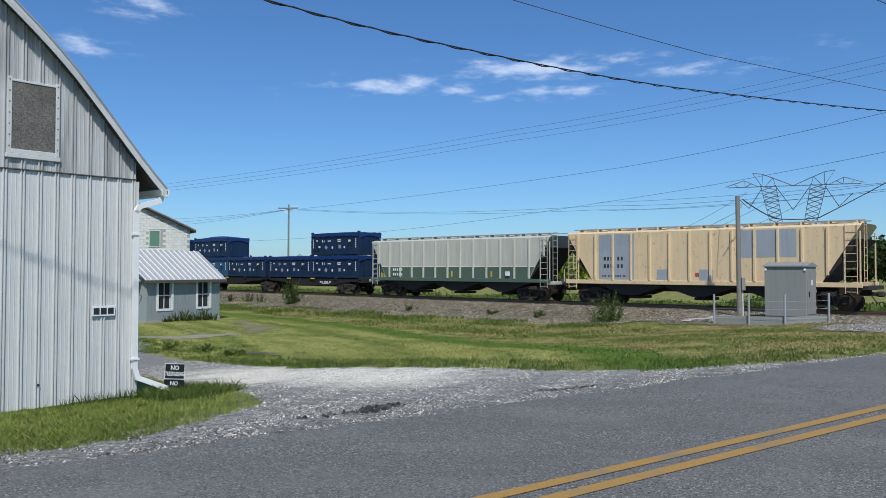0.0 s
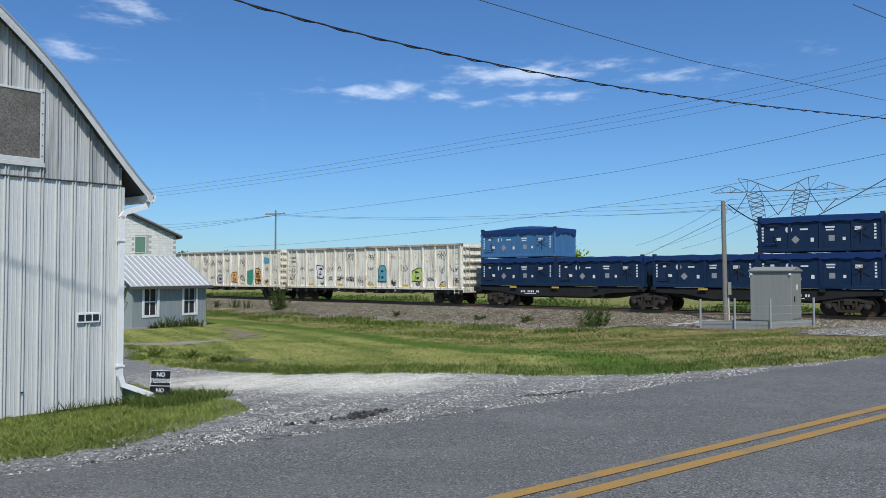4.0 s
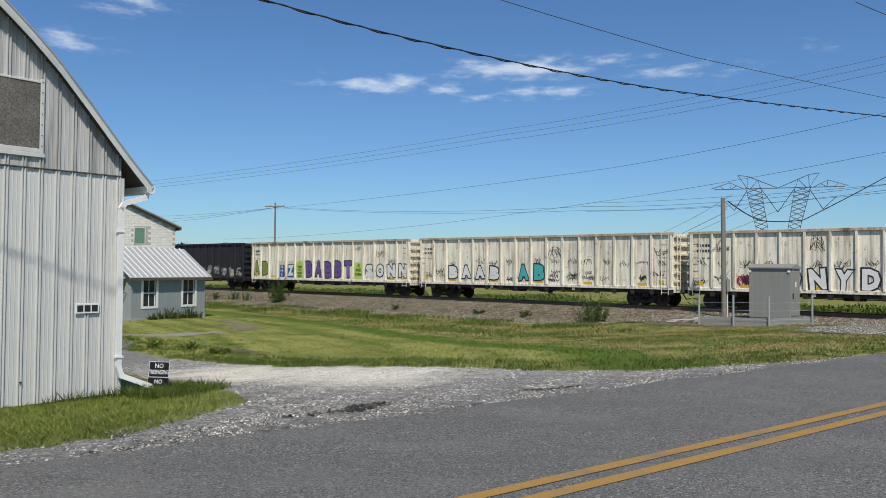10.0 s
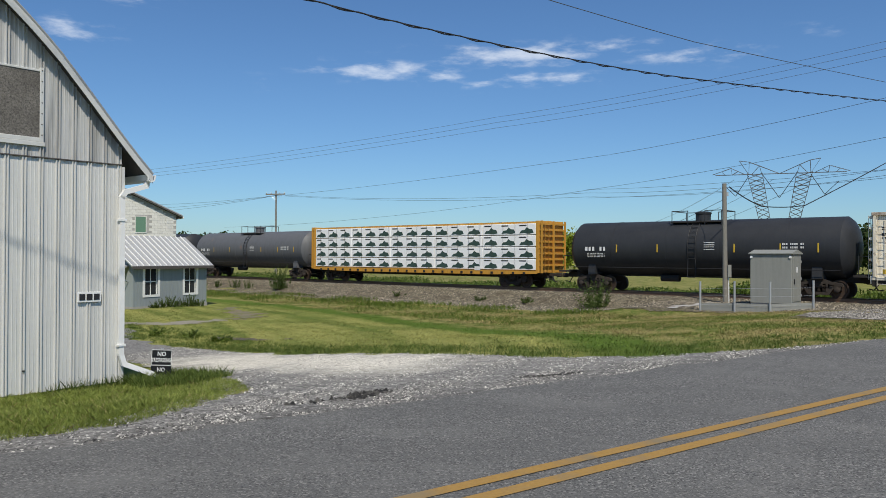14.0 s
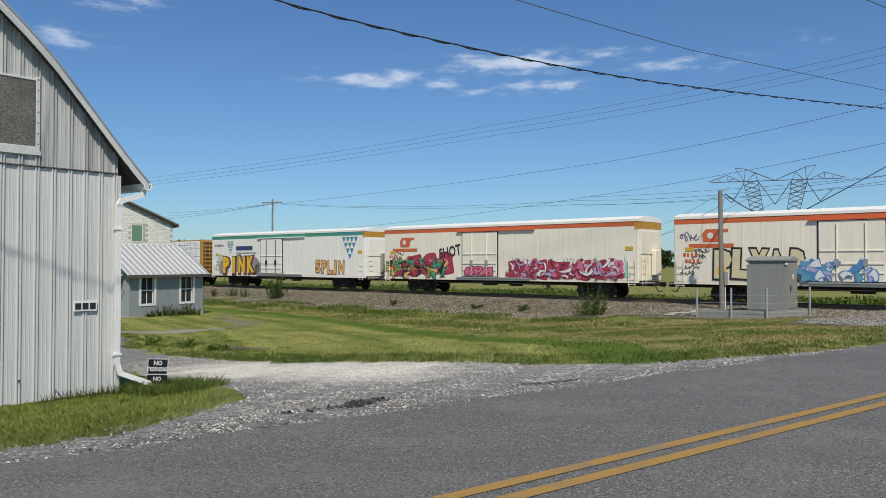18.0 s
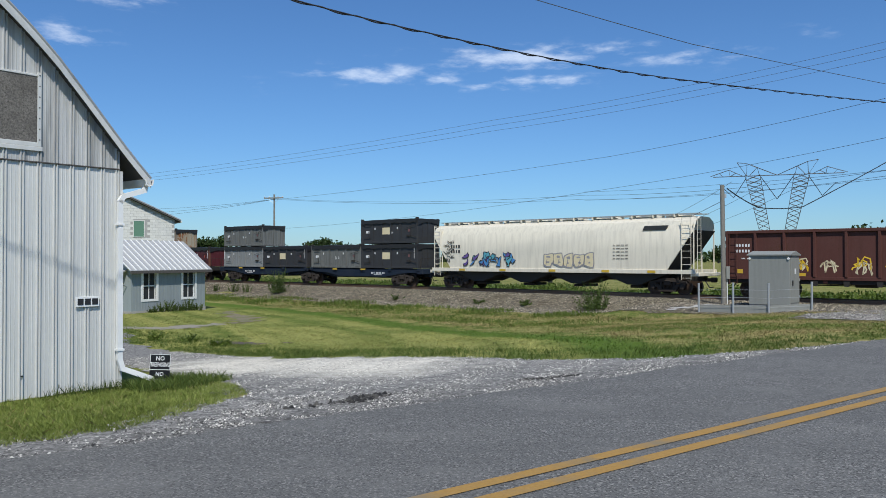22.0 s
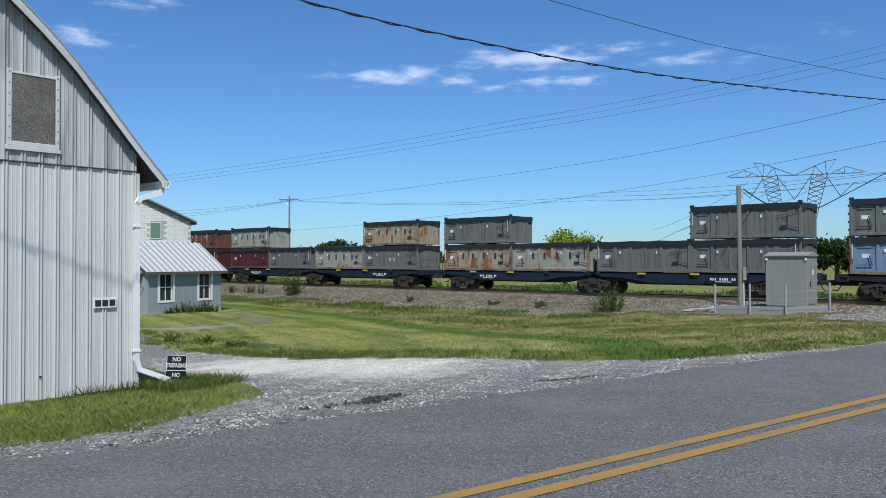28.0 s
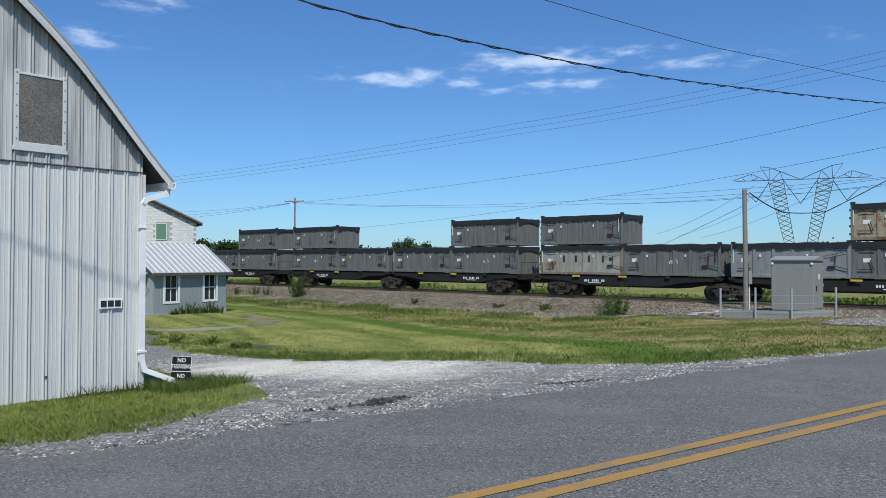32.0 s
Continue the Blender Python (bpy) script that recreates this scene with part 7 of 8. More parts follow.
gondola(-63.0, P_RUST, "low oxide-red gondola car, scaling and rusty", {"tags": 0, "scrawls": ((2, "cream"), (2, "yellow"), (3, "cream"), (4, "cream"), (4, "yellow"), (5, "yellow"), (5, "cream"), (6, "grey"), (7, "cream"), (7, "yellow"), (8, "yellow"), (9, "cream"))}, 11, length=16.5, top=3.55, posts=12)


def hopper(s0, length, kind, label):
    """A covered hopper car: tan with ribs, pale grey over green, or smooth cream."""
    car = rolling("hopper_car", s0 + length / 2, label, "hopper car", "covered hopper cars")
    hl, y, top = length / 2, 1.5, {"tan": 4.42, "grey": 4.3, "cream": 4.5}[kind]
    mat = {"tan": P_TAN, "grey": P_HOPGREY, "cream": P_CREAM}[kind]
    sill = 1.42
    end = 1.9 if kind == "tan" else 1.7
    poly = [(-hl + 0.05, top), (hl - 0.05, top), (hl - 0.05, top - 0.75), (hl - end, sill), (-hl + end, sill), (-hl + 0.05, top - 0.75)]

    def shell():
        sh = Shape()
        if kind == "cream":
            prof = [(-1.5, sill), (-1.52, 2.6), (-1.46, 3.7), (-1.2, 4.25), (-0.6, top), (0.6, top), (1.2, 4.25), (1.46, 3.7), (1.52, 2.6), (1.5, sill)]
        else:
            prof = [(-y, sill), (-y, top - 0.12), (-y + 0.3, top), (y - 0.3, top), (y, top - 0.12), (y, sill)]
        n = len(prof)
        rings = []
        for x0 in (-1, 1):
            ring = []
            for py, pz in prof:
                f = (top - 0.75 - pz) / (top - 0.75 - sill)
                ring.append((x0 * (hl - 0.05 - max(0.0, f) * (end - 0.05)), py, pz))
            rings += ring
        sh.add(rings, [tuple(range(n)), tuple(range(2 * n - 1, n - 1, -1))] + [(i, n + i, n + (i + 1) % n, (i + 1) % n) for i in range(n)])
        return sh
    put("body", shell().mesh("body", smooth=35), mat, car)
    for a in (-1, 1):
        put("side_sill", Shape().box(-hl, hl, a * y - 0.06, a * y + 0.06, sill - 0.2, sill + 0.04, 0.01), mat if kind == "cream" else (P_HOPGREEN if kind == "grey" else mat), car)
        put("end_platform", Shape().box(a * hl - 0.25, a * hl + 0.25, -1.5, 1.5, 1.1, 1.3, 0.02), M_UNDER if kind == "tan" else mat, car)
        # dark sheet added on the slope, standing in for the shade under the body's end
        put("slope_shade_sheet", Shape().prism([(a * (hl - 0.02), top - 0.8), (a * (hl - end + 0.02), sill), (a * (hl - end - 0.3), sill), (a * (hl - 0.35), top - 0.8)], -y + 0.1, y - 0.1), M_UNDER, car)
        for yy in (-1.42, 1.42):
            for x in (hl - 0.12, hl - 0.85):
                put("end_post", Shape().rod((a * x, yy, 1.25), (a * x, yy, top - 0.4), 0.04, 6), mat, car)
        ladder(car, a * (hl - 0.5), -1.55, 0.9, top - 0.05, mat, 0.55)
        ladder(car, a * (hl + 0.02), -1.0, 1.2, top - 0.05, mat, 0.5, "y")
        truck(car, a * (hl - 1.85))
        coupler(car, a * (hl + 0.1), a)
    # roof walk and hatch trough
    put("running_board", Shape().box(-hl + 0.1, hl - 0.1, -0.75, -0.35, top + 0.16, top + 0.2).box(-hl + 0.1, hl - 0.1, 0.35, 0.75, top + 0.16, top + 0.2), M_GALV, car)
    for x in np.arange(-hl + 0.5, hl - 0.3, 1.35):
        put("board_bracket", Shape().box(x - 0.03, x + 0.03, -0.8, 0.8, top + 0.001, top + 0.16), mat, car)
    for x in np.linspace(-hl + 1.5, hl - 1.5, 8):
        put("hatch", Shape().box(x - 0.8, x + 0.8, -0.3, 0.3, top + 0.001, top + 0.1, 0.02), mat, car)
    # discharge bays
    nb = 4 if kind == "cream" else 3
    for i in range(nb):
        c = -hl + end + 0.3 + (2 * hl - 2 * end - 0.6) * (i + 0.5) / nb
        w = (2 * hl - 2 * end - 0.6) / nb * 0.64
        put("discharge_bay", Shape().prism([(c - w, sill - 0.1), (c + w, sill - 0.1), (c + 0.35, 0.55), (c - 0.35, 0.55)], -1.2, 1.2), M_SLAT, car)
        put("outlet_gate", Shape().box(c - 0.4, c + 0.4, -0.8, 0.8, 0.35, 0.52, 0.02), M_UNDER, car)
    put("center_sill", Shape().box(-hl, hl, -0.22, 0.22, 0.8, 1.25), M_UNDER, car)
    f = -y - 0.001
    if kind != "cream":
        n = 13 if kind == "tan" else 14
        for x in np.linspace(-hl + 0.9, hl - end + (0.3 if kind == "tan" else 1.2), n):
            lo = sill + max(0, (abs(x) - (hl - end)) / end) * (top - 0.75 - sill)
            put("side_rib", Shape().prism([(x - 0.07, f), (x - 0.05, f - 0.09), (x + 0.05, f - 0.09), (x + 0.07, f)], lo + 0.05, top - 0.16, "z"), mat, car)
    if kind == "tan":
        for x, w, z0, z1 in ((-hl + 3.55, 2.4, sill + 0.06, top - 0.2), (hl - 4.6, 3.0, 2.75, top - 0.2), (-2.0, 0.7, sill + 0.06, 2.1), (0.6, 0.8, sill + 0.06, 2.1)):
            put("repainted_panel", Shape().box(x - w / 2, x + w / 2, f - 0.004, f, z0, z1), P_PATCH, car, None, "grey repainted patch")
        mark(car, -hl + 3.4, 2.75, 1.4, 0.22, M_LETTER_K, f - 0.006)
        mark(car, -hl + 3.4, 2.3, 1.4, 0.22, M_LETTER_K, f - 0.006)
        mark(car, -hl + 3.4, 1.7, 1.6, 0.1, M_LETTER_K, f - 0.006)
        mark(car, 0.1, 1.8, 0.22, 0.22, M_LETTER_R, f - 0.006, "placard")
    if kind == "grey":
        put("green_band", Shape().prism([(-hl + end, sill + 0.04), (hl - end, sill + 0.04), (hl - end + 0.45, 2.25), (-hl + end - 0.45, 2.25)], f - 0.004, f), P_HOPGREEN, car, None, "dark green painted lower band")
        put("cream_line", Shape().box(-hl + 1.2, hl - 1.2, f - 0.006, f - 0.002, 2.25, 2.32), P_CREAM, car)
        mark(car, -hl + 3.1, 2.05, 1.1, 0.2, M_LETTER_W, f - 0.1)
        mark(car, -hl + 3.1, 1.7, 1.1, 0.2, M_LETTER_W, f - 0.1)
        mark(car, hl - 3.4, 1.8, 0.4, 0.3, M_LETTER_W, f - 0.1)
        for x in (-4, 0, 3.6):
            mark(car, x, 1.75, 0.14, 0.4, M_YSTRIPE, f - 0.006, "reflector")
    if kind == "cream":
        f = -1.535
        put("logo_bars", Shape().prism([(hl - 3.2, 3.75), (hl - 3.05, 4.0), (hl - 1.6, 4.0), (hl - 1.75, 3.75)], -1.50, -1.425), M_LETTER_K, car)
        mark(car, -hl + 2.2, 2.95, 0.9, 0.2, M_LETTER_K, f)
        mark(car, -hl + 2.2, 2.6, 0.9, 0.2, M_LETTER_K, f)
        wild(car, -hl + 5.0, 2.05, 4.2, 0.9, ("blue", "sky", "purple"), f - 0.005, 61)
        piece(car, 1.6, 2.0, 3.7, 0.8, 5, "cream", f - 0.005, "grey", 62)
        for k in range(6):
            scribble(car, -hl + 1.4 + 0.35 * (k % 2), 2.0 + 0.25 * k, 0.6, 0.3, "black", f, 630 + k)
        for z in (2.1, 2.3, 2.5, 2.7, 2.9):
            mark(car, hl - 4.6, z, 1.0, 0.06, M_LETTER_K, f)
        for x in (-7, -3.5, 0.4, 4.2, 7.2):
            mark(car, x, sill - 0.08, 0.5, 0.14, M_YSTRIPE, f - 0.04, "reflector")
    return car


hopper(431.7, 17.1, "tan", "faded tan covered hopper car with grey repainted patches")
hopper(413.6, 16.9, "grey", "pale grey and dark green covered hopper car")
hopper(-84.3, 19.6, "cream", "smooth cream covered hopper car with blue graffiti")


def tank(s0, s1, mat, label, seed):
    """A tank car: barrel with domed ends, dome platform, saddle, ladders."""
    L = s1 - s0
    car = rolling("tank_car", (s0 + s1) / 2, label, "tank car", "tank cars")
    hl, R, zc = L / 2, 1.62, 2.58
    prof = [(-hl, 0.12), (-hl + 0.03, 0.5), (-hl + 0.14, 1.0), (-hl + 0.33, 1.38), (-hl + 0.6, R)]
    prof += [(x, R) for x in np.linspace(-hl + 3, hl - 3, 6)] + [(-x, r) for x, r in prof[::-1]]
    put("barrel", Shape().lathe(prof, 40, "x", (0, 0, zc)).mesh("barrel", smooth=40), mat, car)
    for x in (-hl + 3.2, -1.6, 1.6, hl - 3.2):
        put("weld_band", Shape().lathe([(-0.03, R + 0.002), (-0.03, R + 0.012), (0.03, R + 0.012), (0.03, R + 0.002)], 40, "x", (x, 0, zc)).mesh("weld_band", smooth=40), mat, car)
    # manway, valve housing and its railing
    put("manway", Shape().lathe([(zc + R - 0.05, 0.42), (zc + R + 0.34, 0.42), (zc + R + 0.36, 0.46), (zc + R + 0.44, 0.46), (zc + R + 0.5, 0.3)], 18, "z"), mat, car)
    put("platform", Shape().box(-1.5, 1.5, -1.0, -0.5, zc + R - 0.16, zc + R - 0.1).box(-1.5, 1.5, 0.5, 1.0, zc + R - 0.16, zc + R - 0.1), M_UNDER, car)
    for a in (-1, 1):
        rl = Shape()
        for x in (-1.45, -0.5, 0.5, 1.45):
            rl.rod((x, a * 0.98, zc + R - 0.3), (x, a * 0.98, zc + R + 0.5), 0.025, 6)
        rl.rod((-1.45, a * 0.98, zc + R + 0.5), (-0.5, a * 0.98, zc + R + 0.5), 0.025, 6).rod((0.5, a * 0.98, zc + R + 0.5), (1.45, a * 0.98, zc + R + 0.5), 0.025, 6)
        rl.rod((a * 1.45, -0.98, zc + R + 0.5), (a * 1.45, 0.98, zc + R + 0.5), 0.025, 6)
        put("railing", rl, M_BLACK, car)
        lad = Shape()
        pts = [(math.cos(q) * (R + 0.06), math.sin(q) * (R + 0.06)) for q in np.linspace(radians(-20), radians(65), 9)]
        pts = [(-p, zc + q) for p, q in pts][::1]
        pts = [(-1.62, 0.95)] + pts
        for x in (-0.22, 0.22):
            for p, q in zip(pts, pts[1:]):
                lad.rod((x, a * -p[0] * -1, p[1]), (x, a * -q[0] * -1, q[1]), 0.022, 5)
        for p in pts:
            lad.rod((-0.22, a * p[0], p[1]), (0.22, a * p[0], p[1]), 0.018, 5)
        put("side_ladder", lad, M_BLACK, car)
        # bolster saddle, stub sill, end platform, handrail
        put("saddle", Shape().prism([(-1.25, 2.0), (-1.35, 1.0), (1.35, 1.0), (1.25, 2.0), (0.6, 1.5), (-0.6, 1.5)], a * (hl - 1.75) - 0.25, a * (hl - 1.75) + 0.25, "x"), mat, car)
        put("stub_sill", Shape().box(a * (hl + 0.4) - 1.4, a * (hl + 0.4) + 0.6 if a < 0 else hl + 0.55, -0.28, 0.28, 0.8, 1.25, 0.02) if a > 0 else Shape().box(-hl - 0.55, -hl + 1.4, -0.28, 0.28, 0.8, 1.25, 0.02), M_UNDER, car)
        put("end_platform", Shape().box(a * (hl + 0.25) - 0.3, a * (hl + 0.25) + 0.3, -1.45, 1.45, 1.12, 1.22), M_UNDER, car)
        hr = Shape()
        hr.rod((a * (hl + 0.2), -1.42, 1.2), (a * (hl + 0.2), -1.42, 2.15), 0.022, 5).rod((a * (hl + 0.2), 1.42, 1.2), (a * (hl + 0.2), 1.42, 2.15), 0.022, 5).rod((a * (hl + 0.2), -1.42, 2.15), (a * (hl + 0.2), 1.42, 2.15), 0.022, 5)
        put("end_railing", hr, M_BLACK, car)
        truck(car, a * (hl - 1.75))
        coupler(car, a * (hl + 0.6), a)
        rail = Shape().rod((-hl + 0.6, a * -1.53, 1.45), (hl - 0.6, a * -1.53, 1.45), 0.02, 5)
        put("side_rail", rail, M_BLACK, car)
    put("brake_pipe", Shape().rod((-hl + 2, -0.5, 0.95), (hl - 2, -0.5, 0.95), 0.03, 5).rod((-2.2, -0.7, 0.85), (-1.1, -0.7, 0.85), 0.2, 10), M_UNDER, car)
    for x in (-hl + 3.6, -hl + 6.2, 2.4, 4.8, hl - 1.6):
        mark(car, x, zc, 0.07, 0.46, M_YSTRIPE, -R - 0.012, "reflector")
    f = -R - 0.012
    mark(car, -hl + 2.2, zc - 0.02, 1.5, 0.24, M_LETTER_W, f)
    for k in range(3):
        mark(car, -hl + 2.2, zc - 0.3 - 0.1 * k, 1.2, 0.05, M_LETTER_W, f + 0.03 * k)
    mark(car, hl - 2.8, zc + 0.2, 1.1, 0.1, M_LETTER_W, f)
    mark(car, hl - 2.8, zc + 0.02, 1.1, 0.1, M_LETTER_W, f)
    for k in range(4):
        mark(car, 1.0, zc + 0.3 - 0.12 * k, 0.6, 0.04, M_LETTER_W, f + 0.02)
    return car


tank(109.4, 125.9, P_TANK, "black tank car with yellow marks and a railed dome platform", 1)
tank(66.8, 84.0, P_TANKG, "faded grey tank car with rust stains along its top", 2)
tank(48.6, 65.0, P_TANK, "black tank car with white data bars and a dome platform", 3)


def reefer(s0, kind, seed):
    """A refrigerator box car with a plug door, side seams, roof and end ladders."""
    L = 21.0
    name = {"a": "white refrigerator car with an orange stripe and colourful graffiti", "b": "white refrigerator car with an orange stripe and red graffiti", "c": "white refrigerator car with a green stripe and yellow graffiti"}[kind]
    car = rolling("refrigerator_car", s0 + L / 2, name, "refrigerator car", "refrigerator cars")
    hl, y, z0, top = L / 2, 1.5, 1.08, 4.62
    mat = P_LINE if kind == "c" else P_REEF
    put("body", Shape().box(-hl, hl, -y, y, z0, top, 0.03), mat, car)
    put("roof", Shape().prism([(-y - 0.03, top - 0.02), (-y - 0.03, top + 0.12), (-0.7, top + 0.32), (0.7, top + 0.32), (y + 0.03, top + 0.12), (y + 0.03, top - 0.02)], -hl - 0.02, hl + 0.02, "x"), P_LINE, car)
    for x in np.arange(-hl + 0.7, hl, 1.4):
        put("roof_rib", Shape().prism([(-y, top + 0.13), (-0.7, top + 0.325), (0.7, top + 0.325), (y, top + 0.13), (y, top + 0.14), (0.7, top + 0.338), (-0.7, top + 0.338), (-y, top + 0.14)], x - 0.04, x + 0.04, "x"), P_LINE, car)
    f = -y - 0.001
    door = -hl + 9.2
    for x in np.arange(-hl + 0.9, hl, 1.0):
        if abs(x - door) > 2.0:
            put("side_seam", Shape().box(x - 0.015, x + 0.015, f - 0.010, f, z0 + 0.1, top - 0.35), mat, car)
    stripe = SPRAY["green"] if kind == "c" else M_LETTER_O
    put("stripe", Shape().box(-hl, hl, f - 0.005, f, top - 0.30, top - 0.03), stripe, car, None, "green painted stripe" if kind == "c" else "faded orange stripe")
    put("yellow_corner", Shape().box(hl + 0.001, hl + 0.006, -y, y, top - 0.45, top + 0.1), P_YELLOW, car)
    put("yellow_corner", Shape().box(hl - 0.25, hl, f - 0.008, f - 0.0055, top - 0.5, top - 0.02), P_YELLOW, car)
    put("door_gasket", Shape().box(door - 1.58, door + 1.58, f - 0.03, f - 0.011, z0 + 0.1, top - 0.345), M_UNDER, car)
    d = put("door", Shape().box(door - 1.5, door + 1.5, f - 0.07, f - 0.031, z0 + 0.14, top - 0.37, 0.012), mat, car)
    for x in (-0.65, 0.65):
        put("lock_rod", Shape().rod((door + x, f - 0.11, z0 + 0.2), (door + x, f - 0.11, top - 0.5), 0.03, 6), M_UNDER if kind == "c" else mat, d)
        put("lock_box", Shape().box(door + x - 0.1, door + x + 0.1, f - 0.16, f - 0.071, 2.0, 2.35), M_UNDER if kind == "c" else M_GALV, d)
    for z in (1.65, 2.1, 2.75):
        put("door_rail", Shape().box(door - 1.45, door + 1.45, f - 0.105, f - 0.071, z - 0.03, z + 0.03), mat, d)
    put("door_track", Shape().box(door - 2, door + 4.5, f - 0.12, f - 0.011, top - 0.34, top - 0.27), P_LINE if kind == "c" else M_LETTER_O, car)
    put("door_track", Shape().box(door - 2, door + 4.2, f - 0.13, f - 0.011, z0 + 0.02, z0 + 0.1), M_GALV, car)
    for a in (-1, 1):
        ladder(car, a * (hl - 0.4), f - 0.08, z0 - 0.3, z0 + 1.3, mat, 0.42)
        ladder(car, a * (hl + 0.09), -0.95, z0 - 0.3, z0 + 1.5, mat, 0.45, "y")
        put("end_panel", Shape().box(a * hl - 0.04 if a < 0 else hl + 0.0065, a * hl - 0.0065 if a < 0 else hl + 0.04, -1.2, 1.2, z0 + 1.6, top - 0.6), mat, car)
        put("end_walk", Shape().box(a * (hl + 0.2) - 0.2, a * (hl + 0.2) + 0.2, -1.3, 1.3, z0 - 0.15, z0 - 0.08), M_GALV, car)
        truck(car, a * (hl - 3.2))
        coupler(car, a * (hl + 0.45), a)
        put("draft_sill", Shape().box(a * (hl - 1) - 1.4, a * (hl - 1) + 1.4, -0.3, 0.3, 0.75, z0 - 0.001), M_UNDER, car)
    put("machine_box", Shape().box(hl + 0.041, hl + 0.3, 0.1, 0.9, 1.4, 2.9, 0.03), M_HUT if kind == "c" else mat, car)
    put("side_sill", Shape().box(-hl, hl, -y - 0.02, -y + 0.1, z0 - 0.12, z0 - 0.001), mat, car)
    put("center_sill", Shape().box(-hl + 4.5, hl - 4.5, -0.3, 0.3, 0.7, z0 - 0.001), M_UNDER, car)
    put("step_rail", Shape().rod((-hl + 5.2, f, 0.78), (hl - 5.2, f, 0.78), 0.03, 6).rod((-hl + 5.2, f, 0.78), (-hl + 5.2, f, 1.0), 0.03, 6).rod((hl - 5.2, f, 0.78), (hl - 5.2, f, 1.0), 0.03, 6), M_UNDER, car)
    put("brake_gear", Shape().rod((-1.5, -0.8, 0.8), (-0.4, -0.8, 0.8), 0.2, 10).box(0.8, 1.6, -1.0, -0.5, 0.6, 0.95, 0.03), M_UNDER, car)
    g = f - 0.012
    mark(car, -hl + 1.0, 2.6 if kind != "c" else 3.75, 0.9, 0.2, M_LETTER_K if kind == "c" else M_LETTER_O, g)
    mark(car, -hl + 1.7, 3.75, 0.55, 0.2, M_LETTER_K, g) if kind == "c" else mark(car, -hl + 1.1, 2.25, 0.9, 0.2, M_LETTER_O, g)
    mark(car, -hl + 0.9, 2.9, 0.5, 0.22, M_YSTRIPE, g, "reflector")
    mark(car, hl - 0.6, 3.0, 0.5, 0.22, M_YSTRIPE, g, "reflector")
    if kind == "c":
        sg, sb = SPRAY["green"], SPRAY["blue"]
        for cx, cz, sc, nm in ((-hl + 3.0, 3.55, 0.16, "crest"), (hl - 1.75, 3.55, 0.31, "crest")):
            gs, bs_ = Shape(), Shape()
            for r_, n_ in enumerate((4, 4, 3, 2, 1)):
                for i in range(n_):
                    px, pz = cx + (i - (n_ - 1) / 2) * sc * 1.5, cz + (2 - r_) * sc * 1.45
                    tgt = gs if (i + r_) % 2 else bs_
                    tgt.prism([(px - sc * .68, pz + sc * .6), (px + sc * .68, pz + sc * .6), (px, pz - sc * .75)], g - 0.004, g)
            put(nm, gs, sg, car)
            put(nm, bs_, sb, car)
        put("name_bar", Shape().box(-hl + 3.9, -hl + 6.4, g - 0.003, g, 3.28, 3.66), spray("dark_blue_lettering", (0.03, 0.06, 0.16)), car)
        put("name_bar", Shape().box(-hl + 3.9, -hl + 8.0 - 1.0, g - 0.003, g, 2.98, 3.08), SPRAY["grey"], car)
        for cx, r_, cz in ((-hl + 2.0, 0.8, 1.7), (-hl + 4.4, 0.85, 2.1), (-hl + 6.6, 0.9, 1.8), (-hl + 7.4, 0.6, 1.6)):
            put("graffiti_halo", Shape().lathe([(0, r_), (0.002, r_)], 24, "y", (cx, g - 0.004, cz)), SPRAY["grey"], car)
        letters(car, [-hl + 2.4 + 1.25 * q for q in range(4)], 1.85, "PINK", 1.6, 1.15, "maroon", "black", g - 0.010, 0.17, 0.10, 7)
        letters(car, [-hl + 2.3 + 1.25 * q for q in range(4)], 1.93, "PINK", 1.5, 1.0, "yellow", "black", g - 0.022, 0.13, 0.03, 7)
        letters(car, [hl - 5.6 + 0.72 * q for q in range(5)], 1.75, "SPLIN", 1.05, 0.62, "orange", "black", g - 0.012, 0.06, 0.05, 8)
    else:
        lg = Shape().prism([(-hl + 1.7, 3.3), (-hl + 1.65, 3.75), (-hl + 1.85, 4.0), (-hl + 3.1, 4.0), (-hl + 3.1, 3.85), (-hl + 2.75, 3.8), (-hl + 2.6, 3.3)], g - 0.003, g)
        put("emblem", lg, M_LETTER_O, car)
        put("emblem_dot", Shape().lathe([(0, 0.17), (0.002, 0.17)], 16, "y", (-hl + 2.1, g - 0.006, 3.65)), M_LETTER_W, car)
        put("name_bar", Shape().box(-hl + 0.9, -hl + 3.4, g - 0.003, g, 2.98, 3.2), M_LETTER_O, car)
        if kind == "a":
            letters(car, [-hl + 2.75 + 0.98 * q for q in range(5)], 1.95, "PLYAR", 1.55, 0.95, "cream", "black", g - 0.012, 0.15, 0.11, 5)
            for q in range(5):
                mark(car, -hl + 2.75 + 0.98 * q, 1.7, 0.5, 0.4, SPRAY["yellow"], g - 0.0185, "fill_fade") if q in (0, 2, 4) else None
            wild(car, -hl + 8.6, 1.75, 3.4, 1.1, ("lilac", "blue", "white", "sky"), g - 0.12, 72, "blue")
            letters(car, [-hl + 11.2 + 1.15 * q for q in range(5)], 1.8, "POSTE", 1.2, 1.1, "sky", "black", g - 0.012, 0.14, 0.10, 6)
            piece(car, hl - 3.6, 1.75, 2.2, 0.8, 3, "pink", g, "pink", 73)
            scribble(car, -hl + 0.9, 3.6, 1.1, 0.5, "purple", g, 74)
        else:
            wild(car, -hl + 3.2, 1.8, 5.8, 1.5, ("olive", "green", "orange", "black", "red"), g - 0.03, 75, "black", 1.9)
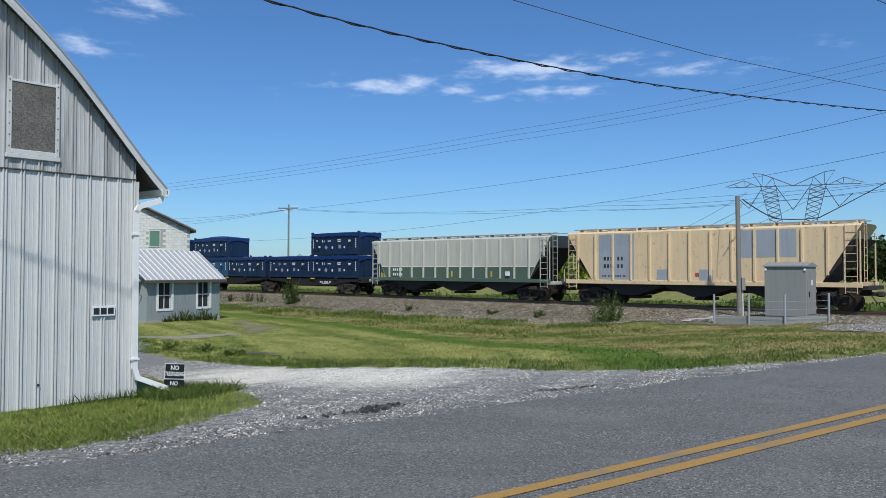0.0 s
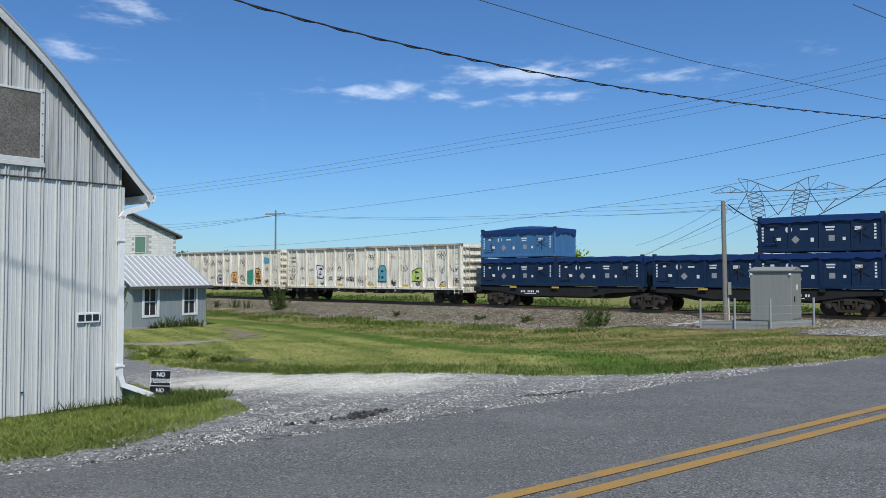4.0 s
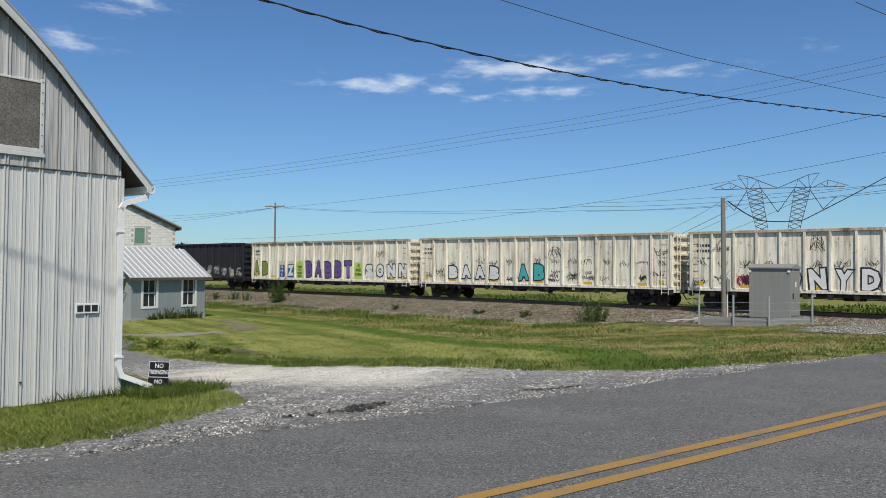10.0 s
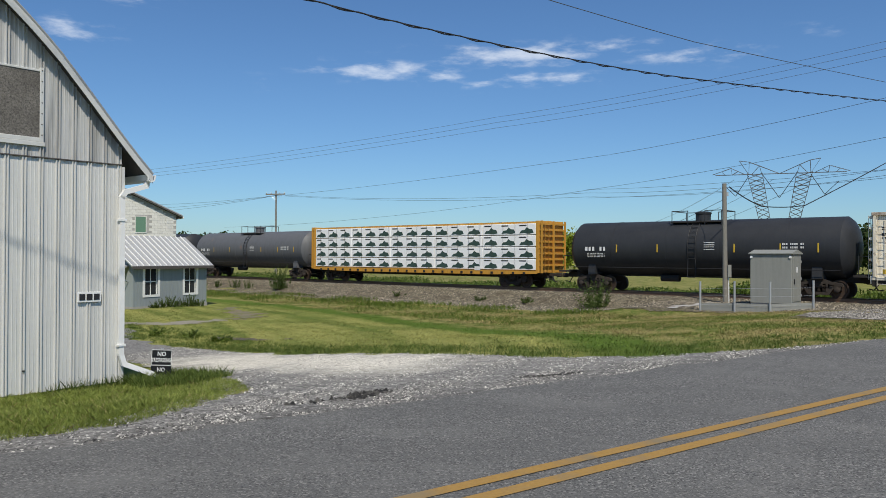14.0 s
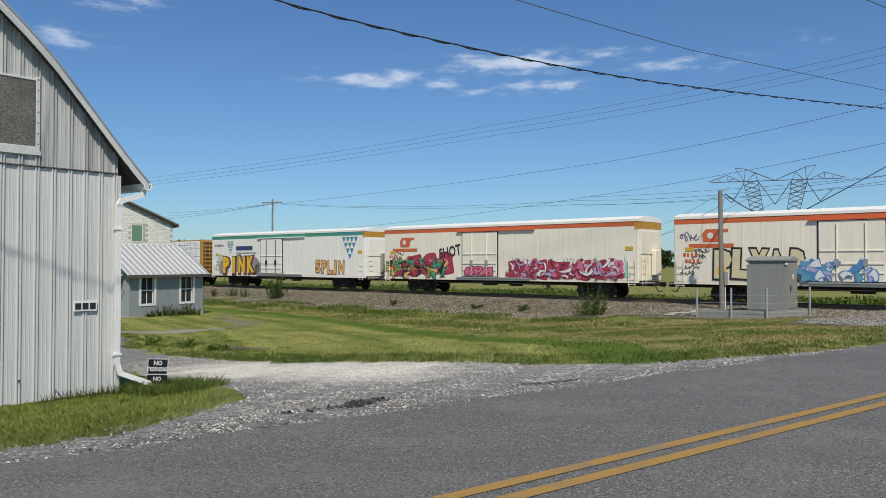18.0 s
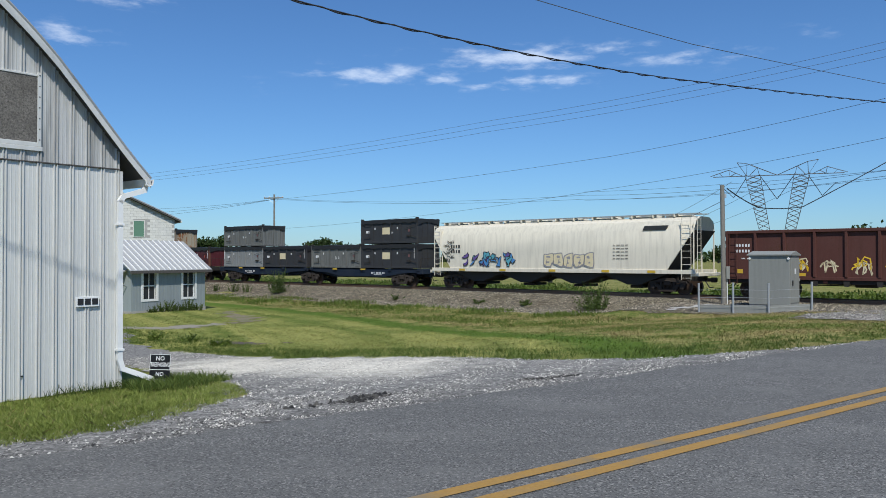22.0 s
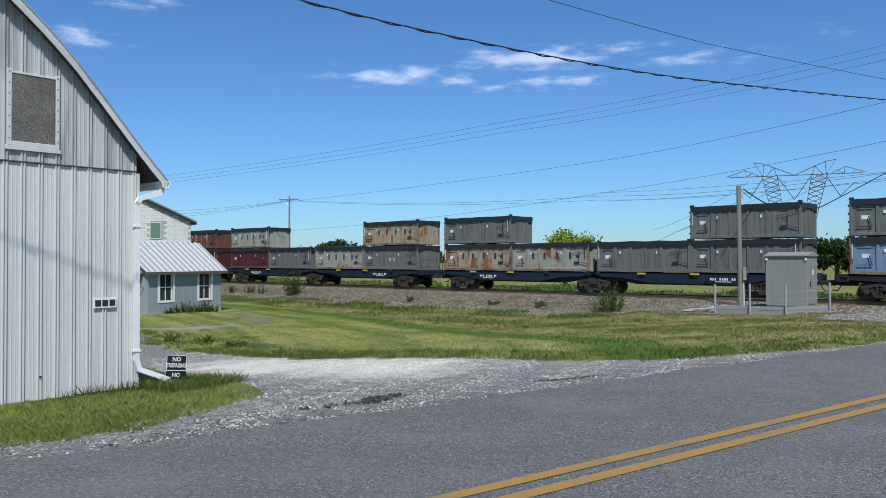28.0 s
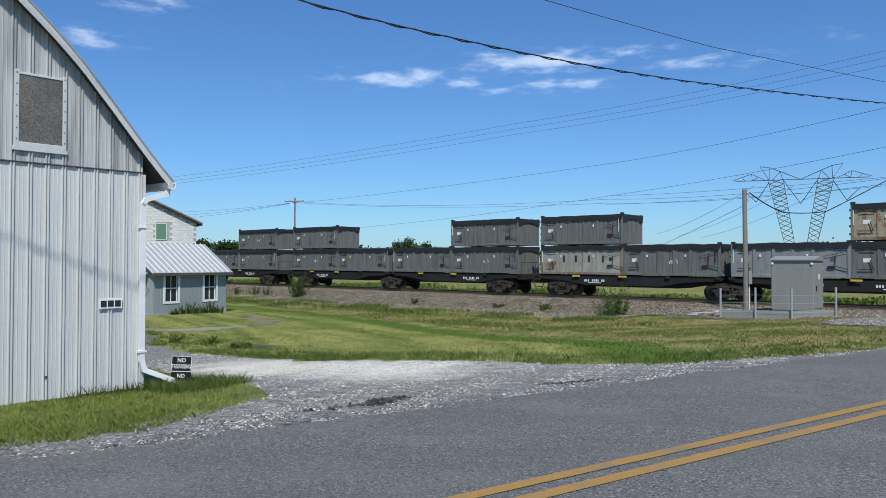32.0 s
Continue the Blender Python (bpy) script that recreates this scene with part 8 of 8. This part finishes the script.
            piece(car, -hl + 4.6, 2.0, 4.6, 1.4, 3, "red", g, "maroon", 76, "pink")
            words(car, -hl + 6.55, 2.9, "SHOT", 0.75, 2.0, SPRAY["black"], g - 0.012, bold=0.02, turn=-10)
            piece(car, door, 1.6, 2.4, 0.6, 3, "pink", g - 0.11, "maroon", 79)
            flame = Shape()
            for k in range(26):
                a0 = hl - 9.6 + k * 0.34
                flame.prism([(a0, 1.3), (a0 + 0.6, 1.3), (a0 + 0.45 - 0.25 * (k % 3), 2.35 + 0.28 * math.sin(k * 2.3))], g - 0.004, g - 0.002)
            put("graffiti_halo", flame, SPRAY["mint"], car)
            piece(car, hl - 5.2, 1.72, 8.4, 1.1, 8, "red", g - 0.004, "maroon", 77, "pink")
            wild(car, hl - 5.2, 1.74, 8.0, 1.25, ("red", "maroon", "pink", "lilac", "white"), g - 0.03, 177, "maroon", 2.2)
            piece(car, hl - 1.3, 1.9, 0.9, 0.7, 1, "pink", g - 0.02, "white", 78)
    for k in range(5):
        scribble(car, -hl + 0.8 + k * 0.2, 1.6 + 0.3 * k, 0.8, 0.3, "black" if kind != "c" else "grey", g, 740 + k + seed)
    return car


reefer(25.3, "a", 1)
reefer(2.1, "b", 2)
reefer(-21.0, "c", 3)


def centerbeam(s0, length, kind):
    """A centrebeam flat car full of wrapped lumber."""
    label = "yellow bulkhead flat car stacked with white and green wrapped lumber" if kind == "green" else "weathered yellow bulkhead flat car stacked with white wrapped lumber"
    car = rolling("lumber_flat_car", s0 + length / 2, label, "flat car", "lumber flat cars")
    hl, mat = length / 2, P_YELLOW if kind == "green" else P_OLDYEL
    put("deck", Shape().box(-hl, hl, -1.45, 1.45, 1.0, 1.14, 0.01), mat, car)
    put("side_sill", Shape().prism([(-hl, 1.14), (hl, 1.14), (hl, 0.95), (hl - 4, 0.85), (-hl + 4, 0.85), (-hl, 0.95)], -1.5, -1.451), mat, car)
    put("center_sill", Shape().box(-hl, hl, -0.3, 0.3, 0.65, 1.0), M_UNDER, car)
    put("center_beam", Shape().box(-hl, hl, -0.05, 0.05, 1.14, 4.4).box(-hl, hl, -0.25, 0.25, 4.3, 4.42), mat, car)
    for a in (-1, 1):
        put("bulkhead", Shape().box(a * hl - 0.12, a * hl + 0.12, -1.45, 1.45, 1.0, 4.4, 0.02), mat, car)
        for z in np.linspace(1.5, 4.2, 8):
            put("bulkhead_rib", Shape().box(a * (hl + 0.19) - 0.07, a * (hl + 0.19) + 0.07, -1.4, 1.4, z - 0.06, z + 0.06), mat, car)
        for yy in (-1.38, 0, 1.38):
            put("bulkhead_post", Shape().box(a * (hl + 0.3) - 0.05, a * (hl + 0.3) + 0.05, yy - 0.06, yy + 0.06, 1.0, 4.4), mat, car)
        ladder(car, a * (hl + 0.38), -0.9, 1.0, 4.3, mat, 0.45, "y")
        truck(car, a * (hl - 2.2))
        coupler(car, a * (hl + 0.4), a)
    for x in np.linspace(-hl + 1, hl - 1, 24):
        put("winch", Shape().box(x - 0.08, x + 0.08, -1.56, -1.5005, 0.9, 1.05), M_UNDER, car)
    f = -1.46
    rows, cols = (4, 14) if kind == "green" else (4, 4)
    if kind == "white":
        cols = 4
    nb = 5 if kind == "green" else 4
    wide = (2 * hl - 0.3) / nb
    wrap = plain("white_lumber_wrap", (0.86, 0.86, 0.85), 0.42)
    h = 3.1 / rows
    rng = random.Random(5 if kind == "green" else 6)
    for a in (-1, 1):
        for r_ in range(rows):
            for c_ in range(nb):
                x0, z0 = -hl + 0.15 + c_ * wide, 1.16 + r_ * h
                pk = put("lumber_pack", Shape().box(x0 + 0.02, x0 + wide - 0.02, 0.07 * a if a > 0 else -1.42, 1.42 if a > 0 else -0.07, z0 + 0.02, z0 + h - 0.03, 0.03), wrap, car, (rng.uniform(-.02, .02), 0, 0), "bundle of lumber in white plastic wrap")
                if a < 0:
                    g = -1.422
                    if kind == "green":
                        tri = Shape()
                        for k in range(3):
                            q = x0 + wide * (k + 0.5) / 3
                            tri.prism([(q - 0.58, z0 + 0.10), (q - 0.42, z0 + 0.30), (q - 0.16, z0 + 0.33), (q + 0.02, z0 + 0.52), (q + 0.18, z0 + 0.40), (q + 0.44, z0 + 0.37), (q + 0.56, z0 + 0.14), (q + 0.2, z0 + 0.07), (q - 0.2, z0 + 0.12)], g - 0.004, g)
                        put("printed_motif", tri, SPRAY["darkgreen"], pk)
                        for k in range(3):
                            q = x0 + wide * (k + 0.5) / 3
                            put("printed_bar", cached("printed_bar", lambda: Shape().box(-0.285, 0.285, -0.004, 0, -0.04, 0.04)), SPRAY["black"], pk, (q - 0.30, g, z0 + 0.62))
                    else:
                        fold = Shape()
                        for k in range(9):
                            zz, xx = z0 + rng.uniform(0.05, h - 0.1), x0 + rng.uniform(0.1, wide - 2.0)
                            ln = rng.uniform(0.7, 2.0)
                            fold.prism([(xx, zz), (xx + ln * .5, zz + rng.uniform(-.05, .05)), (xx + ln, zz + rng.uniform(-.02, .02)), (xx + ln * .5, zz - 0.05)], g - 0.015, g)
                        put("fold", fold, wrap, pk)
                        # shade between the lumber layers, drawn as a thin dark strip
                        put("gap_shadow", Shape().box(x0 + 0.1, x0 + wide - 0.1, g - 0.002, g + 0.01, z0 + h * 0.48, z0 + h * 0.49), M_SLAT, pk)
    for x in np.linspace(-hl + 0.8, hl - 0.8, 22):
        put("tie_down", Shape().rod((x, -1.45, 1.1), (x, -1.45, 4.3), 0.008, 4).rod((x, -1.45, 4.3), (x, -0.2, 4.42), 0.008, 4), M_BLACK, car)
    mark(car, hl - 4.9 if kind == "green" else hl - 5.2, 1.25, 0.5, 0.26, M_LETTER_W, f - 0.05, "placard")
    return car


centerbeam(84.9, 22.3, "green")
centerbeam(-45.2, 22.1, "white")


# ---- container flat cars ----
def container(s, z, mat, tarp, label, style, arch=0.06, seed=0, word=True):
    """An open-topped waste container, 20 feet by 8 by 6, with a tarpaulin over it; s is its near left corner."""
    ob = rolling("waste_container", s + 3.03, label, "container", "waste containers on the flat cars", z)
    L, w, h = 3.03, 1.22, 1.84
    ribs = (-1.75, -0.75, 0.25, 1.25) if style != "blue" else (-1.4, 0.1, 1.6)

    def hull():
        sh = Shape().box(-L + 0.04, L - 0.04, -w + 0.05, w - 0.05, 0.06, h - 0.1, 0.02)
        for x in ribs:
            sh.box(x - 0.075, x + 0.075, w - 0.075, w - 0.005, 0.151, h - 0.201)
        sh.box(-L + 0.162, L - 0.162, w - 0.09, w, 0.0, 0.15).box(-L + 0.162, L - 0.162, w - 0.08, w, h - 0.2, h - 0.07)
        return sh.box(-L - 0.02, -L + 0.06, -w + 0.17, w - 0.17, 0, 0.14).box(-L - 0.02, -L + 0.06, -w + 0.17, w - 0.17, h - 0.19, h - 0.06)
    trim = P_EDGE if mat in (P_PALE, P_ORANGE, P_BLUE2) else P_RBROWN if mat is P_MAROON else mat
    put("body", cached(("cbody", style == "blue"), hull), mat, ob)
    for a in (-1, 1):
        for b in (-1, 1):
            put("corner_post", cached(("cpost",), lambda: Shape().box(-0.08, 0.08, -0.08, 0.08, 0, h, 0.012)), trim, ob, (a * (L - 0.08), b * (w - 0.08), 0))
        put("corner_casting", cached(("ccast",), lambda: Shape().box(-0.1, 0.1, -0.09, 0.09, -0.01, 0.13, 0.01)), M_UNDER, ob, (a * (L - 0.092), -w + 0.083, h - 0.06))
    put("bottom_rail", cached(("crail",), lambda: Shape().box(-L + 0.162, L - 0.162, -0.045, 0.045, 0.0, 0.15, 0.01)), trim, ob, (0, -w + 0.046, 0))
    put("top_rail", cached(("crail2",), lambda: Shape().box(-L + 0.162, L - 0.162, -0.04, 0.04, h - 0.2, h - 0.07, 0.01)), mat, ob, (0, -w + 0.041, 0))
    for x in ribs:
        put("side_rib", cached(("crib",), lambda: Shape().box(-0.075, 0.075, -0.035, 0.035, 0.151, h - 0.201)), P_ORANGE if mat is P_RBROWN else mat, ob, (x, -w + 0.04, 0))
    for yy in (-0.6, 0, 0.6):
        put("end_rib", cached(("cerib",), lambda: Shape().box(-0.03, 0.03, -0.05, 0.05, 0.1, h - 0.15)), mat, ob, (L - 0.0305, yy, 0))
    put("end_rail", cached(("cend",), lambda: Shape().box(-0.04, 0.04, -w + 0.17, w - 0.17, 0, 0.14)), mat, ob, (L - 0.02, 0, 0))
    put("end_rail", cached(("cend2",), lambda: Shape().box(-0.04, 0.04, -w + 0.17, w - 0.17, h - 0.19, h - 0.06)), mat, ob, (L - 0.02, 0, 0))

    def cover():
        """A loose sheet over the load that droops over the top rails."""
        rng = np.random.default_rng(seed % 5)
        nx, ny = 22, 13
        xs = np.linspace(-L + 0.1, L - 0.1, nx)
        ys = [-w - 0.030, -w - 0.045] + list(np.linspace(-w + 0.04, w - 0.04, ny - 4)) + [w + 0.018, w + 0.022]
        vs = []
        for i, x in enumerate(xs):
            hang = 0.24 + 0.09 * abs(math.sin(i * 0.9 + seed)) + rng.uniform(0, .05)
            for j, y in enumerate(ys):
                zz = h - 0.03 + arch * math.cos(x / L * 1.5) * math.cos(y / w * 1.5) - (0.05 if arch < 0.1 else 0) * math.sin((i % 7) / 6 * 3.14) * math.cos(y / w * 1.4)
                zz += rng.uniform(-.018, .018)
                if j in (0, ny - 1):
                    zz = h - hang
                vs.append((x, y, zz))
        fs = [(i * ny + j, (i + 1) * ny + j, (i + 1) * ny + j + 1, i * ny + j + 1) for i in range(nx - 1) for j in range(ny - 1)]
        k = len(vs)
        for j, y in enumerate(ys):
            vs.append((L + 0.045, y, h - 0.05))
        for j, y in enumerate(ys):
            vs.append((L + 0.03, y * 0.96, h - 0.30 - 0.22 * abs(y / w) ** 2 + rng.uniform(-.03, .03)))
        e = (nx - 1) * ny
        for j in range(ny - 1):
            fs += [(e + j, k + j, k + j + 1, e + j + 1), (k + j, k + ny + j, k + ny + j + 1, k + j + 1)]
        return Shape().add(vs, fs)
    put("tarpaulin", cached(("tarp", arch, seed % 5), cover, 60), tarp, ob, None, "loose blue tarpaulin" if tarp is M_TARP_B else "loose black tarpaulin")
    put("latch_bar", cached(("clatch",), lambda: Shape().rod((-2.65, -w - 0.02, 0.45), (-1.95, -w - 0.02, 0.45), 0.02, 6).rod((-2.6, -w - 0.02, 1.4), (-1.9, -w - 0.02, 1.4), 0.02, 6).rod((-2.0, -w - 0.02, 0.45), (-2.15, -w - 0.02, 0.95), 0.02, 6)), M_UNDER, ob)
    for zz in (0.3, 0.7, 1.1, 1.5):
        put("hinge", cached(("chinge",), lambda: Shape().box(-0.07, 0.0, -0.06, 0.06, -0.05, 0.05)), M_UNDER, ob, (-L - 0.001, -w + 0.1, zz))
    f = -w + 0.046
    if style == "blue":
        put("emblem", cached(("cdisc",), lambda: Shape().lathe([(0, 0.17), (0.003, 0.17)], 16, "y")), M_LETTER_W, ob, (-1.45, f - 0.004, 1.15))
        put("placard", cached(("diamond",), lambda: Shape().prism([(-0.21, 0), (0, -0.21), (0.21, 0), (0, 0.21)], -0.003, 0)), SPRAY["grey"], ob, (-1.12, f - 0.001, 0.62))
        mark(ob, 0.62, 0.66, 0.28, 0.28, SPRAY["grey"], f, "placard")
        for dx, z, wd, hh in ((0.55, 1.22, 0.44, 0.08), (0.55, 1.08, 0.38, 0.07), (-1.98, 0.66, 0.26, 0.16), (-0.7, 1.15, 0.38, 0.08), (1.85, 1.12, 0.34, 0.18), (1.2, 0.62, 0.14, 0.16), (-2.3, 1.2, 0.2, 0.12), (-0.3, 0.6, 0.16, 0.2)):
            mark(ob, dx, z, wd, hh, M_LETTER_W, f, "label_bar")
        for x in (-2.78, 2.6):
            for k in range(5):
                mark(ob, x, 0.62 + 0.16 * k, 0.10, 0.10, M_LETTER_W, f, "number_bar")
        put("latch_gear", cached(("bluerig",), lambda: Shape().rod((1.6, -w - 0.02, 0.7), (2.3, -w - 0.02, 1.25), 0.014, 5).rod((1.6, -w - 0.02, 1.2), (2.4, -w - 0.02, 0.75), 0.014, 5).rod((2.0, -w - 0.02, 0.5), (2.0, -w - 0.02, 1.2), 0.02, 5)), M_UNDER, ob)
        put("name_bar", cached(("bluebar",), lambda: Shape().box(-0.6, 0.6, -0.003, 0, -0.07, 0.07)), M_LETTER_W, ob, (0.3, -w - 0.032, h - 0.1)) if seed % 2 else None
        put("placard", cached(("yel",), lambda: Shape().box(0, 0.004, -0.35, 0.35, -0.06, 0.06)), M_YSTRIPE, ob, (L + 0.001, 0, h - 0.2))
    else:
        mark(ob, -2.3, 0.9, 0.36, 0.2, M_LETTER_W, f)
        mark(ob, -1.45, 1.15, 0.1, 0.16, M_LETTER_W, f - 0.03)
        mark(ob, 0.95, 1.15, 0.1, 0.16, M_LETTER_W, f - 0.03)
        lm = M_LETTER_K if style == "pale" else (M_LETTER_W if style in ("maroonword", "paleblue") else M_LETTER_R)
        if style in ("pale", "maroonword", "paleblue") and word:
            for x in (-1.25, -0.35, 0.62, 1.62):
                put("letter_bar", cached(("ebar",), lambda: Shape().box(-0.085, 0.085, -0.003, 0, -0.21, 0.21)), lm, ob, (x, f - 0.001, 0.98), "plain painted bar where a name stands")
        mark(ob, 2.15, 0.95, 0.22, 0.2, SPRAY["faint"] if style == "grey" else lm, f)
        if mat is P_DGREY:
            put("placard", cached(("cplac",), lambda: Shape().box(-0.42, 0.42, -0.004, 0, -0.26, 0.26)), SPRAY["cream"], ob, (-0.25, f - 0.001, 0.95))
        rig = cached(("crig", seed % 2), lambda: Shape().rod((2.3, -w - 0.02, 0.55), (2.35, -w - 0.02, 1.25), 0.018, 5).rod((1.75, -w - 0.02, 1.1), (2.85, -w - 0.02, 1.35), 0.012, 5).rod((2.3, -w - 0.02, 0.6), (2.9, -w - 0.02, 0.45), 0.018, 5).box(1.95, 2.3, -w - 0.03, -w + 0.03, 0.5, 0.62))
        put("latch_gear", rig, M_UNDER, ob)
        put("strap", cached(("cstrap",), lambda: Shape().box(-0.018, 0.018, -0.008, 0.008, 0.75, h - 0.15)), M_LETTER_W if seed % 3 else M_UNDER, ob, (2.72 if seed % 2 else -2.9, -w - 0.012, 0))
        if mat is P_MAROON and seed == 105:
            wild(ob, -0.1, 0.95, 3.4, 0.95, ("pink", "red", "lilac"), -w - 0.035, 31, "maroon", 1.5)
        if style == "grey" and seed % 3 == 0:
            scribble(ob, 0.2, 0.8, 0.5, 0.25, "white", f, seed)
    return ob


def spine_car(s0, mat, lower, upper, seed, spots=(0, 3)):
    """Two coupled platforms on three trucks, with four containers below and two on top."""
    car = rolling("container_flat_car", s0 + 12.35, "articulated %s container flat car on three trucks" % ("dark blue" if mat is P_SPINE_B else "black"), "flat car", "container flat cars")
    for a in (-1, 1):
        c = a * 6.5
        put("platform", cached(("plat", a), lambda: Shape().prism([(c - 6.0, 1.32), (c + 6.0, 1.32), (c + 6.0, 1.0), (c + 3.6, 0.62), (c - 3.6, 0.62), (c - 6.0, 1.0)], -0.75, 0.75)), mat, car)
        put("side_sill", cached(("plats", a), lambda: Shape().prism([(c - 6.3, 1.30), (c + 6.3, 1.30), (c + 6.3, 1.08), (c + 4.2, 0.98), (c + 2.6, 0.72), (c - 2.6, 0.72), (c - 4.2, 0.98), (c - 6.3, 1.08)], -1.15, -1.05)), mat, car)
        for x in (-6.1, -3.1, 0, 3.1, 6.1):
            put("cross_arm", cached(("carm",), lambda: Shape().box(-0.15, 0.15, -1.25, 1.25, 1.18, 1.36, 0.01)), mat, car, (c + x, 0, 0))
        for x in (-3.1, 0.2):
            mark(car, c + x, 1.27, 0.55, 0.1, M_YSTRIPE, -1.26, "reflector")
        mark(car, c + a * 1.8, 1.0, 1.5, 0.14, M_LETTER_W, -1.16)
        mark(car, c + a * 1.8, 0.86, 0.9, 0.04, M_LETTER_W, -1.16)
        truck(car, a * 10.75)
        coupler(car, a * 13.1, a)
        put("end_sill", cached(("ends", a), lambda: Shape().box(a * 12.7 - 0.3, a * 12.7 + 0.3, -1.2, 1.2, 0.95, 1.3, 0.02).box(a * 12.7 - 0.4, a * 12.7 + 0.4, -0.25, 0.25, 0.75, 1.0)), mat, car)
        put("end_railing", cached(("endr", a), lambda: Shape().rod((a * 12.8, -1.2, 1.3), (a * 12.8, -1.2, 2.1), 0.02, 5).rod((a * 12.8, 1.2, 1.3), (a * 12.8, 1.2, 2.1), 0.02, 5).rod((a * 12.8, -1.2, 2.1), (a * 12.8, 1.2, 2.1), 0.02, 5)), M_UNDER, car)
        put("brake_gear", cached(("bg", a), lambda: Shape().rod((c - 0.6, -0.9, 0.8), (c + 0.6, -0.9, 0.8), 0.18, 10)), M_UNDER, car)
    truck(car, 0.0)
    put("articulation", cached("artic", lambda: Shape().box(-0.5, 0.5, -0.35, 0.35, 0.9, 1.25, 0.03)), M_UNDER, car)
    offs = (0.0, 6.08, 12.72, 18.78)
    for k, (m, st) in enumerate(lower):
        container(s0 + offs[k], 1.37, m, M_TARP_B if st == "blue" else M_TARP_K, NAMES[id(m)], st, 0.06, seed * 10 + k)
    for k, spec in zip(spots, upper):
        if spec:
            m, st, arch = spec
            container(s0 + offs[k], 1.37 + 1.9, m, M_TARP_B if st == "blue" else M_TARP_K, NAMES[id(m)], st, arch, seed * 10 + 5 + k)


NAMES = {id(P_NAVY): "navy blue waste container with white placards", id(P_FADED): "faded teal-blue waste container", id(P_SKY): "light blue waste container with a domed tarpaulin", id(P_GREY): "grey steel waste container under a sagging black tarpaulin",
         id(P_DGREY): "dark grey steel waste container under a black tarpaulin", id(P_LGREY): "light grey steel waste container", id(P_PALE): "pale grey-green waste container streaked with rust", id(P_ORANGE): "pale waste container thickly streaked with orange rust",
         id(P_MAROON): "maroon steel waste container", id(P_RBROWN): "rust-brown steel waste container", id(P_BLUE2): "weathered light blue waste container with rust"}
N, F, K = (P_NAVY, "blue"), (P_FADED, "blue"), (P_SKY, "blue")
g_, dg, lg, pe, og, mr, mw, rb, pb = (P_GREY, "grey"), (P_DGREY, "grey"), (P_LGREY, "grey"), (P_PALE, "pale"), (P_ORANGE, "pale"), (P_MAROON, "maroon"), (P_MAROON, "maroonword"), (P_RBROWN, "maroon"), (P_BLUE2, "paleblue")
up = lambda q, arch=0.05: (*q, arch)
spine_car(387.0, P_SPINE_K, (F, N, N, N), (up(N, 0.24), up(N, 0.08)), 1)
spine_car(360.0, P_SPINE_K, (N, N, N, N), (up(N, 0.26), up(N, 0.08)), 2)
spine_car(332.8, P_SPINE_K, (N, N, N, N), (up(K, 0.26), up(N, 0.1)), 3)
spine_car(-110.9, P_SPINE_B, (lg, dg, g_, dg), (up(g_), up(dg)), 4)
spine_car(-138.2, P_SPINE_K, (pe, pe, g_, mr), (up(og), up(og)), 5, (0, 2))
spine_car(-165.6, P_SPINE_K, (pe, g_, og, mr), (up(lg), up(g_)), 6)
spine_car(-192.8, P_SPINE_K, (pb, mw, mr, pe), (up(g_), up(mr)), 7)
spine_car(-219.9, P_SPINE_B, (og, pe, g_, g_), (up(g_), up(g_)), 8)
spine_car(-247.4, P_SPINE_B, (mr, g_, pe, g_), (up(pe), up(og)), 9)
spine_car(-274.8, P_SPINE_K, (mw, mw, pe, mr), (up(mr), up(rb)), 10)
spine_car(-302.0, P_SPINE_K, (pe, g_, lg, g_), (up(g_), up(og)), 11)
spine_car(-328.7, P_SPINE_K, (g_, g_, g_, g_), (up(g_), up(g_)), 12)
spine_car(-356.0, P_SPINE_K, (g_, g_, g_, g_), (up(g_), up(g_)), 13)


def motions():
    times = (0, 4, 8, 12, 16, 20, 22, 23.5, 24, 24.5, 25, 25.5, 27, 29, 32)
    for ob, s, z in MOVERS:
        rows = []
        for t in times:
            p = TRACK_C + TRACK_R * (s + advance(t))
            rows.append((t, pose(p[0], p[1], RAIL_Z + z, 0, 0, TRACK_TURN)))
        walk(ob, rows)


motions()
